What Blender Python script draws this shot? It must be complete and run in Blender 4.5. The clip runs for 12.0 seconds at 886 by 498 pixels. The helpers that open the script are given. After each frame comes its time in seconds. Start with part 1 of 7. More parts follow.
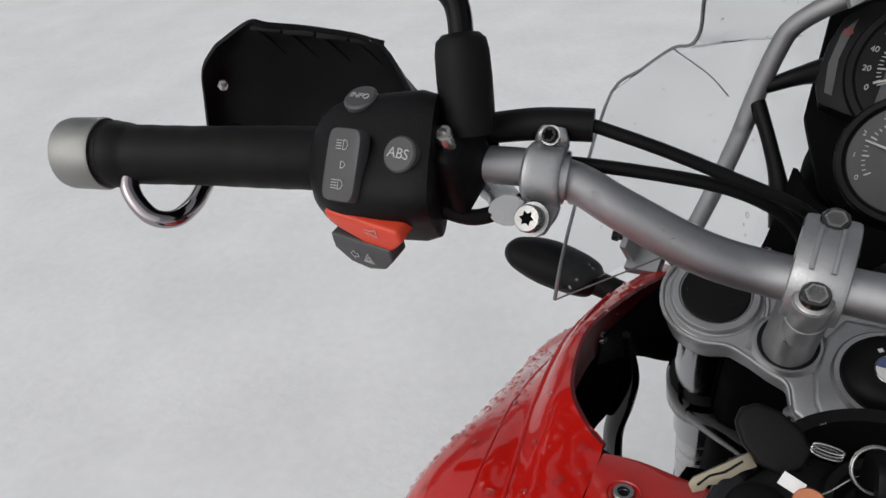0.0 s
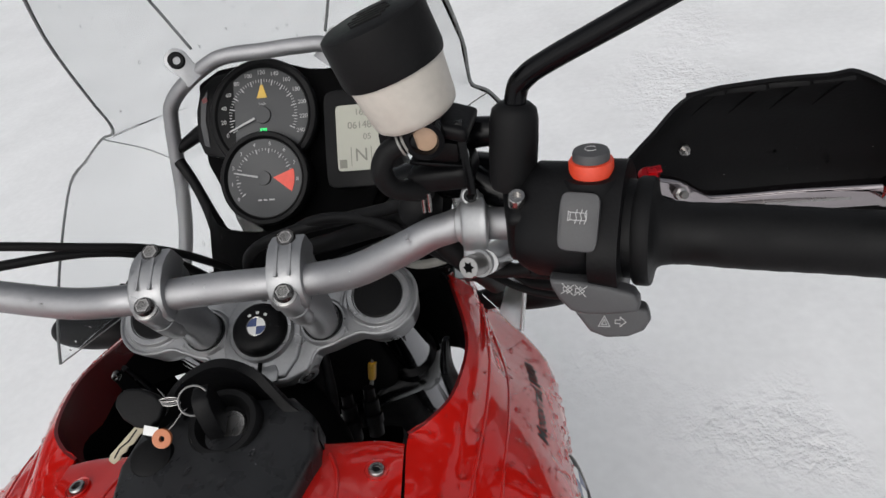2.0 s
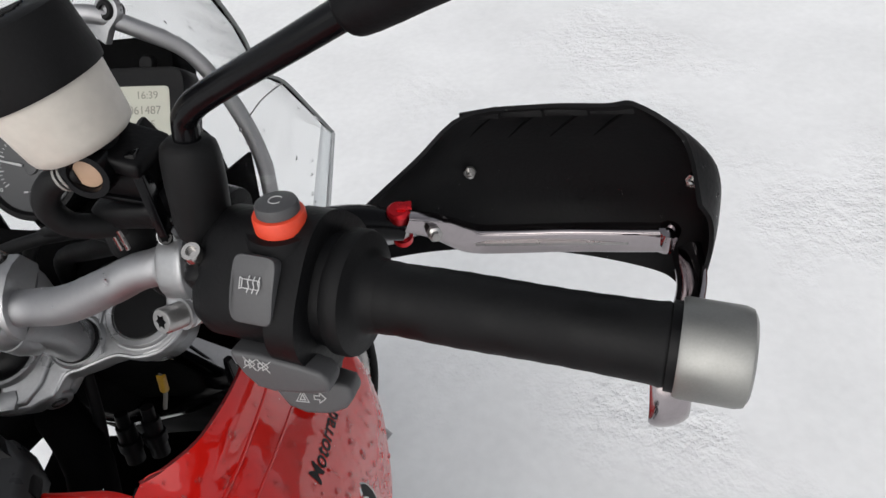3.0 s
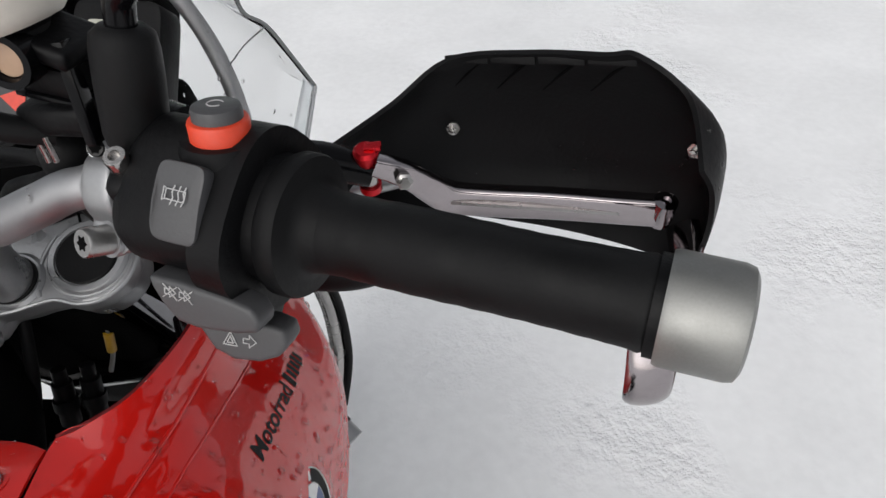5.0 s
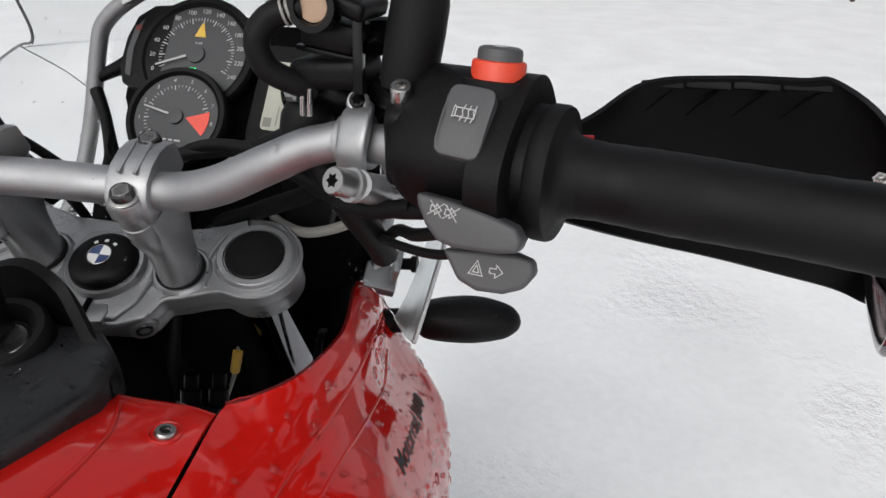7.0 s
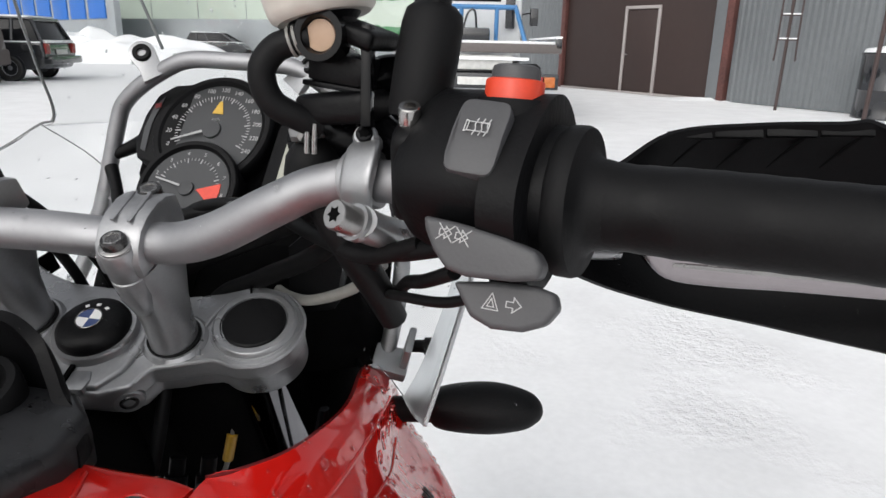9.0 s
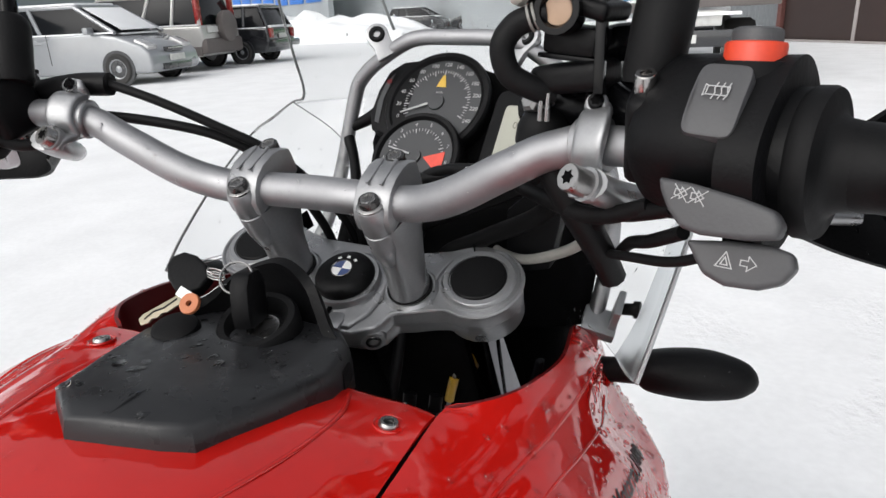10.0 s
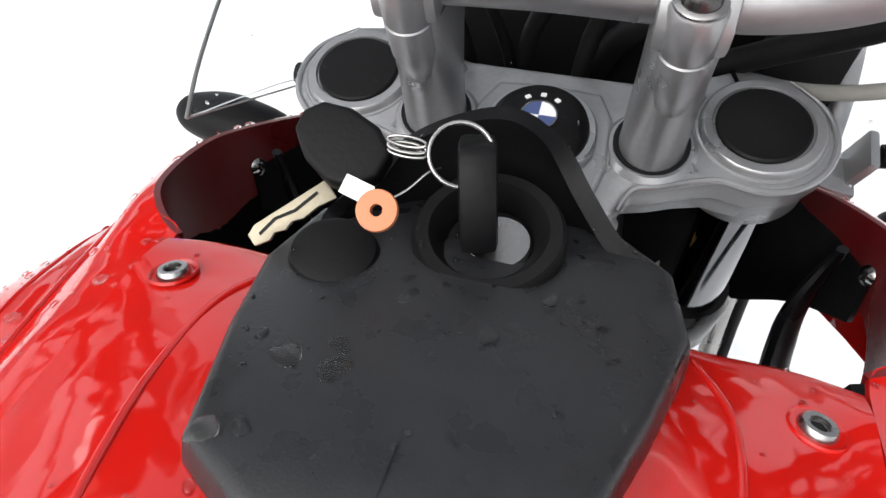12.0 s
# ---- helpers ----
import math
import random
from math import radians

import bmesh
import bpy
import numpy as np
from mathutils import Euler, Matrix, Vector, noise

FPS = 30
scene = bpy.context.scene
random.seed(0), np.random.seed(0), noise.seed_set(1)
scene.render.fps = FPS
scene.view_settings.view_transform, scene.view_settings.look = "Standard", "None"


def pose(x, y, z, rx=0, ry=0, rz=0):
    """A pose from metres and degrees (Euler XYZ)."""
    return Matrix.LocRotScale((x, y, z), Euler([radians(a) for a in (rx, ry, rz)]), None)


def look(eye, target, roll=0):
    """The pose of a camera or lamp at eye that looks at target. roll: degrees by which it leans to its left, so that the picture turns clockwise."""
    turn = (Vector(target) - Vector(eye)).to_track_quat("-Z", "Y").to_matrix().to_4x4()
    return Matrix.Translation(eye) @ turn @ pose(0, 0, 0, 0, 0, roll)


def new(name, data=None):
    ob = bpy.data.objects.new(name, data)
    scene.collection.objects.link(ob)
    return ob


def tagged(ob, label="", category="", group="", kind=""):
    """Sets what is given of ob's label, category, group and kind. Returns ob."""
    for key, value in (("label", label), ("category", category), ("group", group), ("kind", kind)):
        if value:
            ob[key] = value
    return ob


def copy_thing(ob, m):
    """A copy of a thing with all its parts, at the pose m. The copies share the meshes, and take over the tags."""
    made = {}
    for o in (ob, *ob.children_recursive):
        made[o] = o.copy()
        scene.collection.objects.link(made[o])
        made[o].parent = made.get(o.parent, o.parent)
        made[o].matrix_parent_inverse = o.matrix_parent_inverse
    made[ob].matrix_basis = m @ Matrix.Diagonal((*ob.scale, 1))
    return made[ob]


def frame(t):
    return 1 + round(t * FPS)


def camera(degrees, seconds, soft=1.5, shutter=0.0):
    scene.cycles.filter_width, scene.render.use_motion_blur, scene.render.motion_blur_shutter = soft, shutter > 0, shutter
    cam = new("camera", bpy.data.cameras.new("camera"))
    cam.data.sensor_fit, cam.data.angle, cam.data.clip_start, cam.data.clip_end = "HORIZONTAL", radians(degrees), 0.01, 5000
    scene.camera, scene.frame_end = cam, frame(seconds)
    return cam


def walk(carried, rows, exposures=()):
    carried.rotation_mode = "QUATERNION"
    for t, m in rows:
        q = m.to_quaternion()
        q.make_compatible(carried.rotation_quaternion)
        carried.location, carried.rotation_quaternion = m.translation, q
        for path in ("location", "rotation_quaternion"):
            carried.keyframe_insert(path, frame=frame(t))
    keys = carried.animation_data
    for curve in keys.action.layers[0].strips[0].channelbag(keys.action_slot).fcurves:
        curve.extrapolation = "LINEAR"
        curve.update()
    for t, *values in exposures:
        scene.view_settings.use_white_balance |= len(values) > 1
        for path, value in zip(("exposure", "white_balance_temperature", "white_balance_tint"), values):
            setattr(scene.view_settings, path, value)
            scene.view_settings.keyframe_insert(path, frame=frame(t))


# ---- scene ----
cam = camera(67.3, 12.0)
# the motorcycle stands with a slight lean
STAND = pose(0, 0, 0, 0, 2.5, 0)
PATH = [
    (0, (-0.019, -0.319, 1.339), (-0.945, 1.027, 0.185), -7.4),
    (0.5, (0.113, -0.363, 1.38), (-0.916, 0.908, 0.228), -16.6),
    (1, (0.19, -0.389, 1.406), (-0.699, 1.019, 0.298), -17.0),
    (1.5, (0.236, -0.406, 1.412), (-0.224, 1.159, 0.254), -15.3),
    (1.6, (0.251, -0.403, 1.412), (-0.164, 1.167, 0.245), -15.7),
    (2, (0.294, -0.384, 1.407), (0.056, 1.194, 0.201), -13.1),
    (2.5, (0.388, -0.336, 1.401), (0.283, 1.176, 0.096), -10.8),
    (3, (0.439, -0.293, 1.395), (0.325, 1.172, 0.037), -8.4),
    (3.2, (0.445, -0.282, 1.389), (0.305, 1.176, 0.026), -7.8),
    (4.8, (0.46, -0.275, 1.341), (0.35, 1.213, 0.009), -3.4),
    (5, (0.453, -0.286, 1.336), (0.343, 1.215, 0.018), -3.2),
    (5.5, (0.425, -0.312, 1.331), (0.324, 1.237, 0.071), -2.5),
    (6, (0.396, -0.339, 1.331), (0.325, 1.262, 0.135), -1.7),
    (6.5, (0.359, -0.362, 1.314), (0.292, 1.332, 0.254), 0.8),
    (7, (0.349, -0.365, 1.261), (0.171, 1.399, 0.336), 1.6),
    (7.5, (0.342, -0.365, 1.246), (0.176, 1.477, 0.487), 1.4),
    (7.7, (0.343, -0.361, 1.233), (0.155, 1.501, 0.527), 1.7),
    (9.3, (0.353, -0.347, 1.209), (0.041, 1.538, 0.619), 0.7),
    (9.5, (0.343, -0.365, 1.215), (-0.094, 1.485, 0.595), -0.8),
    (10, (0.34, -0.383, 1.214), (-0.455, 1.324, 0.541), -2.9),
    (10.4, (0.337, -0.361, 1.226), (-0.658, 1.209, 0.488), -4.9),
    (10.5, (0.326, -0.359, 1.228), (-0.694, 1.181, 0.462), -5.7),
    (11, (0.218, -0.324, 1.199), (-0.701, 1.19, 0.271), -4.3),
    (11.1, (0.193, -0.318, 1.191), (-0.653, 1.217, 0.228), -3.3),
    (11.5, (0.124, -0.285, 1.168), (-0.501, 1.279, 0.089), -1.8),
    (12, (0.088, -0.258, 1.159), (-0.389, 1.287, -0.018), -1.3),
]
EXPOSURES = [(0, -0.5), (1, -0.5), (1.5, -0.4), (2, -0.25), (2.5, -0.08), (3, -0.06), (5.5, -0.15), (6.5, -0.15), (7.5, 0.05), (9.5, 0.1), (10.5, 0.3), (11, 0.46), (11.5, 0.58), (12, 0.76)]
walk(cam, [(t, look(eye, target, roll)) for t, eye, target, roll in PATH], EXPOSURES)

# ---- light: overcast winter sky over snow ----
world = bpy.data.worlds.new("overcast_sky")
scene.world = world
world.use_nodes = True
wn = world.node_tree
sky = wn.nodes.new("ShaderNodeTexSky")
sky.sky_type = "NISHITA"
sky.sun_disc = False
sky.sun_elevation, sky.sun_rotation = radians(38), radians(200)
sky.air_density, sky.dust_density = 1.0, 3.0
pale = wn.nodes.new("ShaderNodeHueSaturation")
pale.inputs["Saturation"].default_value = 0.2
wn.links.new(sky.outputs[0], pale.inputs["Color"])
wn.links.new(pale.outputs[0], wn.nodes["Background"].inputs["Color"])
wn.nodes["Background"].inputs["Strength"].default_value = 0.15
sun = new("sun", bpy.data.lights.new("sun", "SUN"))
sun.data.energy, sun.data.angle, sun.data.color = 1.2, radians(110), (1.0, 0.985, 0.975)
sun.matrix_world = look((0, 0, 0), (0.28, 0.73, -0.62))


# ---- materials ----
def paint(name, base, rough=0.5, metal=0.0, vary=0.15, grain=0.0, size=60.0, coat=0.0, spread=0.12):
    """A surface with colour variation at two scales, uneven gloss and fine relief."""
    m = bpy.data.materials.new(name)
    m.use_nodes = True
    t = m.node_tree
    b = t.nodes["Principled BSDF"]
    co = t.nodes.new("ShaderNodeTexCoord")
    big, small = t.nodes.new("ShaderNodeTexNoise"), t.nodes.new("ShaderNodeTexNoise")
    big.inputs["Scale"].default_value, small.inputs["Scale"].default_value = size * 0.25, size * 4
    big.inputs["Detail"].default_value = small.inputs["Detail"].default_value = 4
    for n in (big, small):
        t.links.new(co.outputs["Object"], n.inputs["Vector"])
    both = t.nodes.new("ShaderNodeMath")
    both.operation = "MULTIPLY_ADD"
    t.links.new(small.outputs[0], both.inputs[0])
    both.inputs[1].default_value = 0.5
    t.links.new(big.outputs[0], both.inputs[2])
    ramp = t.nodes.new("ShaderNodeMapRange")
    ramp.inputs["From Min"].default_value, ramp.inputs["From Max"].default_value = 0.45, 1.05
    ramp.inputs["To Min"].default_value, ramp.inputs["To Max"].default_value = 1 - vary, 1 + vary
    t.links.new(both.outputs[0], ramp.inputs[0])
    tint = t.nodes.new("ShaderNodeVectorMath")
    tint.operation = "SCALE"
    tint.inputs[0].default_value = base
    t.links.new(ramp.outputs[0], tint.inputs["Scale"])
    t.links.new(tint.outputs[0], b.inputs["Base Color"])
    gloss = t.nodes.new("ShaderNodeMapRange")
    gloss.inputs["From Min"].default_value, gloss.inputs["From Max"].default_value = 0.3, 0.7
    gloss.inputs["To Min"].default_value, gloss.inputs["To Max"].default_value = max(rough - spread, 0.02), min(rough + spread, 1)
    t.links.new(big.outputs[0], gloss.inputs[0])
    t.links.new(gloss.outputs[0], b.inputs["Roughness"])
    b.inputs["Metallic"].default_value = metal
    b.inputs["Specular IOR Level"].default_value = 0.15 if max(base) < 0.011 else 0.5
    b.inputs["Coat Weight"].default_value, b.inputs["Coat Roughness"].default_value = coat, 0.03
    if grain:
        bump = t.nodes.new("ShaderNodeBump")
        bump.inputs["Strength"].default_value, bump.inputs["Distance"].default_value = grain, 0.001
        t.links.new(small.outputs[0], bump.inputs["Height"])
        t.links.new(bump.outputs[0], b.inputs["Normal"])
    return m


def clear(name, tone=(1, 1, 1), rough=0.02, ior=1.45):
    m = bpy.data.materials.new(name)
    m.use_nodes = True
    b = m.node_tree.nodes["Principled BSDF"]
    b.inputs["Base Color"].default_value = (*tone, 1)
    b.inputs["Transmission Weight"].default_value, b.inputs["Roughness"].default_value, b.inputs["IOR"].default_value = 1, rough, ior
    return m


def glow(name, colour, strength):
    m = paint(name, colour, 0.4)
    b = m.node_tree.nodes["Principled BSDF"]
    b.inputs["Emission Color"].default_value, b.inputs["Emission Strength"].default_value = (*colour, 1), strength
    return m


RED = paint("red_lacquer", (0.50, 0.009, 0.006), 0.06, 0, 0.06, 0, 8, 0.0, 0.03)
# a thin film of water makes the lacquer's reflections wander
film, ripple = RED.node_tree.nodes.new("ShaderNodeTexNoise"), RED.node_tree.nodes.new("ShaderNodeBump")
film.inputs["Scale"].default_value, film.inputs["Detail"].default_value = 38, 1.5
ripple.inputs["Strength"].default_value, ripple.inputs["Distance"].default_value = 0.5, 0.0022
RED.node_tree.links.new(next(n for n in RED.node_tree.nodes if n.type == "TEX_COORD").outputs["Object"], film.inputs["Vector"])
RED.node_tree.links.new(film.outputs[0], ripple.inputs["Height"])
RED.node_tree.links.new(ripple.outputs[0], RED.node_tree.nodes["Principled BSDF"].inputs["Normal"])
RED.node_tree.nodes["Principled BSDF"].inputs["IOR"].default_value = 1.75
BLACK = paint("black_plastic", (0.0035, 0.0035, 0.004), 0.5, 0, 0.3, 0.25, 90)
GLOSSY = paint("black_gloss_metal", (0.003, 0.003, 0.0036), 0.2, 0, 0.2, 0.03, 60)
RUBBER = paint("black_rubber", (0.0052, 0.0052, 0.0056), 0.56, 0, 0.45, 0.14, 120)
PAD = paint("grained_black_cover", (0.0185, 0.019, 0.0205), 0.33, 0, 0.2, 0.1, 260)
PAD.node_tree.nodes["Principled BSDF"].inputs["Specular IOR Level"].default_value = 0.34
KNOB = paint("grey_button_plastic", (0.054, 0.054, 0.057), 0.5, 0, 0.12, 0.12, 160)
SILVER = paint("matt_anodised_bar", (0.35, 0.35, 0.36), 0.56, 1.0, 0.08, 0.08, 60)
CAST = paint("silver_cast_lacquer", (0.31, 0.313, 0.32), 0.36, 0.72, 0.1, 0.15, 90)
STEEL = paint("bright_steel", (0.40, 0.39, 0.38), 0.24, 1.0, 0.12, 0.05, 120)
WEIGHT = paint("brushed_aluminium", (0.29, 0.29, 0.278), 0.5, 1.0, 0.12, 0.05, 220)
CHROME = paint("polished_lever_metal", (0.34, 0.31, 0.32), 0.1, 1.0, 0.08, 0.02, 60)
ANORED = paint("red_anodised_metal", (0.5, 0.012, 0.02), 0.25, 0.8, 0.1, 0, 80)
SIGNAL = paint("orange_red_plastic", (0.62, 0.05, 0.018), 0.42, 0, 0.1, 0.05, 120)
WHITE = paint("white_print", (0.75, 0.75, 0.74), 0.5, 0, 0.05)
MILK = paint("milky_plastic", (0.48, 0.45, 0.405), 0.4, 0, 0.14, 0.05, 40)
BRASS = paint("brass_key", (0.27, 0.24, 0.175), 0.42, 0.5, 0.15, 0.15, 150)
COPPER = paint("orange_tag_plastic", (0.46, 0.15, 0.06), 0.45, 0, 0.1)
YELLOW = paint("yellow_sleeve", (0.62, 0.36, 0.02), 0.45, 0, 0.15)
BLUE = paint("blue_enamel", (0.035, 0.06, 0.17), 0.35, 0, 0.05, 0, 60, 0.5)
SYMBOL = paint("grey_switch_print", (0.42, 0.42, 0.42), 0.5, 0, 0.05)
PRINT = paint("dial_print", (0.38, 0.38, 0.38), 0.5, 0, 0.05)
DIAL = paint("dark_dial", (0.032, 0.0335, 0.036), 0.5, 0, 0.1)
LCD = paint("pale_display", (0.34, 0.34, 0.285), 0.3, 0, 0.04, 0, 30)
INK = paint("display_digits", (0.16, 0.16, 0.132), 0.5, 0, 0.05)
AMBER = paint("amber_lamp", (0.58, 0.37, 0.05), 0.4)
NEUTRAL = glow("green_lamp", (0.02, 0.85, 0.2), 1.0)
TACHO = paint("red_sector", (0.75, 0.07, 0.04), 0.5)
GREYHOSE = paint("grey_hose", (0.21, 0.205, 0.19), 0.45, 0, 0.15, 0.1, 60)
PORT = paint("tan_rubber_plug", (0.36, 0.24, 0.16), 0.5, 0, 0.12)
SCREEN = clear("clear_screen", (0.93, 0.94, 0.94), 0.015, 1.3)
WATER = clear("water", (1, 1, 1), 0.0, 1.33)
EDGE = paint("screen_edge_plastic", (0.16, 0.17, 0.17), 0.3)
FORK = paint("dark_wet_fork_metal", (0.22, 0.22, 0.23), 0.06, 1.0, 0.1, 0.02, 40)
# panel red darkened in its colour to carry the shade inside the cutouts
MAROON = paint("shade_darkened_red_plastic", (0.115, 0.005, 0.006), 0.32, 0, 0.15, 0, 20)
DARKBOLT = paint("dark_steel_bolt", (0.085, 0.083, 0.082), 0.22, 0.9, 0.2, 0.05, 150)
BOLT = paint("dull_steel_bolt", (0.30, 0.295, 0.29), 0.28, 0.9, 0.15, 0.05, 150)
FROST = paint("pale_screen_edge", (0.40, 0.41, 0.42), 0.35, 0, 0.12, 0.05, 60)
RIM = clear("frosted_screen_rim", (0.80, 0.82, 0.83), 0.35, 1.25)
# matt black plastic, also standing in for the shade in openings, slits and sockets
RECESS = paint("matt_black_and_recess_shade", (0.0022, 0.0022, 0.0024), 0.8, 0, 0.3, 0.2, 60)
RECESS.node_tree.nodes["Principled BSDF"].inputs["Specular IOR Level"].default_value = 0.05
MIRROR = paint("mirror_glass", (0.85, 0.86, 0.86), 0.03, 1.0, 0.02, 0, 20, 0, 0.01)


# ---- mesh helpers ----
V = Vector


def glide(pts, k):
    """Points on a smooth curve through pts, k steps a span."""
    pts = [V(p) for p in pts]
    out = []
    for i in range(len(pts) - 1):
        a, b, c, d = pts[max(i - 1, 0)], pts[i], pts[i + 1], pts[min(i + 2, len(pts) - 1)]
        for j in range(k):
            u = j / k
            out.append(0.5 * (2 * b + (c - a) * u + (2 * a - 5 * b + 4 * c - d) * u * u + (3 * b - a - 3 * c + d) * u ** 3))
    return out + [pts[-1]]


def skin(bm, rings, ends=True, round_=True):
    """Faces between rings of vertices; round_: each ring closes on itself."""
    rows = [[bm.verts.new(p) for p in r] for r in rings]
    n = len(rows[0])
    for a, b in zip(rows, rows[1:]):
        for i in range(n if round_ else n - 1):
            bm.faces.new((a[i], a[(i + 1) % n], b[(i + 1) % n], b[i]))
    if ends and round_:
        bm.faces.new(rows[0])
        bm.faces.new(rows[-1])
    return bm


def tube(pts, r, n=14, k=6, flat=1.0, up=(0, 0, 1)):
    """A round (or, by flat, oval) rod along a smooth curve. r: one radius, or one a point."""
    rs = r if isinstance(r, (list, tuple)) else [r] * len(pts)
    line = glide(pts, k)
    rad = glide([(q, 0, 0) for q in rs], k)
    rings, side = [], None
    for i, p in enumerate(line):
        way = (line[min(i + 1, len(line) - 1)] - line[max(i - 1, 0)]).normalized()
        if side is None:
            side = way.cross(V(up))
            if side.length < 0.05:
                side = way.cross(V((1, 0, 0)))
        side = (side - way * side.dot(way)).normalized()
        other = way.cross(side)
        rings.append([p + rad[i].x * (side * math.cos(a) + flat * other * math.sin(a)) for a in (2 * math.pi * j / n for j in range(n))])
    return skin(bmesh.new(), rings)


def lathe(prof, n=36):
    """A turned body round z from (radius, height) pairs."""
    return skin(bmesh.new(), [[(r * math.cos(2 * math.pi * j / n), r * math.sin(2 * math.pi * j / n), h) for j in range(n)] for r, h in ((max(r, 1e-5), h) for r, h in prof)])


def soften(bm, width, seg=2, limit=30):
    edges = [e for e in bm.edges if len(e.link_faces) == 2 and e.calc_face_angle(0) > radians(limit)]
    bmesh.ops.bevel(bm, geom=edges, offset=width, segments=seg, profile=0.6, affect="EDGES", clamp_overlap=True)
    return bm


def slab(outline, z0, z1, edge=0.0, seg=2):
    """A plate from a flat outline of (x, y) between two heights."""
    bm = skin(bmesh.new(), [[(x, y, z) for x, y in outline] for z in (z0, z1)])
    bmesh.ops.recalc_face_normals(bm, faces=bm.faces)
    return soften(bm, edge, seg) if edge else bm


def block(sx, sy, sz, edge=0.003, seg=2):
    bm = bmesh.new()
    bmesh.ops.create_cube(bm, size=1)
    bmesh.ops.scale(bm, vec=(sx, sy, sz), verts=bm.verts)
    return soften(bm, edge, seg) if edge else bm


def sheet(rows, ku=4, kv=4, thick=0.003):
    """A smooth curved shell through a grid of points."""
    fine = [glide(r, ku) for r in rows]
    cols = [glide(c, kv) for c in zip(*fine)]
    bm = skin(bmesh.new(), cols, False, False)
    bmesh.ops.recalc_face_normals(bm, faces=bm.faces)
    if thick:
        bmesh.ops.solidify(bm, geom=bm.faces[:], thickness=thick)
    return bm


def frame_at(o, z, x=(1, 0, 0)):
    """A matrix at o whose z axis is z and whose x axis leans towards x."""
    z = V(z).normalized()
    y = z.cross(V(x)).normalized()
    m = Matrix((y.cross(z), y, z)).transposed().to_4x4()
    m.translation = o
    return m


def put(bm, m):
    bmesh.ops.transform(bm, matrix=m, verts=bm.verts)
    return bm


def join(*parts_):
    out = bmesh.new()
    for bm in parts_:
        me = bpy.data.meshes.new("piece")
        bm.to_mesh(me)
        bm.free()
        out.from_mesh(me)
        bpy.data.meshes.remove(me)
    return out


def part(name, bm, material, parent=None, label="", smooth=38):
    bmesh.ops.recalc_face_normals(bm, faces=bm.faces)
    me = bpy.data.meshes.new(name)
    bm.to_mesh(me)
    bm.free()
    me.materials.append(material)
    me.shade_smooth()
    me.set_sharp_from_angle(angle=radians(smooth))
    ob = new(name, me)
    ob.parent = parent
    return tagged(ob, label)


def words(text, size, m, material, parent, name="lettering", thin=0.0002, align="CENTER"):
    """Raised lettering in the built-in font, in the plane z = 0 of m."""
    cu = bpy.data.curves.new("text", "FONT")
    cu.body, cu.size, cu.extrude, cu.align_x, cu.align_y = text, size, thin, align, "CENTER"
    ob = bpy.data.objects.new("text", cu)
    me = bpy.data.meshes.new_from_object(ob)
    bpy.data.objects.remove(ob)
    bm = bmesh.new()
    bm.from_mesh(me)
    bpy.data.meshes.remove(me)
    return part(name, put(bm, m), material, parent)


def strokes(lines, w, m, material, parent, name="symbol"):
    """A printed sign of thin flat bars: lines of (x, y) points in the plane of m."""
    bm = bmesh.new()
    for line in lines:
        for (x0, y0), (x1, y1) in zip(line, line[1:]):
            d = V((x1 - x0, y1 - y0))
            if d.length < 1e-6:
                continue
            d.normalize()
            n = V((-d.y, d.x)) * w / 2
            a, b = V((x0, y0)) - d * w / 2, V((x1, y1)) + d * w / 2
            low = [bm.verts.new((*q, 0)) for q in (a - n, b - n, b + n, a + n)]
            top = [bm.verts.new((*q, 0.0003)) for q in (a - n, b - n, b + n, a + n)]
            bm.faces.new(top)
            for i in range(4):
                bm.faces.new((low[i], low[(i + 1) % 4], top[(i + 1) % 4], top[i]))
    return part(name, put(bm, m), material, parent)


def screw(o, way, r, h, parent, material=None, name="bolt", socket=True, label=""):
    """A turned bolt head with a recessed drive."""
    prof = [(0, -h), (r, -h), (r, -r * 0.25), (r * 0.85, 0), (r * 0.55, 0), (r * 0.5, -h * 0.5 if socket else 0.0005), (0, -h * 0.5 if socket else 0.0005)]
    ob = part(name, put(lathe(prof, 24), frame_at(o, way)), material or STEEL, parent, label)
    if socket:
        part("drive", put(lathe([(0, -h * 0.48), (r * 0.46, -h * 0.48), (r * 0.46, -h * 0.44), (0, -h * 0.44)], 6), frame_at(o, way)), BLACK, ob)
    return ob


def ring_arc(o, m, r, wire, a0=0, a1=360, n=28):
    pts = [m @ V((r * math.cos(radians(a)), r * math.sin(radians(a)), 0)) for a in (a0 + (a1 - a0) * i / n for i in range(n + 1))]
    return tube(pts, wire, 8, 1)


# ---- ground: one sheet of trodden snow ----
SNOW = paint("packed_snow", (0.86, 0.865, 0.87), 0.75, 0, 0.07, 0, 9)


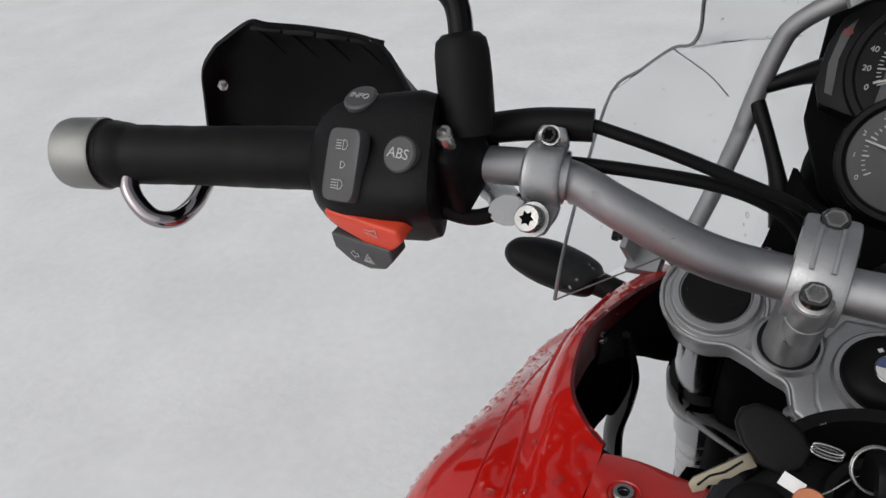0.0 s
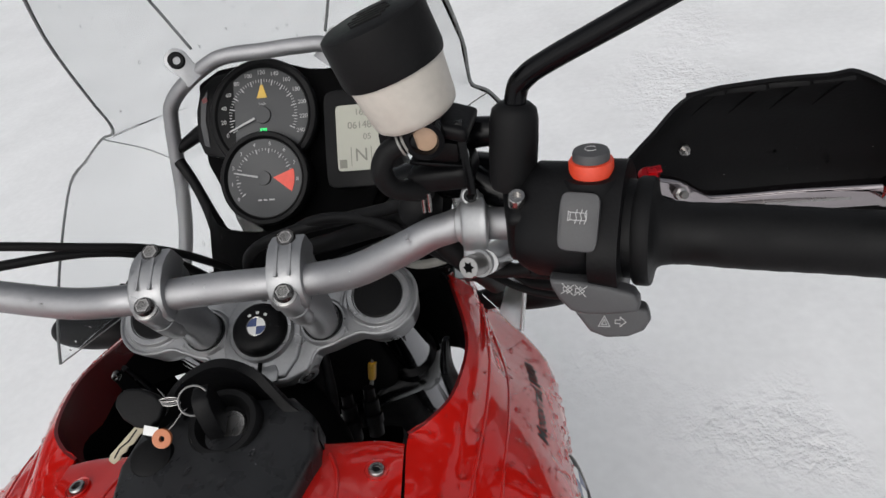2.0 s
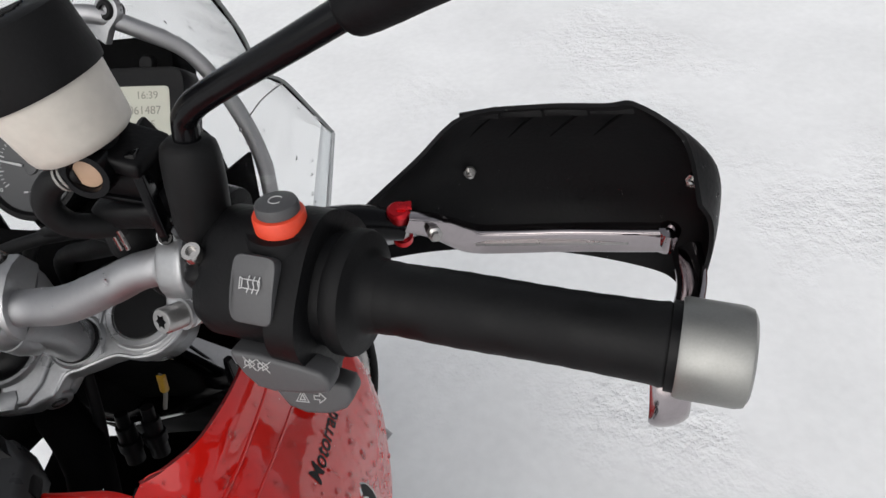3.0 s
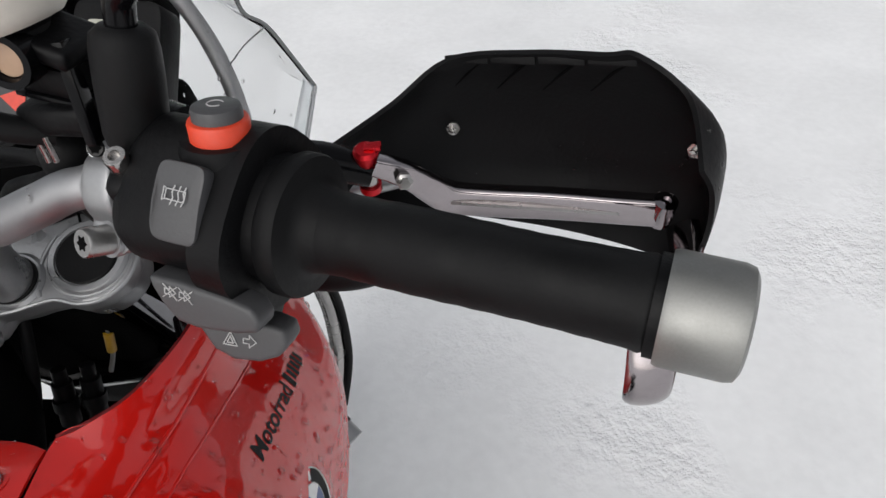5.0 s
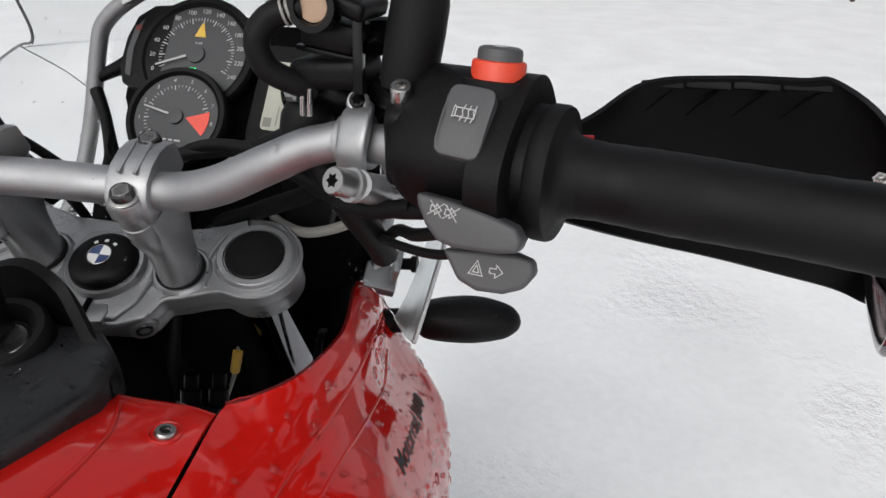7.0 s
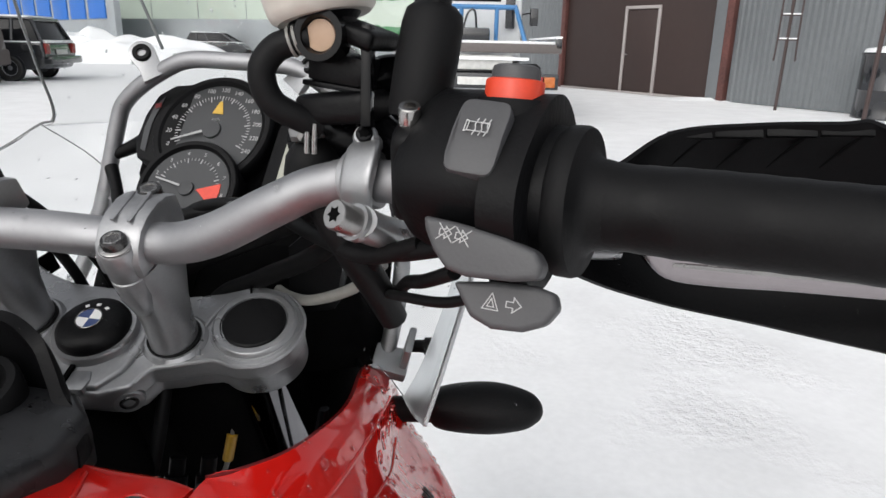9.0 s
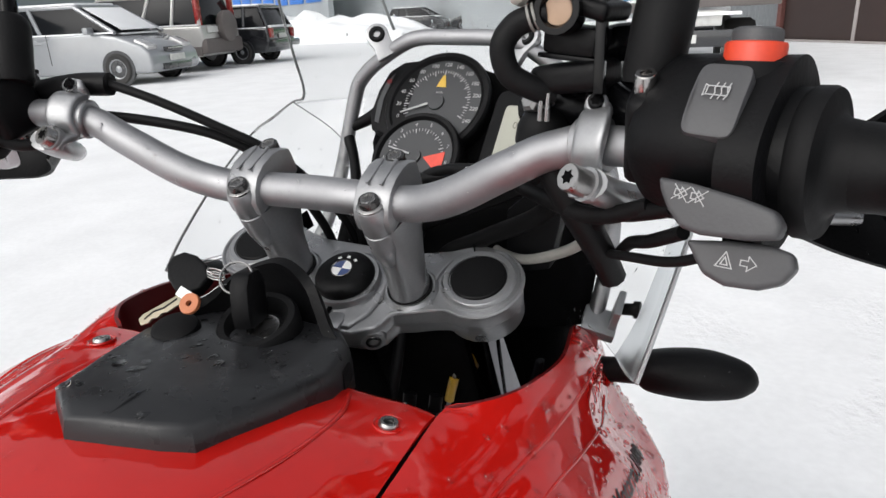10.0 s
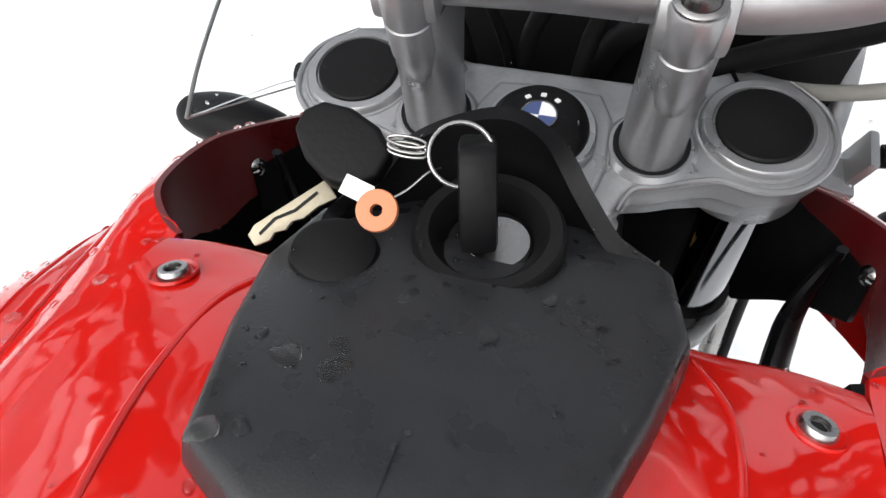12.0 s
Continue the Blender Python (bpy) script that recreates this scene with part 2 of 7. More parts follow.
def roughen_snow():
    """Trodden patches: crumbs and lumps, more in some places than in others."""
    t = SNOW.node_tree
    b = t.nodes["Principled BSDF"]
    co = t.nodes.new("ShaderNodeTexCoord")
    last = None
    # one side of the motorcycle is trodden, the other lies smooth
    side, trod = t.nodes.new("ShaderNodeSeparateXYZ"), t.nodes.new("ShaderNodeMapRange")
    t.links.new(co.outputs["Object"], side.inputs[0])
    t.links.new(side.outputs[0], trod.inputs[0])
    trod.interpolation_type = "SMOOTHSTEP"
    trod.inputs["From Min"].default_value, trod.inputs["From Max"].default_value = -0.4, 0.9
    trod.inputs["To Min"].default_value, trod.inputs["To Max"].default_value = 0.12, 1.0
    for scale, dist, power, detail in ((5.0, 0.03, 0.15, 3), (26.0, 0.016, 0.95, 6), (95.0, 0.006, 0.9, 5)):
        n, bump, patch, mix = (t.nodes.new(k) for k in ("ShaderNodeTexNoise", "ShaderNodeBump", "ShaderNodeTexNoise", "ShaderNodeMath"))
        n.inputs["Scale"].default_value, n.inputs["Detail"].default_value = scale, detail
        patch.inputs["Scale"].default_value, patch.inputs["Detail"].default_value = 1.3, 3
        mix.operation = "MULTIPLY"
        near = t.nodes.new("ShaderNodeMapRange")
        near.inputs["From Min"].default_value, near.inputs["From Max"].default_value = 0.49, 0.60
        near.inputs["To Min"].default_value, near.inputs["To Max"].default_value = 0.02, 1.0
        t.links.new(co.outputs["Object"], n.inputs["Vector"])
        t.links.new(co.outputs["Object"], patch.inputs["Vector"])
        t.links.new(patch.outputs[0], near.inputs[0])
        level = t.nodes.new("ShaderNodeMath")
        level.operation = "SUBTRACT"
        level.inputs[1].default_value = 0.5
        t.links.new(n.outputs[0], level.inputs[0])
        t.links.new(level.outputs[0], mix.inputs[0])
        worn = t.nodes.new("ShaderNodeMath")
        worn.operation = "MULTIPLY"
        t.links.new(trod.outputs[0], worn.inputs[1])
        t.links.new(near.outputs[0], worn.inputs[0])
        t.links.new(worn.outputs[0], mix.inputs[1])
        bump.inputs["Strength"].default_value, bump.inputs["Distance"].default_value = power, dist
        t.links.new(mix.outputs[0], bump.inputs["Height"])
        if last:
            t.links.new(last.outputs[0], bump.inputs["Normal"])
        last = bump
    t.links.new(last.outputs[0], b.inputs["Normal"])


roughen_snow()


def snow_height(x, y):
    r = math.hypot(x, y)
    h = 0.012 * noise.noise(V((x * 0.7, y * 0.7, 0))) + 0.006 * noise.noise(V((x * 2.6, y * 2.6, 3)))
    if r < 9:
        rough = max(0, noise.noise(V((x * 0.55 + 5, y * 0.55, 7))) + 0.15)
        h += 0.012 * rough * noise.noise(V((x * 14, y * 14, 1))) + 0.004 * noise.noise(V((x * 30, y * 30, 2))) * rough
    return h


def build_ground():
    n = 190
    line = [math.copysign(0.045 * abs(i) + 9e-9 * abs(i) ** 5, i) for i in range(-n, n + 1)]
    line = [q if abs(q) < 300 else math.copysign(300 + (abs(q) - 300) * 6, q) for q in line]
    verts = [(x, y + 1.5, snow_height(x, y + 1.5) - 0.012) for y in line for x in line]
    w = 2 * n + 1
    faces = [(j * w + i, j * w + i + 1, (j + 1) * w + i + 1, (j + 1) * w + i) for j in range(w - 1) for i in range(w - 1)]
    me = bpy.data.meshes.new("ground")
    me.from_pydata(verts, [], faces)
    me.materials.append(SNOW)
    me.shade_smooth()
    return tagged(new("ground", me), "white trodden snow covering the yard", "snow", kind="structure")


ground = build_ground()


# ---- the motorcycle; its own axes: x to its right, y ahead, z up, all in metres ----
bike = new("motorcycle")
bike.matrix_world = STAND
tagged(bike, "wet red and black adventure motorcycle parked on snow", "motorcycle")

FLIP = Matrix.Diagonal((-1, 1, 1, 1))
NECK_T, NECK_N = V((0, 0.899, 0.438)), V((0, -0.438, 0.899))
NECK = Matrix(((1, 0, 0), NECK_T, NECK_N)).transposed().to_4x4()
NECK.translation = (0, 0.0645, 1.002)


# the bars sit a touch lower on the left
DROOP = Matrix.Translation((0, 0, 1.1)) @ pose(0, 0, 0, 0, -2.2, 0) @ Matrix.Translation((0, 0, -1.1)) @ FLIP


def sided(bm, s):
    return put(bm, DROOP) if s < 0 else bm


def other_side(bm, s):
    return put(bm, FLIP) if s < 0 else bm


def mirrored(outline):
    return outline + [(-x, y) for x, y in reversed(outline) if abs(x) > 1e-6]


def other_half(s):
    return NECK @ (Matrix() if s > 0 else FLIP)


def on_neck(x, t, n):
    return NECK @ V((x, t, n))


# --- top yoke, fork caps, steering nut cover ---
def build_yoke():
    half = [(0, 0.042), (0.048, 0.042), (0.075, 0.05), (0.098, 0.062), (0.122, 0.058), (0.139, 0.042), (0.146, 0.022), (0.142, 0.002), (0.128, -0.012),
            (0.11, -0.017), (0.092, -0.014), (0.078, -0.018), (0.064, -0.024), (0.05, -0.028), (0.044, -0.044), (0.026, -0.054), (0, -0.056)]
    yoke = part("top_yoke", put(slab(mirrored(half), -0.017, 0.0, 0.003, 3), NECK), CAST, bike, "silver-lacquered cast fork yoke")
    skirt = [(x * 0.97, t * 0.90 + 0.003) for x, t in half]
    part("yoke_skirt", put(slab(mirrored(skirt), -0.034, -0.0172, 0.003), NECK), CAST, yoke)
    for s in (-1, 1):
        m = NECK @ Matrix.Translation((0.1095 * s, 0.0215, 0))
        part("fork_collar", put(lathe([(0.0, -0.041), (0.0315, -0.041), (0.0335, -0.038), (0.0335, -0.001), (0.0325, 0.0005), (0.0312, 0.0008), (0.0302, 0.0038), (0.0292, 0.0046), (0.0250, 0.0046), (0.0242, 0.0030), (0, 0.0030)], 48), m), CAST, yoke)
        part("fork_cap", put(lathe([(0, 0.0), (0.0233, 0.0), (0.0233, 0.0045), (0.0222, 0.0055), (0, 0.006)], 48), m), RUBBER, yoke, "black rubber cap on the fork")
        part("clamp_slit", put(block(0.0012, 0.03, 0.02, 0), m @ pose(-0.017 * s, 0.036, -0.0078, 0, 0, 24 * s)), RECESS, yoke)
        foot = NECK @ Matrix.Translation((0.057 * s, 0, 0))
        part("riser_seat", put(lathe([(0, -0.01), (0.0235, -0.01), (0.0235, 0.0005), (0.021, 0.003), (0, 0.003)], 36), foot), CAST, yoke)
        part("riser_gasket", put(lathe([(0, 0.0), (0.0192, 0.0), (0.0192, 0.0048), (0, 0.0048)], 32), foot), RUBBER, yoke)
        part("bolt_boss", put(lathe([(0, -0.02), (0.0112, -0.02), (0.0112, 0.001), (0.0100, 0.0025), (0, 0.0025)], 28), frame_at(on_neck(0.0385 * s, -0.0445, -0.0160), NECK_T * -1 + V((0.62 * s, 0, 0)))), CAST, yoke)
        screw(on_neck(0.0385 * s, -0.0445, -0.0160) + (NECK_T * -1 + V((0.62 * s, 0, 0))).normalized() * 0.0032, NECK_T * -1 + V((0.62 * s, 0, 0)), 0.0072, 0.008, yoke, DARKBOLT, "pinch_bolt")
    part("centre_seat", put(lathe([(0, -0.02), (0.0305, -0.02), (0.0302, 0.0082), (0.0290, 0.0098), (0.025, 0.0098), (0, 0.0098)], 40), NECK @ Matrix.Translation((0, -0.006, 0))), CAST, yoke)
    lobe = [(0, 0.030), (0.028, 0.028), (0.036, 0.012), (0.038, -0.016), (0.034, -0.034), (0.023, -0.0505), (0, -0.0530)]
    part("yoke_centre", put(slab(mirrored(lobe), -0.012, 0.0036, 0.003, 3), NECK), CAST, yoke)
    nut = part("steering_nut_cover", put(lathe([(0, 0.004), (0.0250, 0.004), (0.0262, 0.0095), (0.0248, 0.0145), (0.0205, 0.0182), (0.013, 0.0197), (0, 0.0200)], 48),
               NECK @ Matrix.Translation((0, -0.006, 0))), BLACK, yoke, "black domed cover with a blue and white badge")
    for q in range(4):
        fan = [(0, 0)] + [(0.0088 * math.cos(radians(a)), 0.0088 * math.sin(radians(a))) for a in range(90 * q, 90 * q + 91, 15)]
        part("badge_quarter", put(slab(fan, 0, 0.0008), NECK @ pose(0, -0.006, 0.0198)), BLUE if q % 2 else WHITE, nut)
    part("badge_rim", put(ring_arc(None, Matrix(), 0.0090, 0.0005), NECK @ pose(0, -0.006, 0.0206)), STEEL, nut)
    for a in (125, 90, 55):
        part("badge_mark", put(block(0.0028, 0.0024, 0.0006, 0), NECK @ pose(0.0132 * math.cos(radians(a)), -0.006 + 0.0136 * math.sin(radians(a)), 0.0198, 0, 0, a - 90) @ pose(0, 0, 0, -8)), WHITE, nut)
    part("clamp_slit", put(block(0.0030, 0.0215, 0.026, 0), NECK @ pose(0.0, -0.0440, -0.0066)), RECESS, yoke)
    for s in (-1, 1):
        part("yoke_pocket", put(slab([(0.002, -0.040), (0.0145, -0.0385), (0.0175, -0.0455), (0.016, -0.054), (0.002, -0.0555)], -0.004, 0.0048, 0.0008), other_half(s)), CAST, yoke)
        rim = [(0.046, -0.0415), (0.0515, -0.0285), (0.064, -0.0242), (0.078, -0.0185), (0.092, -0.0145), (0.110, -0.0172), (0.128, -0.0125), (0.1415, 0.002), (0.1455, 0.022), (0.139, 0.041), (0.122, 0.0565)]
        part("yoke_rim", tube([on_neck(x * s, t + 0.0012, -0.0008) for x, t in rim], [0.0008] + [0.0019] * 8 + [0.0012, 0.0003], 8, 4), CAST, yoke)
        part("yoke_rib", tube([on_neck(x * s, t, 0.0002) for x, t in ((0.0795, 0.038), (0.0745, 0.022), (0.0745, 0.004), (0.0795, -0.012))], 0.0017, 8, 5), CAST, yoke)
    return yoke


def build_riser(s):
    def ring(n, hx, ht, t0, k=2.6):
        out = []
        for j in range(28):
            a = 2 * math.pi * j / 28
            c, d = math.cos(a), math.sin(a)
            out.append(on_neck(0.057 * s + 0.0018 * min(1, n / 0.08) + hx * math.copysign(abs(c) ** (2 / k), c), t0 + ht * math.copysign(abs(d) ** (2 / k), d), n))
        return out
    low = skin(bmesh.new(), [ring(0.004, 0.0165, 0.0185, 0, 2), ring(0.012, 0.0162, 0.018, 0, 2), ring(0.035, 0.0158, 0.0195, 0.002, 2.1), ring(0.055, 0.0152, 0.0245, 0.005, 2.5), ring(0.072, 0.0148, 0.0290, 0.007, 3), ring(0.0855, 0.0145, 0.0290, 0.0072, 4)])
    riser = part("bar_riser", low, CAST, bike, "silver cast handlebar riser")
    arch = [(-0.0215, 0.0865), (-0.0215, 0.0995), (-0.0165, 0.1085), (-0.009, 0.1150), (0.002, 0.1185), (0.016, 0.1185), (0.026, 0.1155), (0.036, 0.109), (0.036, 0.0865)]
    cap = slab(arch, -0.0145, 0.0145, 0.003, 2)
    part("riser_cap", put(cap, NECK @ Matrix(((0, 0, 1, 0.057 * s + 0.0018), (1, 0, 0, 0), (0, 1, 0, 0), (0, 0, 0, 1)))), CAST, riser)
    for x in (-0.0055, 0.0055):
        part("cap_ridge", put(block(0.0025, 0.028, 0.0016, 0.0006), NECK @ pose(0.057 * s + 0.0018 + x, 0.009, 0.1186)), CAST, riser)
    boss = [(0, 0.046), (0.0065, 0.052), (0.0104, 0.068), (0.0110, 0.0845), (0.0104, 0.0852), (0.0104, 0.0862), (0.0110, 0.0870), (0.0110, 0.1065), (0.0104, 0.1078), (0, 0.1078)]
    at = NECK @ Matrix.Translation((0.057 * s + 0.0018, -0.0165, 0))
    part("bolt_boss", put(lathe(boss, 28), at), CAST, riser)
    part("bolt_washer", put(lathe([(0, 0.1078), (0.0100, 0.1078), (0.0100, 0.1092), (0.0092, 0.1098), (0, 0.1098)], 28), at), BOLT, riser)
    for t, n in ((-0.0165, 0.1152), (0.0300, 0.1168)):
        o = on_neck(0.057 * s + 0.0018, t, n)
        head = part("clamp_bolt", put(lathe([(0, -0.012), (0.0076, -0.012), (0.0076, -0.0012), (0.0068, 0), (0.0045, 0), (0.0042, -0.0032), (0, -0.0032)], 24), frame_at(o, NECK_N)), DARKBOLT, riser, "dark steel clamp bolt")
        part("bolt_drive", put(lathe([(0.0043, -0.0004), (0.0062, -0.0004), (0.0058, 0.0003), (0.0046, 0.0003), (0.0043, -0.0004)], 6), frame_at(o, NECK_N)), STEEL, head)


build_yoke()
for s in (-1, 1):
    build_riser(s)

# --- handlebar ---
BAR = [(0.0, 0.0203, 1.0908), (0.04, 0.0203, 1.0908), (0.083, 0.0195, 1.0915), (0.118, 0.009, 1.104), (0.16, -0.0015, 1.1285), (0.192, -0.0055, 1.1445), (0.238, -0.0165, 1.1512), (0.48, -0.1047, 1.1666)]
thick = [0.0132, 0.0132, 0.0132, 0.0130, 0.0122, 0.0115, 0.0112, 0.0112]
part("handlebar", tube([DROOP @ V(p) for p in reversed(BAR[1:])] + BAR, thick[:0:-1] + thick, 26, 7), SILVER, bike, "bent matt silver aluminium handlebar")
GRIP_WAY = V((0.937, -0.343, 0.060)).normalized()
GRIP_0 = V((0.276, -0.0304, 1.1536))


def grip_frame(s, along, tilt=0):
    """A frame on the bar's outer part: z outwards along the bar, x up and back towards the rider (turned by tilt)."""
    way = GRIP_WAY if s > 0 else V((0.937, -0.343, 0.030)).normalized()
    m = frame_at(GRIP_0 + way * along, way, (0, -0.65, 0.76))
    return m @ pose(0, 0, 0, 0, 0, tilt)


def build_grip(s):
    start = 0.064 if s > 0 else 0.03
    end = 0.207 if s > 0 else 0.202
    base = 0.0197
    prof = [(0, start), (base, start), (base, start + 0.004), (base - 0.0006, start + 0.01)]
    for i in range(40):
        h = start + 0.012 + (end - 0.014 - start - 0.012) * i / 39
        prof.append((0.0192 + 0.00012 * math.sin(i * 1.3) + 0.0004 * math.sin(i * 0.17), h))
    wide = 0.0 if s > 0 else 0.0016
    prof += [(max(0.0168, base - 0.0004) + wide * 0.6, end - 0.012), (0.0195 + wide, end - 0.006), (0.0202 + wide, end - 0.002), (0.0195 + wide, end), (0, end)]
    long = 0.035 if s > 0 else 0.033
    grip = part("grip", sided(put(lathe(prof, 40), grip_frame(s, 0)), s), RUBBER, bike, "black rubber handlebar grip")
    w = [(0, end + 0.004), (0.0228, end + 0.004), (0.0236, end + 0.006), (0.0232, end + long - 0.005), (0.0222, end + long - 0.0015), (0.0195, end + long), (0.008, end + long), (0.007, end + long - 0.005), (0, end + long - 0.005)]
    part("bar_end_weight", sided(put(lathe(w, 48), grip_frame(s, 0)), s), WEIGHT, bike, "brushed aluminium bar end weight")
    part("end_ring", sided(put(lathe([(0, end), (0.0212, end), (0.0212, end + 0.004), (0, end + 0.004)], 40), grip_frame(s, 0)), s), BLACK if s > 0 else RUBBER, grip)


def strip_band(pts, across, wide, thick):
    """A bent strip of metal along a curve; wide: half widths, one a point."""
    line, w = glide(pts, 5), glide([(q, 0, 0) for q in wide], 5)
    rings = []
    for i, p in enumerate(line):
        way = (line[min(i + 1, len(line) - 1)] - line[max(i - 1, 0)]).normalized()
        out = across.cross(way).normalized()
        rings.append([p + across * w[i].x * math.copysign(abs(math.cos(a)) ** 0.45, math.cos(a)) + out * thick * math.copysign(abs(math.sin(a)) ** 0.45, math.sin(a)) for a in (2 * math.pi * (j + 0.5) / 20 for j in range(20))])
    return skin(bmesh.new(), rings)


def build_guard(s):
    """A hand guard: curved black shell on a bent metal strap."""
    rows = [  # from the inner end to the outer end; each from the top edge down
        [(0.318, 0.040, 1.146), (0.316, 0.046, 1.136), (0.315, 0.048, 1.122), (0.316, 0.046, 1.108), (0.320, 0.04, 1.096)],
        [(0.350, 0.072, 1.156), (0.348, 0.082, 1.141), (0.348, 0.086, 1.120), (0.350, 0.080, 1.096), (0.354, 0.066, 1.077)],
        [(0.384, 0.089, 1.1775), (0.388, 0.101, 1.152), (0.390, 0.107, 1.120), (0.394, 0.099, 1.088), (0.400, 0.080, 1.064)],
        [(0.432, 0.0795, 1.1875), (0.440, 0.097, 1.156), (0.444, 0.104, 1.120), (0.448, 0.096, 1.085), (0.450, 0.076, 1.060)],
        [(0.472, 0.0665, 1.1928), (0.487, 0.084, 1.158), (0.494, 0.090, 1.120), (0.496, 0.082, 1.083), (0.494, 0.063, 1.059)],
        [(0.490, 0.0620, 1.1945), (0.520, 0.066, 1.168), (0.538, 0.066, 1.138), (0.540, 0.056, 1.094), (0.524, 0.044, 1.062)],
        [(0.518, 0.046, 1.178), (0.541, 0.044, 1.156), (0.547, 0.040, 1.126), (0.544, 0.030, 1.094), (0.531, 0.018, 1.068)],
        [(0.523, 0.012, 1.152), (0.532, 0.012, 1.138), (0.536, 0.010, 1.117), (0.533, 0.004, 1.096), (0.526, -0.004, 1.080)],
    ]
    guard = part("hand_guard", sided(sheet(rows if s > 0 else rows[:7], 4, 5, 0.003), s), BLACK, bike, "black plastic hand guard")
    for i in range(4):
        x, y, z = 0.3815 + 0.0272 * i, 0.0918 - 0.0077 * i, 1.177 + 0.0038 * i
        rib = slab([(0, -0.004), (0.027, -0.004), (0.0268, 0.0042), (0.020, 0.0030), (0, 0.0)], 0.001, 0.005, 0.0006)
        part("guard_step", sided(put(rib, Matrix(((0.955, -0.1, 0.15, x), (-0.27, 0.3, 0.9, y), (0.1, 0.95, -0.42, z), (0, 0, 0, 1)))), s), BLACK, guard)
        groove = tube([(x + 0.006, y + 0.006, z - 0.024), (x + 0.016, y + 0.001, z - 0.010), (x + 0.026, y - 0.006, z + 0.003)], [0.0004, 0.0010, 0.0006], 8, 4)
        part("guard_groove", sided(groove, s), RECESS, guard)
    lip = tube([(0.348, 0.082, 1.141), (0.388, 0.1015, 1.152), (0.440, 0.0975, 1.156), (0.487, 0.0845, 1.158), (0.505, 0.080, 1.160)], 0.0020, 8, 5)
    part("guard_lip", sided(lip, s), BLACK, guard)
    for o, w in (((0.387, 0.103, 1.121), (0.1, -1, 0.15)), ((0.533, 0.055, 1.138), (-0.7, -1, 0.1))):
        m = frame_at(V(o), V(w))
        stud = part("guard_bolt", sided(put(lathe([(0, -0.004), (0.0042, -0.004), (0.0042, 0.001), (0.0024, 0.0015), (0.0024, 0.008), (0, 0.0085)], 12), m), s), STEEL, guard)
        part("nut", sided(put(lathe([(0, 0), (0.0048, 0), (0.0048, 0.003), (0, 0.003)], 6), m), s), STEEL, stud)
    strap = [(0.473, -0.104, 1.152), (0.473, -0.113, 1.134), (0.475, -0.111, 1.120), (0.481, -0.100, 1.1125), (0.491, -0.075, 1.108), (0.508, -0.035, 1.102), (0.523, 0.0, 1.099), (0.528, 0.03, 1.10)]
    if s < 0:
        strap = [(0.449, -0.098, 1.158), (0.444, -0.112, 1.145), (0.430, -0.115, 1.130), (0.4205, -0.106, 1.1235), (0.427, -0.085, 1.120), (0.445, -0.06, 1.116), (0.49, 0.0, 1.108), (0.515, 0.04, 1.106)]
    part("guard_strap", sided(tube(strap, 0.0040 if s > 0 else 0.0062, 16, 6, 2.5 if s > 0 else 0.9, (1, 0, 0)), s), CHROME, bike, "polished metal strap of the hand guard")
    inner = [(0.2165, -0.032, 1.133), (0.224, -0.016, 1.124), (0.243, 0.010, 1.114), (0.275, 0.034, 1.106), (0.32, 0.055, 1.102), (0.36, 0.073, 1.10)]
    part("guard_arm", sided(tube(inner, [0.0112, 0.0115, 0.0105, 0.009, 0.008, 0.006], 14, 5, 0.8), s), CAST, bike, "silver mounting arm of the hand guard")
    # the two-bolt clamp on the bar
    top, low = (V((0.213, -0.0125, 1.1744)), V((0.2130, -0.0345, 1.1335))) if s > 0 else (V((0.199, -0.0125, 1.1744)), V((0.1985, -0.040, 1.1365)))
    mid = V((top.x, -0.0085, 1.1492 if s > 0 else 1.1465))
    face = V((0.05, -0.826, 0.565)).normalized()
    across = V((0.93, -0.30, 0.16)).normalized()
    rise = face.cross(across).normalized()
    rise = rise if rise.z > 0 else rise * -1
    line = [top + rise * 0.0045 - face * 0.005, top - face * 0.005, mid + rise * 0.0165 + face * 0.0085, mid + rise * 0.010 + face * 0.0160, mid + face * 0.0182, mid - rise * 0.010 + face * 0.0155, mid - rise * 0.0175 + face * 0.0070, low - face * 0.004, low - rise * 0.007 - face * 0.005]
    if s > 0:
        wide = [0.0052, 0.0070, 0.0078, 0.0092, 0.0096, 0.0092, 0.0088, 0.0092, 0.0062]
    else:
        wide = [0.0066, 0.0090, 0.0098, 0.0105, 0.0108, 0.0108, 0.0104, 0.0108, 0.0072]
    strip = strip_band(line, across, wide, 0.0034)
    bulge = put(lathe([(0, -0.0088), (0.0146, -0.0088), (0.0156, -0.0078), (0.0156, 0.0078), (0.0146, 0.0088), (0, 0.0088)], 36), frame_at(mid, across))
    clamp = part("guard_clamp", sided(join(strip, bulge), s), CAST, bike, "silver two-bolt clamp on the bar")
    for o, r, h in ((top, 0.0045, 0.005), (low, 0.0078, 0.016 if s > 0 else 0.010)):
        way = V((-0.50, -0.75, 0.42)).normalized() if s > 0 and o is low else face
        m = frame_at(o + way * (h - 0.004), way)
        bolt = part("clamp_bolt", sided(put(lathe([(0, -h), (r, -h), (r, -0.001), (r * 0.9, 0), (r * 0.40, 0), (0, 0.0001)], 28), m), s), GLOSSY if o is top else BOLT, clamp, "steel clamp bolt")
        wide = (0.72, 0.50) if o is top else (0.56, 0.34)
        star = [(r * wide[q % 2] * math.cos(radians(30 * q)), r * wide[q % 2] * math.sin(radians(30 * q))) for q in range(12)]
        part("bolt_drive", sided(put(slab(star, -0.001, 0.0003), m), s), RECESS, bolt)
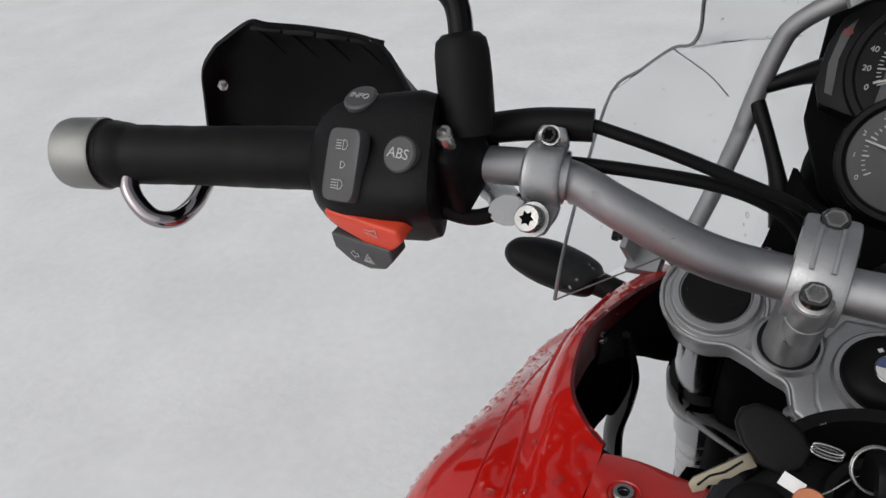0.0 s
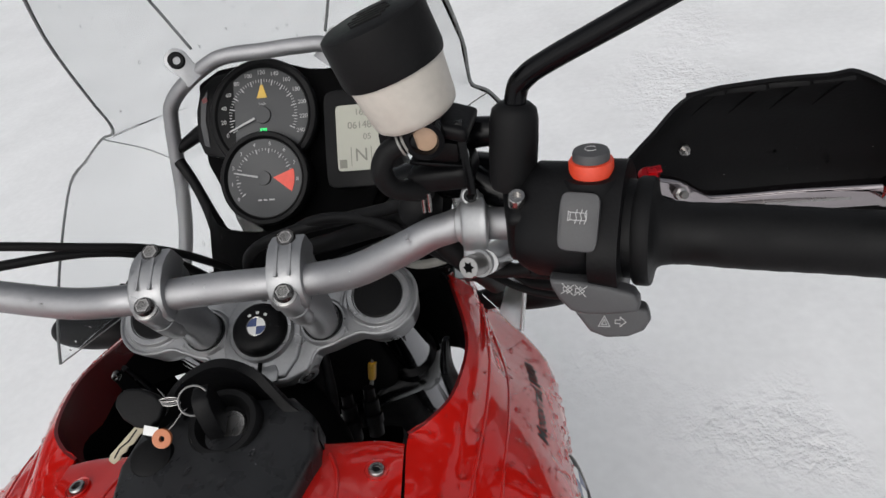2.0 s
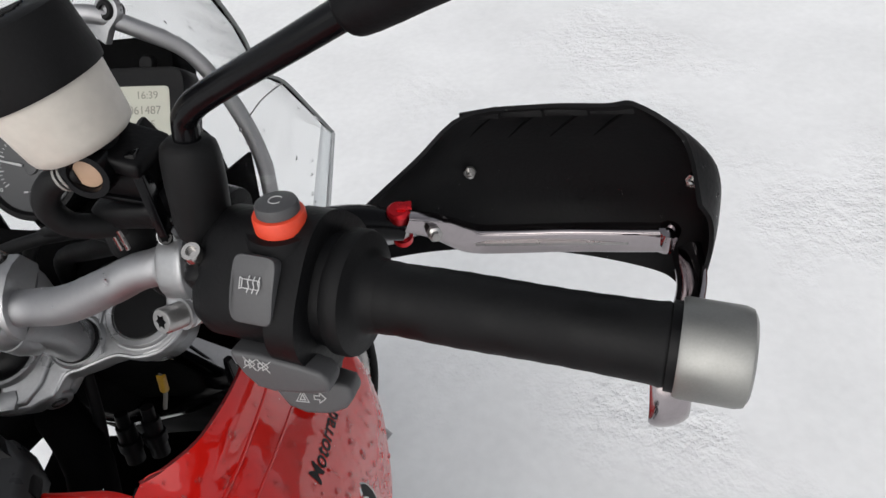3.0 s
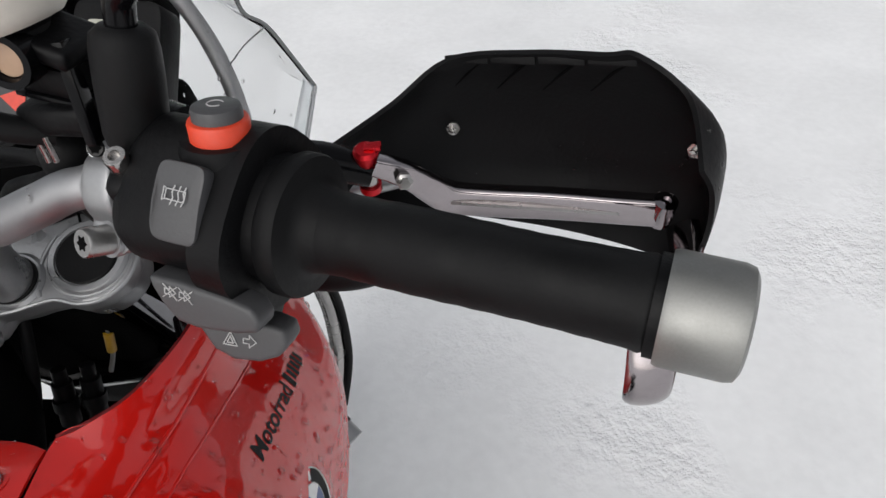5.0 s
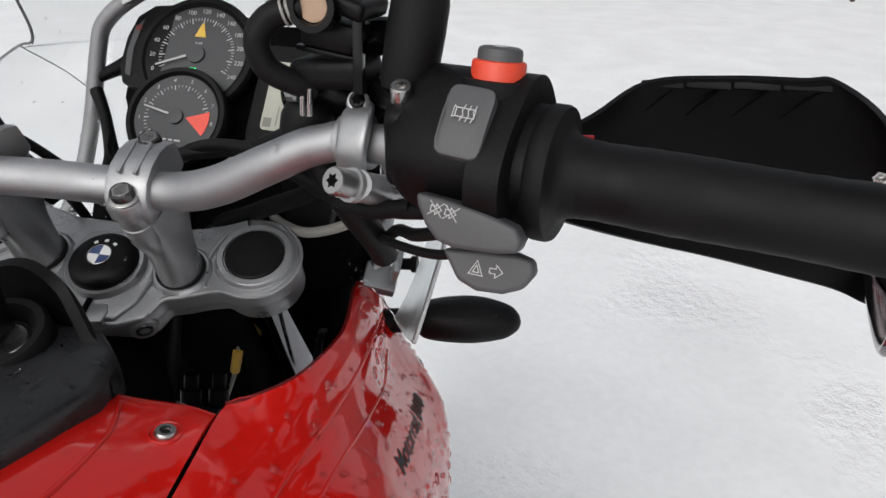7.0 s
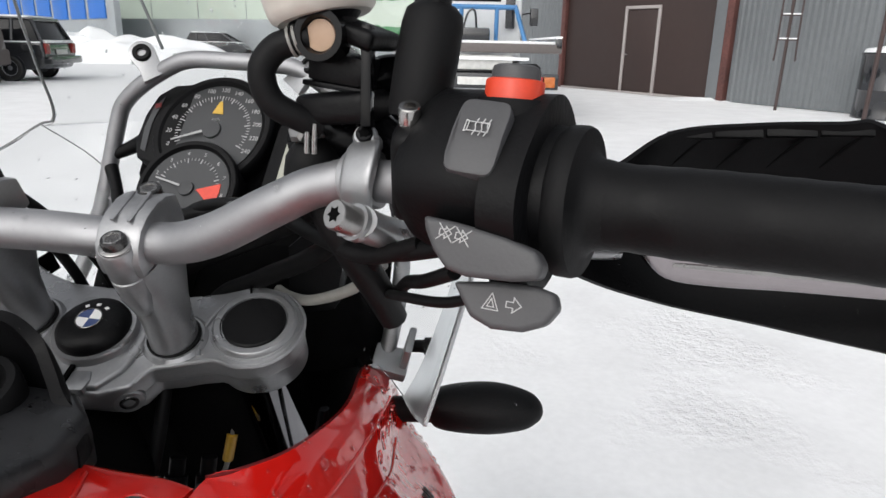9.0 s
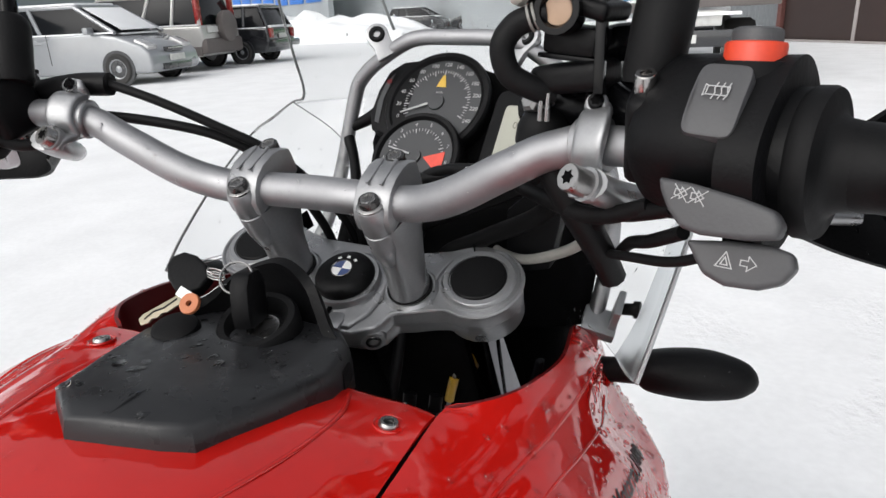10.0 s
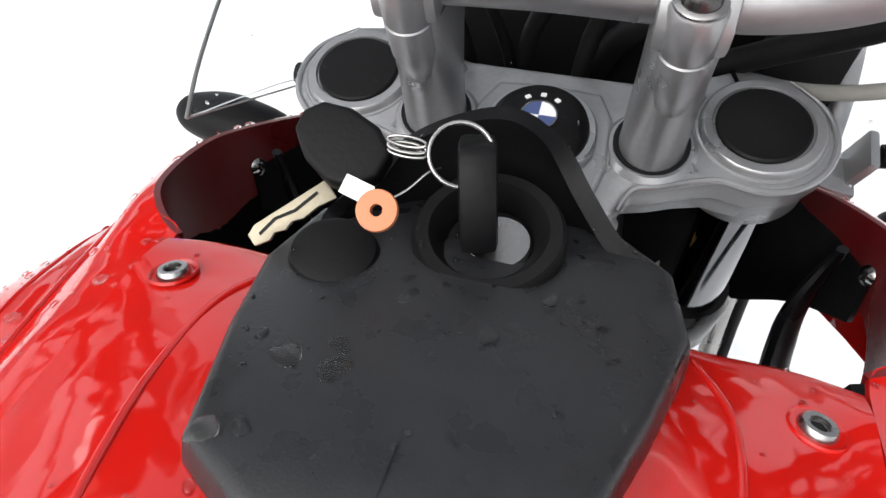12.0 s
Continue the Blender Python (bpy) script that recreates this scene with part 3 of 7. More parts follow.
        part("bolt_washer", sided(put(lathe([(0, -h - 0.003), (r * 1.25, -h - 0.003), (r * 1.25, -h + 0.002), (0, -h + 0.002)], 24), m), s), CAST, clamp)


def flat_bar(pts, wide, high):
    """A rounded flat bar standing on edge along a curve; wide and high: half sizes, one a point."""
    line, w, h = glide(pts, 5), glide([(q, 0, 0) for q in wide], 5), glide([(q, 0, 0) for q in high], 5)
    rings = []
    for i, p in enumerate(line):
        way = (line[min(i + 1, len(line) - 1)] - line[max(i - 1, 0)]).normalized()
        side = way.cross(V((0, 0, 1))).normalized()
        up = side.cross(way)
        rings.append([p + side * w[i].x * math.copysign(abs(math.cos(a)) ** 0.4, math.cos(a)) + up * h[i].x * math.copysign(abs(math.sin(a)) ** 0.4, math.sin(a)) for a in (2 * math.pi * (j + 0.5) / 20 for j in range(20))])
    return skin(bmesh.new(), rings)


def build_lever(s):
    """A blade lever with its perch and red adjuster."""
    dz = 0 if s > 0 else -0.012
    blade = [(0.344, 0.026, 1.142), (0.360, 0.030, 1.134), (0.373, 0.040, 1.118), (0.388, 0.0465, 1.105), (0.415, 0.045, 1.104), (0.45, 0.040, 1.107), (0.49, 0.033, 1.110), (0.513, 0.029, 1.1115)]
    blade = [(x, y, z + dz) for x, y, z in blade]
    lever = part("brake_lever" if s > 0 else "clutch_lever", sided(flat_bar(blade, [0.005, 0.0055, 0.006, 0.006, 0.006, 0.006, 0.0065, 0.006], [0.006, 0.0075, 0.009, 0.0100, 0.0100, 0.0098, 0.0095, 0.0095]), s), CHROME, bike, "polished metal lever with a red adjuster")
    a, b = V(blade[3]), V(blade[6])
    d = (b - a).normalized()
    m = frame_at((a + b) / 2, d.cross(V((0, 0, 1))) * -1 if d.cross(V((0, 0, 1))).y > 0 else d.cross(V((0, 0, 1))), d)
    for half, r, lift, mt in ((0.050, 0.0011, 0.0064, BOLT),):
        cap = [(half * c + r * math.cos(radians(q)), r * math.sin(radians(q))) for c, q0 in ((1, -90), (-1, 90)) for q in range(q0, q0 + 181, 20)]
        part("lever_groove", sided(put(slab(cap, 0, lift), m), s), mt, lever)
    part("lever_tip", sided(put(lathe([(0, -0.0098), (0.007, -0.0094), (0.0078, 0), (0.007, 0.0094), (0.003, 0.0100), (0.003, 0.0085), (0, 0.0085)], 24), frame_at(V(blade[-1]), (0, -0.25, 1))), s), CHROME, lever)
    m = frame_at(V((0.340, 0.029, 1.144 + dz * 0.8)), (0, -0.25, 1))
    part("adjuster", sided(put(lathe([(0, -0.004), (0.0062, -0.004), (0.0075, 0.0), (0.0075, 0.006), (0.0055, 0.008), (0.0, 0.008)], 20), m), s), ANORED, lever, "red anodised adjuster")
    part("adjuster_tab", sided(put(block(0.010, 0.006, 0.003, 0.001), m @ pose(0.004, 0.001, 0.0085, 0, -8)), s), ANORED, lever)
    part("adjuster_pin", sided(put(lathe([(0, -0.022), (0.005, -0.022), (0.005, -0.004), (0, -0.004)], 18), m), s), STEEL, lever)
    part("adjuster_foot", sided(put(lathe([(0, -0.026), (0.0068, -0.026), (0.0068, -0.021), (0, -0.021)], 18), m), s), ANORED, lever)
    part("lever_nut", sided(put(lathe([(0, 0), (0.005, 0), (0.005, 0.006), (0.003, 0.007), (0.003, 0.011), (0, 0.011)], 6), frame_at(V((0.361, 0.024, 1.1335 + dz)), (0.2, -1, 0.4))), s), STEEL, lever)
    perch = [(0.245, -0.012, 1.152), (0.28, 0.010, 1.150), (0.315, 0.026, 1.143), (0.342, 0.030, 1.134)]
    part("lever_perch", sided(tube(perch, [0.016, 0.014, 0.012, 0.009], 14, 5), s), GLOSSY, bike, "black lever perch on the bar")


for s in (-1, 1):
    build_grip(s)
    build_guard(s)
    build_lever(s)


# --- switch clusters ---
def rounded(hx, hy, k=4.0, n=40, dx=0, dy=0):
    return [(dx + hx * math.copysign(abs(math.cos(a)) ** (2 / k), math.cos(a)), dy + hy * math.copysign(abs(math.sin(a)) ** (2 / k), math.sin(a))) for a in (2 * math.pi * j / n for j in range(n))]


def housing_shell(stations):
    """A lofted casing along the bar: (along, half size towards the rider, half height, shift towards the rider, shift up, squareness)."""
    rings = [[(x, y, h) for x, y in rounded(hx, hy, k, 44, dx, dy)] for h, hx, hy, dx, dy, k in stations]
    return skin(bmesh.new(), rings)


# grip_frame axes: x up-back to the rider, y sideways up-front, z outwards
def build_right_switch():
    g = grip_frame(1, 0)
    body = part("switch_housing", put(housing_shell([(-0.026, 0.024, 0.027, 0.010, -0.001, 2.8), (-0.0245, 0.029, 0.032, 0.012, -0.001, 3.0), (-0.016, 0.032, 0.0355, 0.0135, -0.001, 3.0), (0.010, 0.032, 0.0355, 0.0135, -0.001, 3.0),
                                                          (0.019, 0.030, 0.034, 0.012, -0.001, 2.8), (0.021, 0.028, 0.031, 0.011, -0.001, 2.6)]), g), BLACK, bike, "black right-hand switch housing")
    part("throttle_housing", put(soften(housing_shell([(0.0205, 0.039, 0.0425, 0.005, 0.001, 2.7), (0.0375, 0.039, 0.0425, 0.005, 0.001, 2.7)]), 0.0022, 3, 60), g), BLACK, body)
    part("housing_neck", put(housing_shell([(0.018, 0.029, 0.031, 0.006, 0.0, 2.4), (0.046, 0.029, 0.031, 0.003, 0.0, 2.2)]), g), BLACK, body)
    part("throttle_flange", put(lathe([(0, 0.0415), (0.030, 0.0415), (0.0332, 0.0425), (0.0345, 0.0445), (0.0345, 0.0510), (0.0336, 0.0530), (0.0260, 0.0545), (0.0225, 0.0560), (0.0208, 0.0590), (0.0197, 0.065), (0, 0.065)], 56), g), RUBBER, body)
    part("cable_boss", put(block(0.024, 0.018, 0.016, 0.004), g @ pose(-0.012, 0.040, 0.029)), BLACK, body)
    # heated grip rocker: two faces that meet at a fold
    rock = slab(rounded(0.0172, 0.0116, 6, 32), -0.004, 0.006, 0.0012)
    m = frame_at(V((0.2768, -0.0665, 1.1830)), (-0.21, -0.73, 0.65), (0.2, 0.62, 0.76))
    for v in rock.verts:
        v.co.z -= 0.30 * max(0, -0.005 - v.co.x) if v.co.z > 0.002 else 0
    rocker = part("grip_heater_switch", put(rock, m), KNOB, body, "grey rocker with a heating symbol")
    f = m @ pose(0.003, 0, 0.0062, 0, 0, -90)
    strokes([[(-0.006, -0.0028), (-0.0048, -0.0022), (0.0045, -0.0022), (0.0045, 0.0022), (-0.0048, 0.0022), (-0.006, 0.0028), (-0.006, -0.0028)], [(-0.0048, -0.0022), (-0.0048, 0.0022)]]
            + [[(x, -0.004), (x + 0.0008, -0.0012), (x, 0.0012), (x + 0.0008, 0.004)] for x in (-0.0018, 0.001, 0.0036)], 0.00045, f, SYMBOL, rocker)
    # starter: orange collar with a grey button
    m = frame_at(V((0.2885, -0.0385, 1.1985)), (0.0, 0.12, 1.0), (1, 0, 0))
    part("switch_plinth", put(lathe([(0, -0.022), (0.0215, -0.022), (0.0195, -0.004), (0.0178, 0.0004), (0, 0.0008)], 36), m), BLACK, body)
    collar = part("kill_switch", put(lathe([(0, -0.006), (0.0134, -0.006), (0.0134, 0.0078), (0.0128, 0.0090), (0.0115, 0.0094), (0, 0.0094)], 36), m), SIGNAL, body, "orange-red kill switch")
    start = part("starter_button", put(lathe([(0, 0.006), (0.0110, 0.006), (0.0110, 0.0132), (0.0104, 0.0148), (0.0085, 0.0156), (0, 0.0158)], 36), m), KNOB, body, "grey starter button")
    part("symbol", put(ring_arc(None, Matrix(), 0.0034, 0.0003, 30, 320, 18), m @ pose(0, 0, 0.0158)), SYMBOL, start)
    # indicator paddles
    m = frame_at(V((0.2825, -0.0835, 1.1415)), (-0.20, -0.86, 0.28), (1, -0.27, 0.0))
    pad1 = slab([(x, y * 0.90) for x, y in [(-0.027, 0.0105), (-0.012, 0.0098), (0.010, 0.0068), (0.0235, 0.0032), (0.0275, -0.003), (0.0265, -0.0095), (0.015, -0.0125), (-0.004, -0.0142), (-0.013, -0.0125), (-0.020, -0.005), (-0.025, 0.004)]], -0.012, 0.004, 0.0028, 3)
    p = part("indicator_off_switch", put(pad1, m), KNOB, body, "grey paddle that cancels the indicators")
    arrow = [(-0.0028, -0.0013), (-0.0003, -0.0013), (-0.0003, -0.0026), (0.0026, 0), (-0.0003, 0.0026), (-0.0003, 0.0013), (-0.0028, 0.0013), (-0.0028, -0.0013)]
    strokes([[(x - 0.0036, y) for x, y in arrow], [(x + 0.0036, y) for x, y in arrow], [(-0.0072, 0.0033), (-0.0004, -0.0033)], [(-0.0072, -0.0033), (-0.0004, 0.0033)], [(0.0004, 0.0033), (0.0072, -0.0033)], [(0.0004, -0.0033), (0.0072, 0.0033)]], 0.0004, m @ pose(-0.0115, 0.0035, 0.0043, 0, 0, -4), SYMBOL, p)
    m2 = frame_at(V((0.2925, -0.0830, 1.1170)), (-0.15, -0.85, 0.34), (1, -0.22, 0.0))
    pad2 = slab([(x, y * 0.90) for x, y in [(-0.022, 0.007), (-0.004, 0.0105), (0.014, 0.0120), (0.0225, 0.0100), (0.0248, 0.003), (0.0205, -0.0055), (0.011, -0.0105), (-0.002, -0.0118), (-0.012, -0.0080)]], -0.014, 0.003, 0.0028, 3)
    p = part("indicator_switch", put(pad2, m2), KNOB, body, "grey right indicator and hazard paddle")
    strokes([[(-0.0075, -0.0035), (-0.004, 0.0035), (-0.0005, -0.0035), (-0.0075, -0.0035)], [(-0.0055, -0.0023), (-0.004, 0.0012), (-0.0025, -0.0023), (-0.0055, -0.0023)],
             [(0.0025, -0.0012), (0.0055, -0.0012), (0.0055, -0.0032), (0.009, 0), (0.0055, 0.0032), (0.0055, 0.0012), (0.0025, 0.0012), (0.0025, -0.0012)]], 0.00045, m2 @ pose(0.0005, 0.001, 0.0033), SYMBOL, p)


def build_left_switch():
    g = DROOP @ grip_frame(-1, 0)
    body = part("switch_housing", put(housing_shell([(-0.020, 0.029, 0.031, 0.018, 0.010, 3.4), (-0.0185, 0.034, 0.036, 0.0170, 0.011, 3.8), (-0.010, 0.0350, 0.0385, 0.0162, 0.011, 4.0), (0.010, 0.0345, 0.0380, 0.0130, 0.0105, 4.0), (0.030, 0.0330, 0.0370, 0.0095, 0.0095, 3.8),
                                                          (0.038, 0.0320, 0.0360, 0.0078, 0.0088, 3.6), (0.047, 0.0295, 0.0335, 0.0052, 0.0075, 3.2), (0.054, 0.0255, 0.0290, 0.003, 0.005, 2.7), (0.058, 0.022, 0.0245, 0.001, 0.003, 2.3)]), g), BLACK, bike, "black left-hand switch housing")
    m = frame_at(V((-0.2890, -0.0830, 1.1650)), (-0.10, -0.82, 0.55), (1, 0, 0.1)) @ pose(0, 0, -0.0022)
    rock = slab(rounded(0.0112, 0.0195, 6, 32), -0.004, 0.005, 0.0012)
    rocker = part("headlight_switch", put(rock, m), KNOB, body, "grey headlight rocker")
    for y, w in ((0.0105, 0.0044), (0.0, 0.003), (-0.0105, 0.0044)):
        strokes([[(0.0005, -w * 0.6), (0.0005, w * 0.6), (0.0025, w * 0.5), (0.0038, 0), (0.0025, -w * 0.5), (0.0005, -w * 0.6)]] + [[(-0.0042, w * q), (-0.0008, w * q)] for q in ((-0.5, -0.17, 0.17, 0.5) if w > 0.004 else ())], 0.0004, m @ pose(0, y, 0.0052), SYMBOL, rocker)
    m = frame_at(V((-0.2590, -0.0725, 1.1725)), (-0.05, -0.76, 0.64), (1, 0, 0)) @ pose(0, 0, -0.0022)
    knob = part("abs_button", put(lathe([(0, -0.004), (0.0098, -0.004), (0.0098, 0.0028), (0.0088, 0.0038), (0, 0.0042)], 36), m), KNOB, body, "round grey button marked ABS")
    words("ABS", 0.0078, m @ pose(0, 0, 0.0043), SYMBOL, knob)
    m = frame_at(V((-0.2990, -0.0490, 1.1890)), (-0.05, -0.30, 1), (1, 0, 0)) @ pose(0, 0, -0.0040)
    knob = part("info_button", put(lathe([(0, -0.003), (0.0098, -0.003), (0.0098, 0.0022), (0.0085, 0.0034), (0, 0.0036)], 36), m), KNOB, body, "round grey button marked INFO")
    words("INFO", 0.0055, m @ pose(0, 0, 0.0037), SYMBOL, knob)
    m = frame_at(V((-0.2765, -0.0860, 1.1290)), (0.0, -0.92, -0.2), (1, 0.1, 0))
    horn = slab([(-0.0255, 0.0105), (0.0, 0.0105), (0.023, 0.0095), (0.0255, 0.003), (0.019, -0.005), (0.011, -0.0135), (0.005, -0.0125), (-0.006, -0.006), (-0.018, -0.002), (-0.0245, 0.004)], -0.014, 0.0045, 0.0025, 3)
    b = part("horn_button", put(horn, m), SIGNAL, body, "orange-red horn button")
    strokes([[(-0.004, -0.0012), (-0.001, -0.0012), (0.003, -0.003), (0.003, 0.003), (-0.001, 0.0012), (-0.004, 0.0012)]], 0.0004, m @ pose(0.006, 0.004, 0.0048), SYMBOL, b)
    m = frame_at(V((-0.2810, -0.0870, 1.1140)), (0.0, -0.95, -0.1), (1, 0.1, 0))
    ind = slab([(-0.021, 0.008), (0.02, 0.008), (0.021, 0.0), (0.014, -0.009), (0.003, -0.0125), (-0.010, -0.011), (-0.0205, -0.003)], -0.012, 0.0025, 0.002, 3)
    b = part("indicator_switch", put(ind, m), KNOB, body, "grey left indicator paddle")
    strokes([[(-0.0035, -0.003), (0, 0.0035), (0.0035, -0.003), (-0.0035, -0.003)], [(-0.0018, -0.002), (0, 0.0012), (0.0018, -0.002), (-0.0018, -0.002)],
             [(-0.007, -0.0012), (-0.0095, -0.0012), (-0.0095, -0.003), (-0.0125, 0), (-0.0095, 0.003), (-0.0095, 0.0012), (-0.007, 0.0012), (-0.007, -0.0012)]], 0.0004, m @ pose(0.004, -0.003, 0.0028), SYMBOL, b)


def build_mirror(s):
    """Mirror stalk in a rubber boot, with its head."""
    low = V((0, 0, 0)) if s > 0 else V((0, -0.005, -0.006))
    base, bolt = V((0.2465, -0.028, 1.165)) + low, V((0.2425, -0.043, 1.187)) + low
    clamp = part("mirror_clamp", sided(put(block(0.024, 0.044, 0.048, 0.008, 3), frame_at(base, (0, -0.3, 0.95))), s), BLACK, bike, "black mirror mount on the bar")
    part("clamp_bolt", sided(put(lathe([(0, -0.006), (0.0055, -0.006), (0.0055, 0.004), (0.0048, 0.005), (0.0028, 0.005), (0.0026, 0.002), (0, 0.002)], 20), frame_at(bolt + V((0, -0.002, 0.002)), (0, -0.4, 0.92))), s), STEEL, clamp)
    foot, top = (V((0.2415, -0.022, 1.185)), V((0.2465, -0.014, 1.236))) if s > 0 else (V((0.2385, -0.030, 1.176)), V((0.2485, -0.014, 1.224)))
    way = (top - foot).normalized()
    boot = lathe([(0, 0), (0.0138, 0), (0.0150, 0.006), (0.0154, 0.03), (0.0150, 0.044), (0.0138, 0.0505), (0.0100, 0.054), (0, 0.055)], 20)
    part("rubber_boot", sided(put(boot, frame_at(foot, way)), s), RUBBER, bike, "black rubber boot on the mirror stalk")
    if s > 0:
        arm = [top - way * 0.01, (0.2485, -0.0145, 1.2455), (0.2535, -0.0165, 1.2545), (0.268, -0.021, 1.2655), (0.318, -0.040, 1.2965), (0.365, -0.056, 1.325)]
    else:
        arm = [top - way * 0.01, (0.2505, -0.0105, 1.236), (0.257, -0.008, 1.246), (0.273, -0.002, 1.252), (0.34, 0.016, 1.257), (0.42, 0.038, 1.262)]
    stalk = part("mirror_stalk", sided(tube(arm, 0.0068, 16, 6), s), GLOSSY, bike, "black bent mirror stalk")
    a, b = V(arm[-2]), V(arm[-1])
    d = (b - a).normalized()
    sleeve = [b - d * 0.03, b - d * 0.02, b + d * 0.04, b + d * 0.165]
    head = part("mirror_head", sided(join(tube(sleeve, [0.0095, 0.0125, 0.018, 0.040], 16, 4), put(lathe([(0, -0.02), (0.03, -0.019), (0.055, -0.01), (0.062, 0.004), (0.060, 0.006), (0, 0.005)], 36), frame_at(b + d * 0.232 + V((0, 0.01, 0.01)), (-0.15, -1, 0.1)) @ Matrix.Diagonal((1.35, 0.85, 1, 1)))), s), BLACK, stalk, "black oval mirror housing")
    part("mirror_glass", sided(put(lathe([(0, 0.0052), (0.056, 0.0062), (0.056, 0.0068), (0, 0.0068)], 36), frame_at(b + d * 0.232 + V((0, 0.01, 0.01)), (-0.15, -1, 0.1)) @ Matrix.Diagonal((1.35, 0.85, 1, 1))), s), MIRROR, stalk)


build_right_switch()
build_left_switch()
for s in (-1, 1):
    build_mirror(s)


# --- red bodywork: two side panels and the centre cover ---
# control points of the right panel from nose to tail; each row from the inner lip over the crest and down the flank
PANEL = [
    [(0.160, 0.228, 0.915), (0.170, 0.231, 0.914), (0.182, 0.233, 0.906), (0.188, 0.235, 0.893), (0.196, 0.238, 0.868), (0.204, 0.244, 0.843), (0.206, 0.246, 0.81)],
    [(0.176, 0.142, 0.950), (0.187, 0.143, 0.946), (0.2015, 0.144, 0.931), (0.208, 0.146, 0.890), (0.238, 0.146, 0.860), (0.262, 0.152, 0.838), (0.268, 0.158, 0.79)],
    [(0.188, 0.072, 0.970), (0.197, 0.073, 0.965), (0.2065, 0.074, 0.9500), (0.219, 0.075, 0.911), (0.253, 0.076, 0.876), (0.275, 0.085, 0.825), (0.284, 0.09, 0.74)],
    [(0.189, 0.030, 0.979), (0.199, 0.030, 0.972), (0.2070, 0.030, 0.9575), (0.222, 0.030, 0.930), (0.2495, 0.030, 0.899), (0.274, 0.030, 0.838), (0.284, 0.03, 0.70)],
    [(0.178, -0.020, 0.986), (0.191, -0.021, 0.977), (0.2020, -0.022, 0.9610), (0.220, -0.024, 0.947), (0.2475, -0.026, 0.920), (0.277, -0.027, 0.85), (0.286, -0.03, 0.70)],
    [(0.160, -0.045, 0.987), (0.180, -0.050, 0.979), (0.1960, -0.055, 0.9630), (0.216, -0.057, 0.954), (0.253, -0.06, 0.926), (0.278, -0.06, 0.85), (0.278, -0.06, 0.68)],
    [(0.1415, -0.058, 0.986), (0.168, -0.080, 0.978), (0.189, -0.092, 0.9640), (0.211, -0.095, 0.957), (0.256, -0.10, 0.926), (0.279, -0.10, 0.85), (0.275, -0.10, 0.68)],
    [(0.1405, -0.115, 0.983), (0.163, -0.132, 0.975), (0.181, -0.142, 0.962), (0.204, -0.146, 0.951), (0.256, -0.15, 0.909), (0.276, -0.15, 0.85), (0.265, -0.15, 0.68)],
    [(0.139, -0.20, 0.973), (0.158, -0.215, 0.966), (0.174, -0.222, 0.954), (0.195, -0.225, 0.943), (0.245, -0.23, 0.901), (0.26, -0.23, 0.84), (0.245, -0.23, 0.69)],
    [(0.134, -0.34, 0.950), (0.150, -0.347, 0.943), (0.162, -0.352, 0.932), (0.176, -0.355, 0.921), (0.204, -0.36, 0.882), (0.214, -0.36, 0.83), (0.205, -0.36, 0.71)],
    [(0.118, -0.50, 0.90), (0.128, -0.50, 0.895), (0.136, -0.50, 0.888), (0.145, -0.50, 0.878), (0.160, -0.50, 0.85), (0.168, -0.50, 0.81), (0.162, -0.50, 0.74)],
]


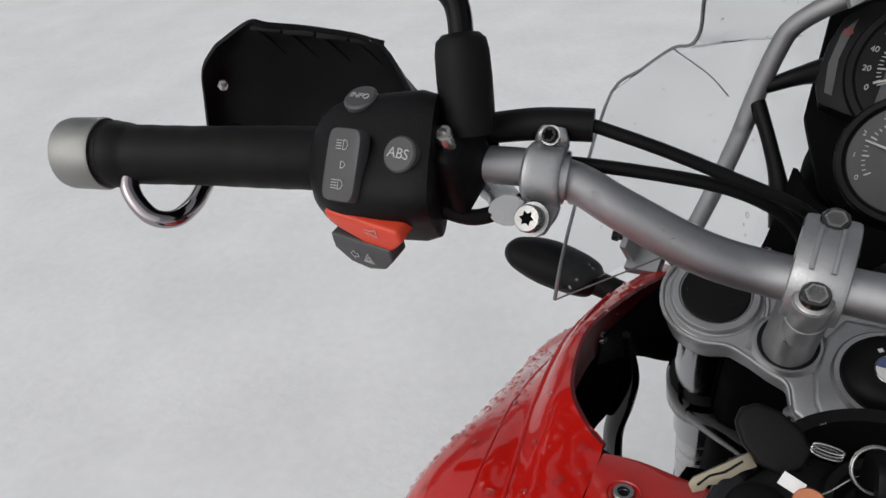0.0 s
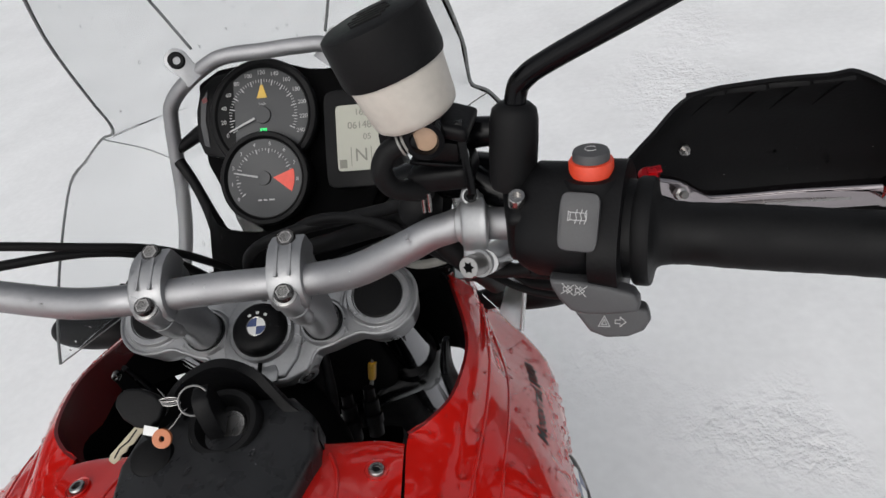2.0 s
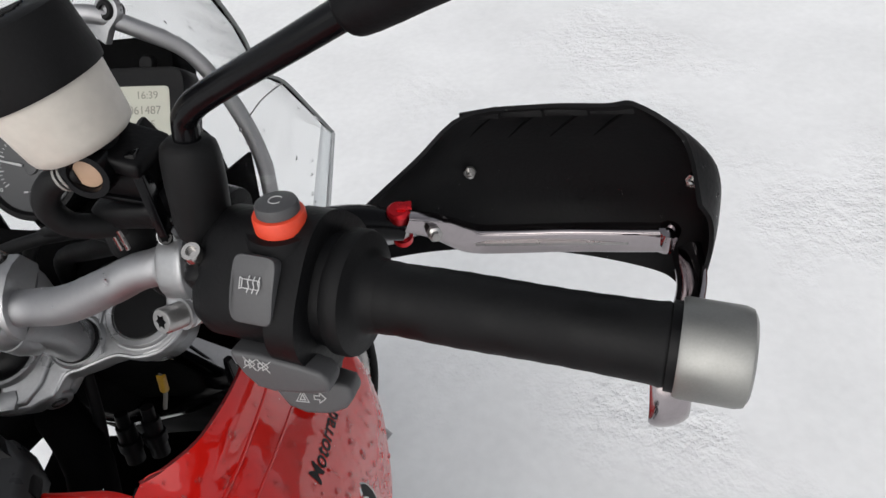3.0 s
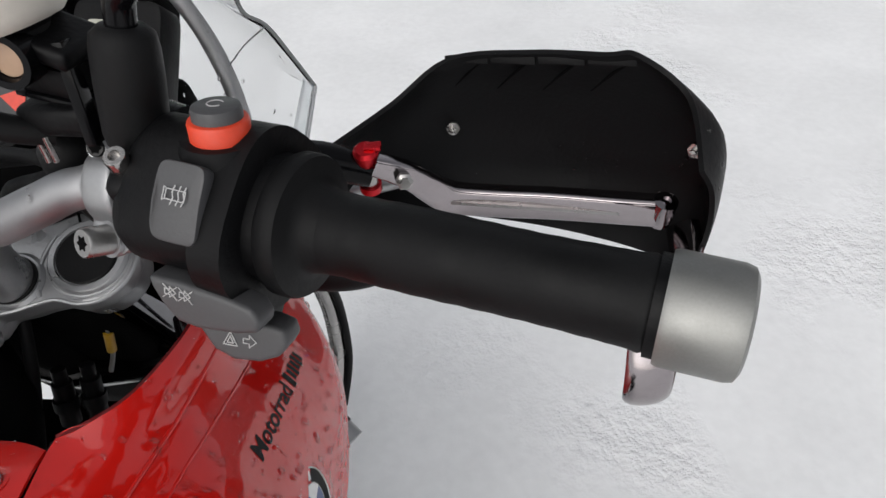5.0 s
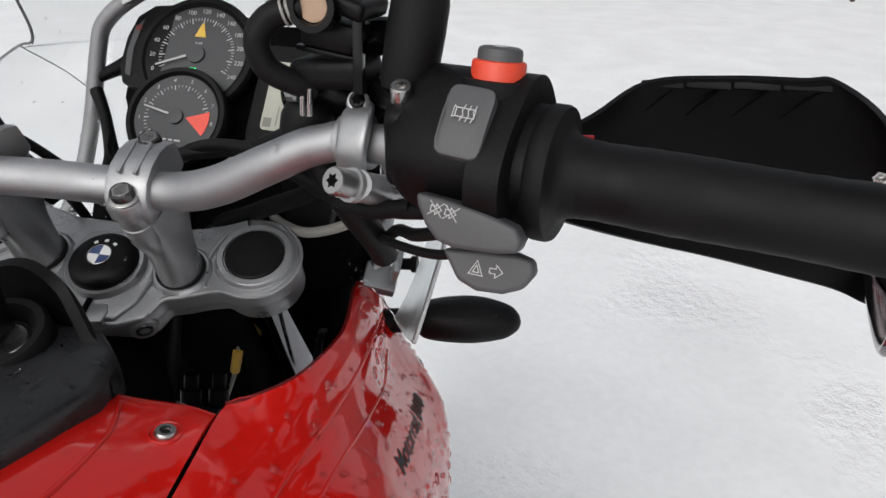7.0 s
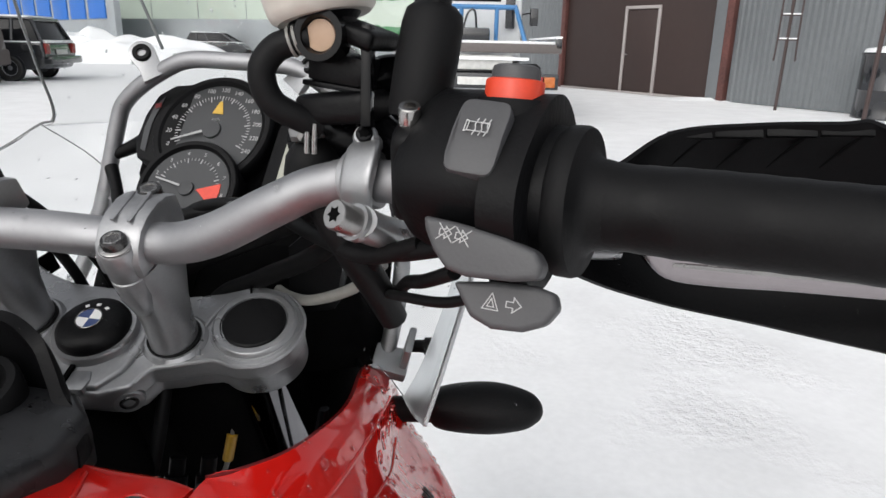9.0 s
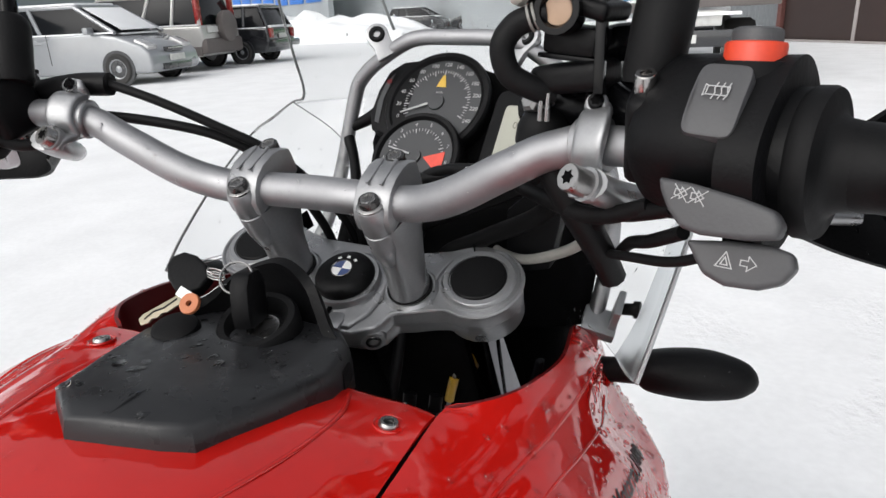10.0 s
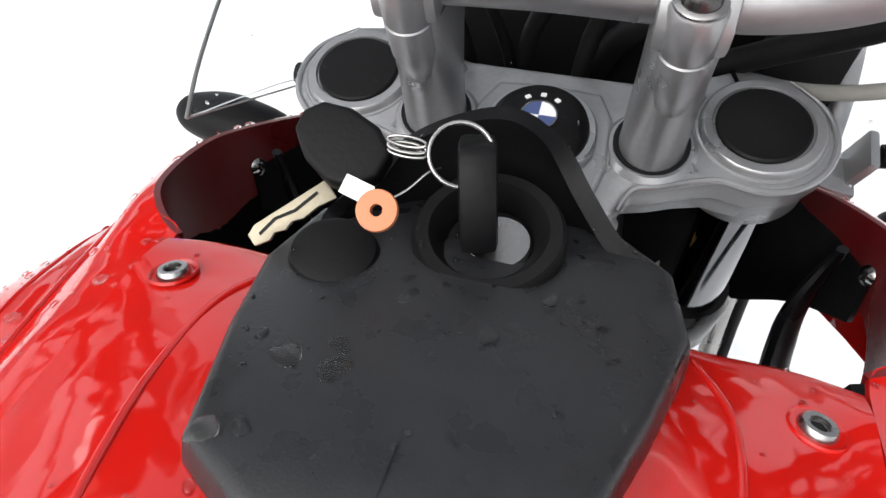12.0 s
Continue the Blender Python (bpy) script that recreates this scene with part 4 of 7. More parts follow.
def build_panels():
    for s in (-1, 1):
        panel = part("side_panel", other_side(sheet(PANEL, 5, 5, 0.003), s), RED, bike, "glossy wet red side panel of the tank", 60)
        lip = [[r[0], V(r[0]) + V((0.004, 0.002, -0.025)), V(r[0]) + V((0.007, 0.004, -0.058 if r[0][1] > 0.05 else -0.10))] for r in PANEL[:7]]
        # a red wall; its deep tone stands in for shade behind the lip
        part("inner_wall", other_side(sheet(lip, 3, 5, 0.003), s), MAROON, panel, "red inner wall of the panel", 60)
        # near-black sheets added low inside the panel in place of its deep shade
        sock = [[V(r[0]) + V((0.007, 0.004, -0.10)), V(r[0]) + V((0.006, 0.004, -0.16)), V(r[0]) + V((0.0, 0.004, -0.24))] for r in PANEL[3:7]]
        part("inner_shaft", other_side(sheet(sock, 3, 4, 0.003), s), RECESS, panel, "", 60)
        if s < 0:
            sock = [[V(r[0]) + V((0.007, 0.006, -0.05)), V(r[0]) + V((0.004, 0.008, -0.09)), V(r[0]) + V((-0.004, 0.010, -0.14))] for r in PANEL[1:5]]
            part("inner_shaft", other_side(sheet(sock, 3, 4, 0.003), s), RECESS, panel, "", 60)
        lining = [[(0.190, 0.080, 0.935), (0.192, 0.086, 0.90)], [(0.180, 0.142, 0.93), (0.178, 0.146, 0.862)], [(0.163, 0.200, 0.93), (0.156, 0.200, 0.815)], [(0.12, 0.226, 0.95), (0.116, 0.228, 0.80)], [(0.05, 0.235, 0.95), (0.05, 0.236, 0.79)]]
        part("inner_lining", other_side(sheet([[a, (V(a) + V(b)) / 2, b] for a, b in lining], 2, 5, 0.003), s), BLACK, panel, "black inner lining of the panel", 60)
        for c, r in ((2, 0.0016), (3, 0.0012)):
            part("panel_crease", other_side(tube([row[c] for row in PANEL[1:9]], r, 8, 5), s), RED, panel, "", 60)
        part("seam_strip", other_side(tube([V(row[0]) + V((-0.001, 0, -0.008)) for row in PANEL[6:]], 0.0055, 8, 4), s), BLACK, panel)
        part("lining_bolt", other_side(put(lathe([(0, -0.008), (0.006, -0.008), (0.006, 0.004), (0.0035, 0.006), (0, 0.0065)], 16), frame_at(V((0.190, 0.085, 0.935)), (-1, -0.4, 0.2))), s), STEEL, panel)
    rows = []
    for y, zc, ze, xe in ((-0.060, 0.986, 0.985, 0.1385), (-0.066, 0.989, 0.9865, 0.1385), (-0.085, 0.994, 0.9875, 0.1385), (-0.12, 1.000, 0.983, 0.1378), (-0.17, 1.005, 0.977, 0.137), (-0.22, 1.004, 0.970, 0.136), (-0.34, 0.984, 0.950, 0.1315), (-0.50, 0.93, 0.90, 0.116)):
        row = []
        for u in (-1, -0.85, -0.62, -0.45, -0.2, 0.2, 0.45, 0.62, 0.85, 1):
            dip = -0.004 * max(0, 1 - abs(abs(u) - 0.74) / 0.2) * max(0, 1 - abs(y + 0.06) / 0.05)
            bow = 0.004 * (1 - abs(abs(u) - 0.75) / 0.25) if y < -0.1 and abs(u) > 0.5 else 0
            row.append((xe * u, y - (0.006 * (abs(u) > 0.95) if y > -0.07 else 0), zc + (ze - zc) * max(0, (abs(u) - 0.35) / 0.65) ** 1.4 + dip + bow + 0.0055 * max(0, -u)))
        rows.append(row)
    cover = part("tank_cover", sheet(rows, 4, 5, 0.003), RED, bike, "glossy wet red top cover of the tank", 60)
    for s in (-1, 1):
        o = V((0.1190 * s, -0.090, 0.9904 if s > 0 else 0.9962))
        way = V((0.12 * s, 0.12, 1)).normalized()
        part("screw_dish", put(lathe([(0, -0.003), (0.0082, -0.0028), (0.0088, -0.0014), (0.0096, -0.0008), (0.0098, -0.002), (0.0, -0.005)], 36), frame_at(o, way)), RED, cover)
        screw(o + way * 0.0008, way, 0.0066, 0.004, cover, STEEL, "cover_screw")


def build_pad():
    # raised black cover round the ignition lock
    half = [(0.0, -0.1875), (0.026, -0.187), (0.053, -0.170), (0.068, -0.125), (0.076, -0.085), (0.070, -0.05), (0.05, -0.03), (0.0, -0.028)]
    outl = [(x - 0.002 + 0.004 * min(1, max(0, (-0.12 - y) / 0.06)), y) for x, y in mirrored(half)]
    outl = [(x - (0.008 * min(1, max(0, (-0.10 - y) / 0.05)) if x > 0.035 else 0), y + ((0.009 if x > 0.01 else -0.005 if x < -0.01 else 0.002) if y < -0.18 else 0)) for x, y in outl]
    outl = [(x - 0.004 if x < -0.045 and y < -0.15 else x + 0.004 if -0.04 < x < -0.01 and y < -0.18 else x, y) for x, y in outl]
    rings = []
    for grow, lift in ((0.003, 0.980), (0.002, 1.000), (0.0005, 1.0085), (-0.0012, 1.0105), (-0.0035, 1.0115), (-0.03, 1.0125)):
        rings.append([(x + math.copysign(min(abs(x), abs(grow)), x * grow) if abs(x) > 1e-6 else x, y + (grow if y > -0.09 else -grow) * (0.8 if abs(y + 0.09) > 0.04 else 0.2), lift - 0.05 * (y + 0.11) ** 2 * 4 + (0.125 * max(0, -0.10 - y) if lift > 0.99 else 0)) for x, y in outl])
    pad = part("lock_cover", skin(bmesh.new(), rings), PAD, bike, "raised grained black plastic cover on the tank")
    # upright collar in front of the lock
    rows = [[(-0.072, -0.072, 0.995), (-0.068, -0.058, 1.012), (-0.062, -0.052, 1.018)], [(-0.055, -0.04, 0.995), (-0.050, -0.034, 1.022), (-0.046, -0.030, 1.034)], [(-0.03, -0.022, 0.995), (-0.027, -0.020, 1.03), (-0.024, -0.021, 1.046)],
            [(0.0, -0.017, 0.995), (0.0, -0.017, 1.035), (0.0, -0.021, 1.0525)], [(0.03, -0.022, 0.995), (0.025, -0.020, 1.028), (0.020, -0.022, 1.042)], [(0.046, -0.030, 0.995), (0.040, -0.029, 1.016), (0.034, -0.030, 1.027)],
            [(0.058, -0.040, 0.992), (0.053, -0.040, 1.007), (0.049, -0.042, 1.0145)], [(0.071, -0.052, 0.990), (0.069, -0.051, 1.001), (0.066, -0.052, 1.007)], [(0.075, -0.068, 0.988), (0.074, -0.067, 0.998), (0.071, -0.068, 1.004)]]
    part("lock_collar", sheet(rows, 4, 5, 0.0075), BLACK, pad, "upright black collar round the lock")
    tilt = V((0, -0.32, 0.95))
    lock = part("ignition_lock", put(lathe([(0, -0.02), (0.0285, -0.02), (0.0292, 0.004), (0.027, 0.0075), (0.0225, 0.0075), (0.0175, 0.001), (0.0165, -0.003), (0, -0.003)], 48), frame_at(V((0.0, -0.057, 1.0145)), tilt)), RUBBER, bike, "black round ignition lock surround")
    part("lock_barrel", put(lathe([(0, -0.006), (0.0125, -0.006), (0.0125, 0.0), (0.0115, 0.001), (0, 0.001)], 32), frame_at(V((0.004, -0.0575, 1.0145)), tilt)), STEEL, lock, "bright steel lock barrel")
    part("breather_knob", put(lathe([(0, -0.01), (0.0168, -0.01), (0.017, 0.001), (0.0155, 0.005), (0.012, 0.007), (0, 0.0075)], 36), frame_at(V((-0.0525, -0.0815, 1.0115)), (0.05, -0.2, 1))), RUBBER, bike, "round black rubber plug on the cover")


build_panels()
build_pad()


def build_fork(s):
    def at(n, x=0.1095):
        return on_neck(x * s, 0.0215, n)
    fork = part("fork_leg", tube([at(-0.02), at(-0.16), at(-0.30), at(-0.36)], 0.0262, 28, 2), FORK, bike, "dark wet fork tube")
    part("fork_slider", tube([at(-0.36), at(-0.5), at(-0.68)], 0.0225, 24, 2), STEEL, fork)
    part("axle_lug", put(block(0.05, 0.06, 0.10, 0.012), frame_at(at(-0.71) + V((0, 0.02, 0)), NECK_N)), GLOSSY, fork)


def build_lower():
    half = [(0, 0.05), (0.07, 0.05), (0.115, 0.055), (0.136, 0.03), (0.134, 0.0), (0.112, -0.014), (0.06, -0.03), (0, -0.04)]
    part("lower_yoke", put(slab(mirrored(half), -0.235, -0.19, 0.008, 2), NECK), GLOSSY, bike, "black lower fork yoke")
    for s in (-1, 1):
        part("yoke_clamp", put(lathe([(0, -0.245), (0.032, -0.245), (0.034, -0.24), (0.034, -0.185), (0.031, -0.178), (0, -0.178)], 28), NECK @ Matrix.Translation((0.1095 * s, 0.0215, 0))), GLOSSY, bike, "black lower fork clamp")
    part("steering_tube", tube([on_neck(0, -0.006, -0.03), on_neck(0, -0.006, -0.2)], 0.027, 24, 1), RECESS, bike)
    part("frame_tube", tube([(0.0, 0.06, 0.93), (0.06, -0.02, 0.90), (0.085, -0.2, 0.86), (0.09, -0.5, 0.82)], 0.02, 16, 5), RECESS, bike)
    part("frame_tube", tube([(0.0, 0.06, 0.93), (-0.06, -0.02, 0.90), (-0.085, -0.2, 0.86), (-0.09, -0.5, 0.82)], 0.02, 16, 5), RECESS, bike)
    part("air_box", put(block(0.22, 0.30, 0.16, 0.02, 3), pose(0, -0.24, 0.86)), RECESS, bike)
    # two plain blocks added to shut out the bright snow and keep the openings dark
    part("frame_head", put(block(0.19, 0.07, 0.46, 0.02, 3), pose(0, 0.195, 0.765, 22)), RECESS, bike, "black filler block behind the fork")
    part("intake_duct", put(block(0.20, 0.16, 0.11, 0.02, 2), pose(-0.01, 0.06, 0.70)), RECESS, bike, "black filler block below the cover")
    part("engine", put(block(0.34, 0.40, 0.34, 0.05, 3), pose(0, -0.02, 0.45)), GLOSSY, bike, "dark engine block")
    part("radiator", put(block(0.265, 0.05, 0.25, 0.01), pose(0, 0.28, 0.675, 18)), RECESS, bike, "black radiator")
    for s in (-1, 1):
        part("shroud_stay", other_side(tube([(0.166, 0.075, 0.955), (0.160, 0.085, 0.905), (0.164, 0.092, 0.86), (0.172, 0.10, 0.80), (0.17, 0.12, 0.70)], [0.004, 0.008, 0.010, 0.011, 0.013], 10, 5, 0.7), s), GLOSSY, bike)
    def wheel(y, r, w, label):
        hub = part("wheel", put(join(lathe([(0, -0.03), (0.04, -0.03), (0.04, 0.03), (0, 0.03)], 24), *[put(tube([(0.035, 0, 0), (r * 0.78, 0, 0)], 0.006, 8, 1), pose(0, 0, 0, 0, 0, 30 * i)) for i in range(12)]), pose(0, y, r, 0, 90)), GLOSSY, bike, label)
        for nm, pr, mt in (("tyre", [(r * 0.80, -w * 0.4), (r * 0.9, -w * 0.5), (r * 0.985, -w * 0.3), (r, 0), (r * 0.985, w * 0.3), (r * 0.9, w * 0.5), (r * 0.80, w * 0.4), (r * 0.80, -w * 0.4)], RUBBER), ("rim", [(r * 0.75, -w * 0.35), (r * 0.82, -w * 0.38), (r * 0.82, w * 0.38), (r * 0.75, w * 0.35), (r * 0.75, -w * 0.35)], GLOSSY)):
            part(nm, put(skin(bmesh.new(), [[(q * math.cos(a), q * math.sin(a), h) for a in (2 * math.pi * j / 48 for j in range(48))] for q, h in pr], False), pose(0, y, r, 0, 90)), mt, hub)
    wheel(0.45, 0.335, 0.09, "spoked front wheel with a black tyre")
    wheel(-1.12, 0.325, 0.14, "spoked rear wheel with a black tyre")
    part("swing_arm", join(*[tube([(x, -0.35, 0.42), (x, -0.75, 0.37), (x, -1.12, 0.33)], 0.025, 12, 3) for x in (-0.11, 0.11)]), GLOSSY, bike)
    seat = [[(-0.05, -0.46, 0.93), (0, -0.455, 0.94), (0.05, -0.46, 0.93)], [(-0.12, -0.60, 0.86), (0, -0.60, 0.895), (0.12, -0.60, 0.86)], [(-0.15, -0.85, 0.86), (0, -0.85, 0.90), (0.15, -0.85, 0.86)], [(-0.13, -1.15, 0.92), (0, -1.15, 0.95), (0.13, -1.15, 0.92)]]
    part("seat", sheet(seat, 4, 4, 0.09), RUBBER, bike, "black padded seat")
    part("rear_frame", join(*[tube([(x, -0.40, 0.78), (x, -0.8, 0.80), (x, -1.2, 0.88)], 0.016, 12, 3) for x in (-0.1, 0.1)]), BLACK, bike)
    for s in (-1, 1):
        part("stand_leg", other_side(tube([(0.10, -0.42, 0.34), (0.16, -0.46, 0.15), (0.19, -0.48, 0.006)], 0.014, 12, 3), s), BLACK, bike)


for s in (-1, 1):
    build_fork(s)
build_lower()


# --- instruments ---
DIAL_UP = V((0, 0.616, 0.788))
DIAL_OUT = V((-0.07, -0.788, 0.616)).normalized()


def dial_frame(o, lift=0.0):
    m = frame_at(V(o), DIAL_OUT, (1, -0.08, 0))
    return m @ pose(0, 0, lift)


def round_gauge(o, r, name, label):
    m = dial_frame(o)
    g = part(name, put(lathe([(0, -0.04), (r * 0.92, -0.04), (r * 1.04, -0.004), (r * 1.04, 0.001), (r * 1.01, 0.0035), (r * 0.93, 0.0035), (r * 0.88, 0.0), (0, 0.0)], 56), m), BLACK, bike, label)
    part("dial_face", put(lathe([(0, 0.0002), (r * 0.86, 0.0002), (r * 0.86, 0.0008), (0, 0.0008)], 56), m), DIAL, g)
    part("hub", put(lathe([(0, 0.001), (r * 0.16, 0.001), (r * 0.15, 0.003), (0, 0.0034)], 28), m), DIAL, g)
    return g, m


def ticks(m, r, a0, a1, n, long_every, parent):
    for i in range(n):
        a = radians(a0 + (a1 - a0) * i / (n - 1))
        big = i % long_every == 0
        length, wide = (r * 0.10, 0.0011) if big else (r * 0.055, 0.0006)
        q = r * 0.66 - length / 2
        part("tick", put(block(length, wide, 0.0004, 0), m @ pose(q * math.cos(a), q * math.sin(a), 0.0011, 0, 0, math.degrees(a))), PRINT, parent)


def build_gauges():
    g, m = round_gauge((-0.0098, 0.2655, 1.1235), 0.0585, "speedometer", "round speedometer with white figures")
    ticks(m, 0.0585, 205, -25, 49, 4, g)
    for i in range(13):
        a = radians(205 - 230 * i / 12)
        words(str(20 * i), 0.0062, m @ pose(0.0455 * math.cos(a), 0.0455 * math.sin(a), 0.0010), PRINT, g, "figure")
    words("km/h", 0.004, m @ pose(0, 0.012, 0.001), PRINT, g, "unit")
    part("needle", put(slab([(0.009, -0.0012), (0.041, -0.0007), (0.041, 0.0007), (0.009, 0.0012)], 0, 0.001), m @ pose(0, 0, 0.0035, 0, 0, 203)), PRINT, g)
    part("warning_lamp", put(slab([(-0.0058, -0.0062), (0.0058, -0.0062), (0.0012, 0.0078), (-0.0012, 0.0078)], 0, 0.0006), m @ pose(0, 0.0245, 0.001)), AMBER, g, "lit amber triangle lamp")
    part("neutral_lamp", put(block(0.007, 0.006, 0.0008, 0), m @ pose(0, -0.0172, 0.0012)), NEUTRAL, g, "lit green neutral lamp")
    words("N", 0.0062, m @ pose(0, -0.0172, 0.0018), DIAL, g, "figure")
    wing = [(-0.036, 0.05), (-0.056, 0.047), (-0.071, 0.034), (-0.077, 0.01), (-0.077, -0.02), (-0.07, -0.037), (-0.05, -0.042), (-0.03, -0.045), (-0.03, 0.05)]
    w = part("lamp_pod", put(slab(wing, -0.035, 0.001, 0.003), m), BLACK, g, "black warning lamp strip")
    part("lamp_strip", put(slab([(-0.062, 0.032), (-0.07, 0.02), (-0.072, -0.005), (-0.068, -0.028), (-0.062, -0.03), (-0.066, 0.0)], 0.001, 0.0018), m), DIAL, w)
    part("red_lamp", put(block(0.006, 0.005, 0.0006, 0), m @ pose(-0.0655, 0.021, 0.0022, 0, 0, 20)), MAROON, w)
    t, m = round_gauge((-0.0110, 0.2135, 1.0765), 0.0478, "rev_counter", "round rev counter with a red sector")
    ticks(m, 0.0478, 215, -5, 33, 4, t)
    for i in range(9):
        a = radians(215 - 220 * i / 8)
        words(str(i), 0.0055, m @ pose(0.0365 * math.cos(a), 0.0365 * math.sin(a), 0.001), PRINT, t, "figure")
    fan = [(0.010, 0.0)] + [(0.0335 * math.cos(radians(a)), 0.0335 * math.sin(radians(a))) for a in range(-28, 15, 6)]
    part("red_sector", put(slab(fan, 0, 0.0005), m @ pose(0, 0, 0.001)), TACHO, t)
    part("needle", put(slab([(0.006, -0.0011), (0.033, -0.0006), (0.033, 0.0006), (0.006, 0.0011)], 0, 0.001), m @ pose(0, 0, 0.0035, 0, 0, 168)), PRINT, t)
    for x, y, wd in ((-0.006, -0.023, 0.004), (0.0, -0.023, 0.004), (0.007, -0.023, 0.006)):
        part("unit_bar", put(block(wd, 0.0016, 0.0004, 0), m @ pose(x, y, 0.001)), PRINT, t)
    # display
    o = V((0.0952, 0.2415, 1.0950))
    m = dial_frame(o)
    d = part("display_unit", put(slab(rounded(0.040, 0.052, 9, 40), -0.03, 0.006, 0.003), m), BLACK, bike, "black trip computer with a pale display")
    part("display_glass", put(slab(rounded(0.0262, 0.0345, 16, 40), 0.0062, 0.0068), m), LCD, d)
    for txt, x, y, size in (("16:39", 0.005, 0.026, 0.0095), ("061487", 0.002, 0.0125, 0.0105), ("05", 0.007, 0.0, 0.009), ("N", 0.0, -0.019, 0.019)):
        words(txt, size, m @ pose(x, y, 0.0069), INK, d, "digits", 0.0001)
    for x in (-0.02, 0.0195):
        part("bar_field", put(block(0.008, 0.009, 0.0003, 0), m @ pose(x, -0.027, 0.0071)), INK, d)
        part("bar_line", put(block(0.0007, 0.02, 0.0003, 0), m @ pose(x * 0.55, -0.02, 0.0071)), INK, d)
    part("top_knob", put(lathe([(0, -0.01), (0.008, -0.01), (0.0085, 0.0), (0.006, 0.004), (0, 0.0045)], 20), dial_frame(o + DIAL_UP * 0.058, -0.012)), BLACK, d)
    # joined dark carrier behind
    back = [(-0.085, 0.045), (-0.06, 0.06), (0.0, 0.066), (0.045, 0.052), (0.065, 0.05), (0.10, 0.052), (0.128, 0.04), (0.130, -0.02), (0.122, -0.08), (0.10, -0.125), (0.0, -0.135), (-0.05, -0.10), (-0.078, -0.045)]
    part("instrument_carrier", put(slab(back, -0.075, -0.022, 0.006), dial_frame((-0.0105, 0.264, 1.1255))), RECESS, bike, "black instrument carrier")
    part("carrier_arm", tube([(-0.124, 0.281, 1.088), (-0.10, 0.285, 1.10), (-0.07, 0.28, 1.115)], [0.006, 0.008, 0.012], 10, 4), BLACK, bike)
    part("carrier_arm", tube([(-0.127, 0.276, 1.075), (-0.112, 0.26, 1.055), (-0.095, 0.235, 1.03), (-0.08, 0.21, 1.0)], [0.007, 0.006, 0.007, 0.012], 10, 4), BLACK, bike)


build_gauges()


def build_front():
    # silver tube hoop round the instruments
    left = [(-0.030, 0.277, 1.1885), (-0.0535, 0.279, 1.1820), (-0.090, 0.284, 1.1610), (-0.1135, 0.286, 1.1400), (-0.1215, 0.285, 1.1200), (-0.129, 0.280, 1.083), (-0.1355, 0.271, 1.04), (-0.146, 0.255, 0.988), (-0.158, 0.23, 0.945), (-0.169, 0.217, 0.928)]
    right = [(0.007, 0.274, 1.1895), (0.045, 0.275, 1.1895), (0.074, 0.277, 1.1860), (0.110, 0.283, 1.1640), (0.131, 0.288, 1.148), (0.146, 0.288, 1.128), (0.166, 0.284, 1.085), (0.182, 0.270, 1.035), (0.1865, 0.247, 0.985), (0.184, 0.2265, 0.946), (0.182, 0.220, 0.931)]
    hoop = part("instrument_hoop", tube(left[::-1] + right, 0.0082, 16, 5), SILVER, bike, "silver tube hoop round the instruments")
    for s in (-1, 1):
        tab = slab([(-0.015, -0.027), (0.012, -0.027), (0.0100, -0.014), (0.0118, -0.004)] + [(0.0125 * math.cos(radians(a)), 0.0125 * math.sin(radians(a))) for a in range(0, 181, 20)] + [(-0.0118, -0.004), (-0.0105, -0.014)], -0.004, 0.004, 0.0012)
        m = frame_at(V((0.085, 0.278, 1.1895)), (-0.30, -0.85, 0.42), (1, 0, 0)) @ pose(0, 0, 0, 0, 0, -38)
        part("screen_tab", other_side(put(tab, m), s), CAST, hoop)
        part("rubber_grommet", other_side(put(lathe([(0, -0.011), (0.0078, -0.011), (0.0088, -0.004), (0.0088, 0.005), (0.0072, 0.0068), (0.0042, 0.0068), (0.0040, 0.003), (0, 0.003)], 28), m), s), RUBBER, hoop)
        foot = part("hoop_foot", other_side(put(block(0.034, 0.03, 0.012, 0.002), frame_at(V((0.188, 0.212, 0.9275)), (0.25, -0.45, 0.9))), s), CAST, bike, "silver hoop foot on the panel")
        part("hoop_ear", other_side(put(block(0.007, 0.03, 0.036, 0.002), frame_at(V((0.2035, 0.213, 0.941)), (0.25, -0.45, 0.9))), s), CAST, foot)
        part("ear_bolt", other_side(put(lathe([(0, 0), (0.006, 0), (0.006, 0.012), (0.0085, 0.012), (0.0085, 0.018), (0, 0.018)], 12), frame_at(V((0.2065, 0.220, 0.943)), (1, 0, 0.1))), s), BLACK, foot)
    # clear wind screen
    right = [(0.2405, 0.086, 0.945), (0.248, 0.115, 0.976), (0.2605, 0.170, 1.036), (0.2697, 0.217, 1.089), (0.251, 0.226, 1.112), (0.2326, 0.233, 1.134), (0.217, 0.232, 1.144), (0.2145, 0.224, 1.165), (0.213, 0.208, 1.20), (0.196, 0.175, 1.272), (0.16, 0.14, 1.35)]
    left = [(-0.2276, 0.074, 0.969), (-0.235, 0.110, 0.995), (-0.243, 0.175, 1.035), (-0.2486, 0.2524, 1.0756), (-0.228, 0.268, 1.094), (-0.2059, 0.281, 1.112), (-0.191, 0.280, 1.117), (-0.183, 0.272, 1.134), (-0.181, 0.255, 1.172), (-0.168, 0.215, 1.25), (-0.14, 0.175, 1.33)]
    full = []
    for o, l in zip(right, left):
        i = V(o) * 0.68 + V((0, 0.125, 0.325 * o[2]))
        j = V(l) * 0.68 + V((0, 0.125, 0.325 * l[2]))
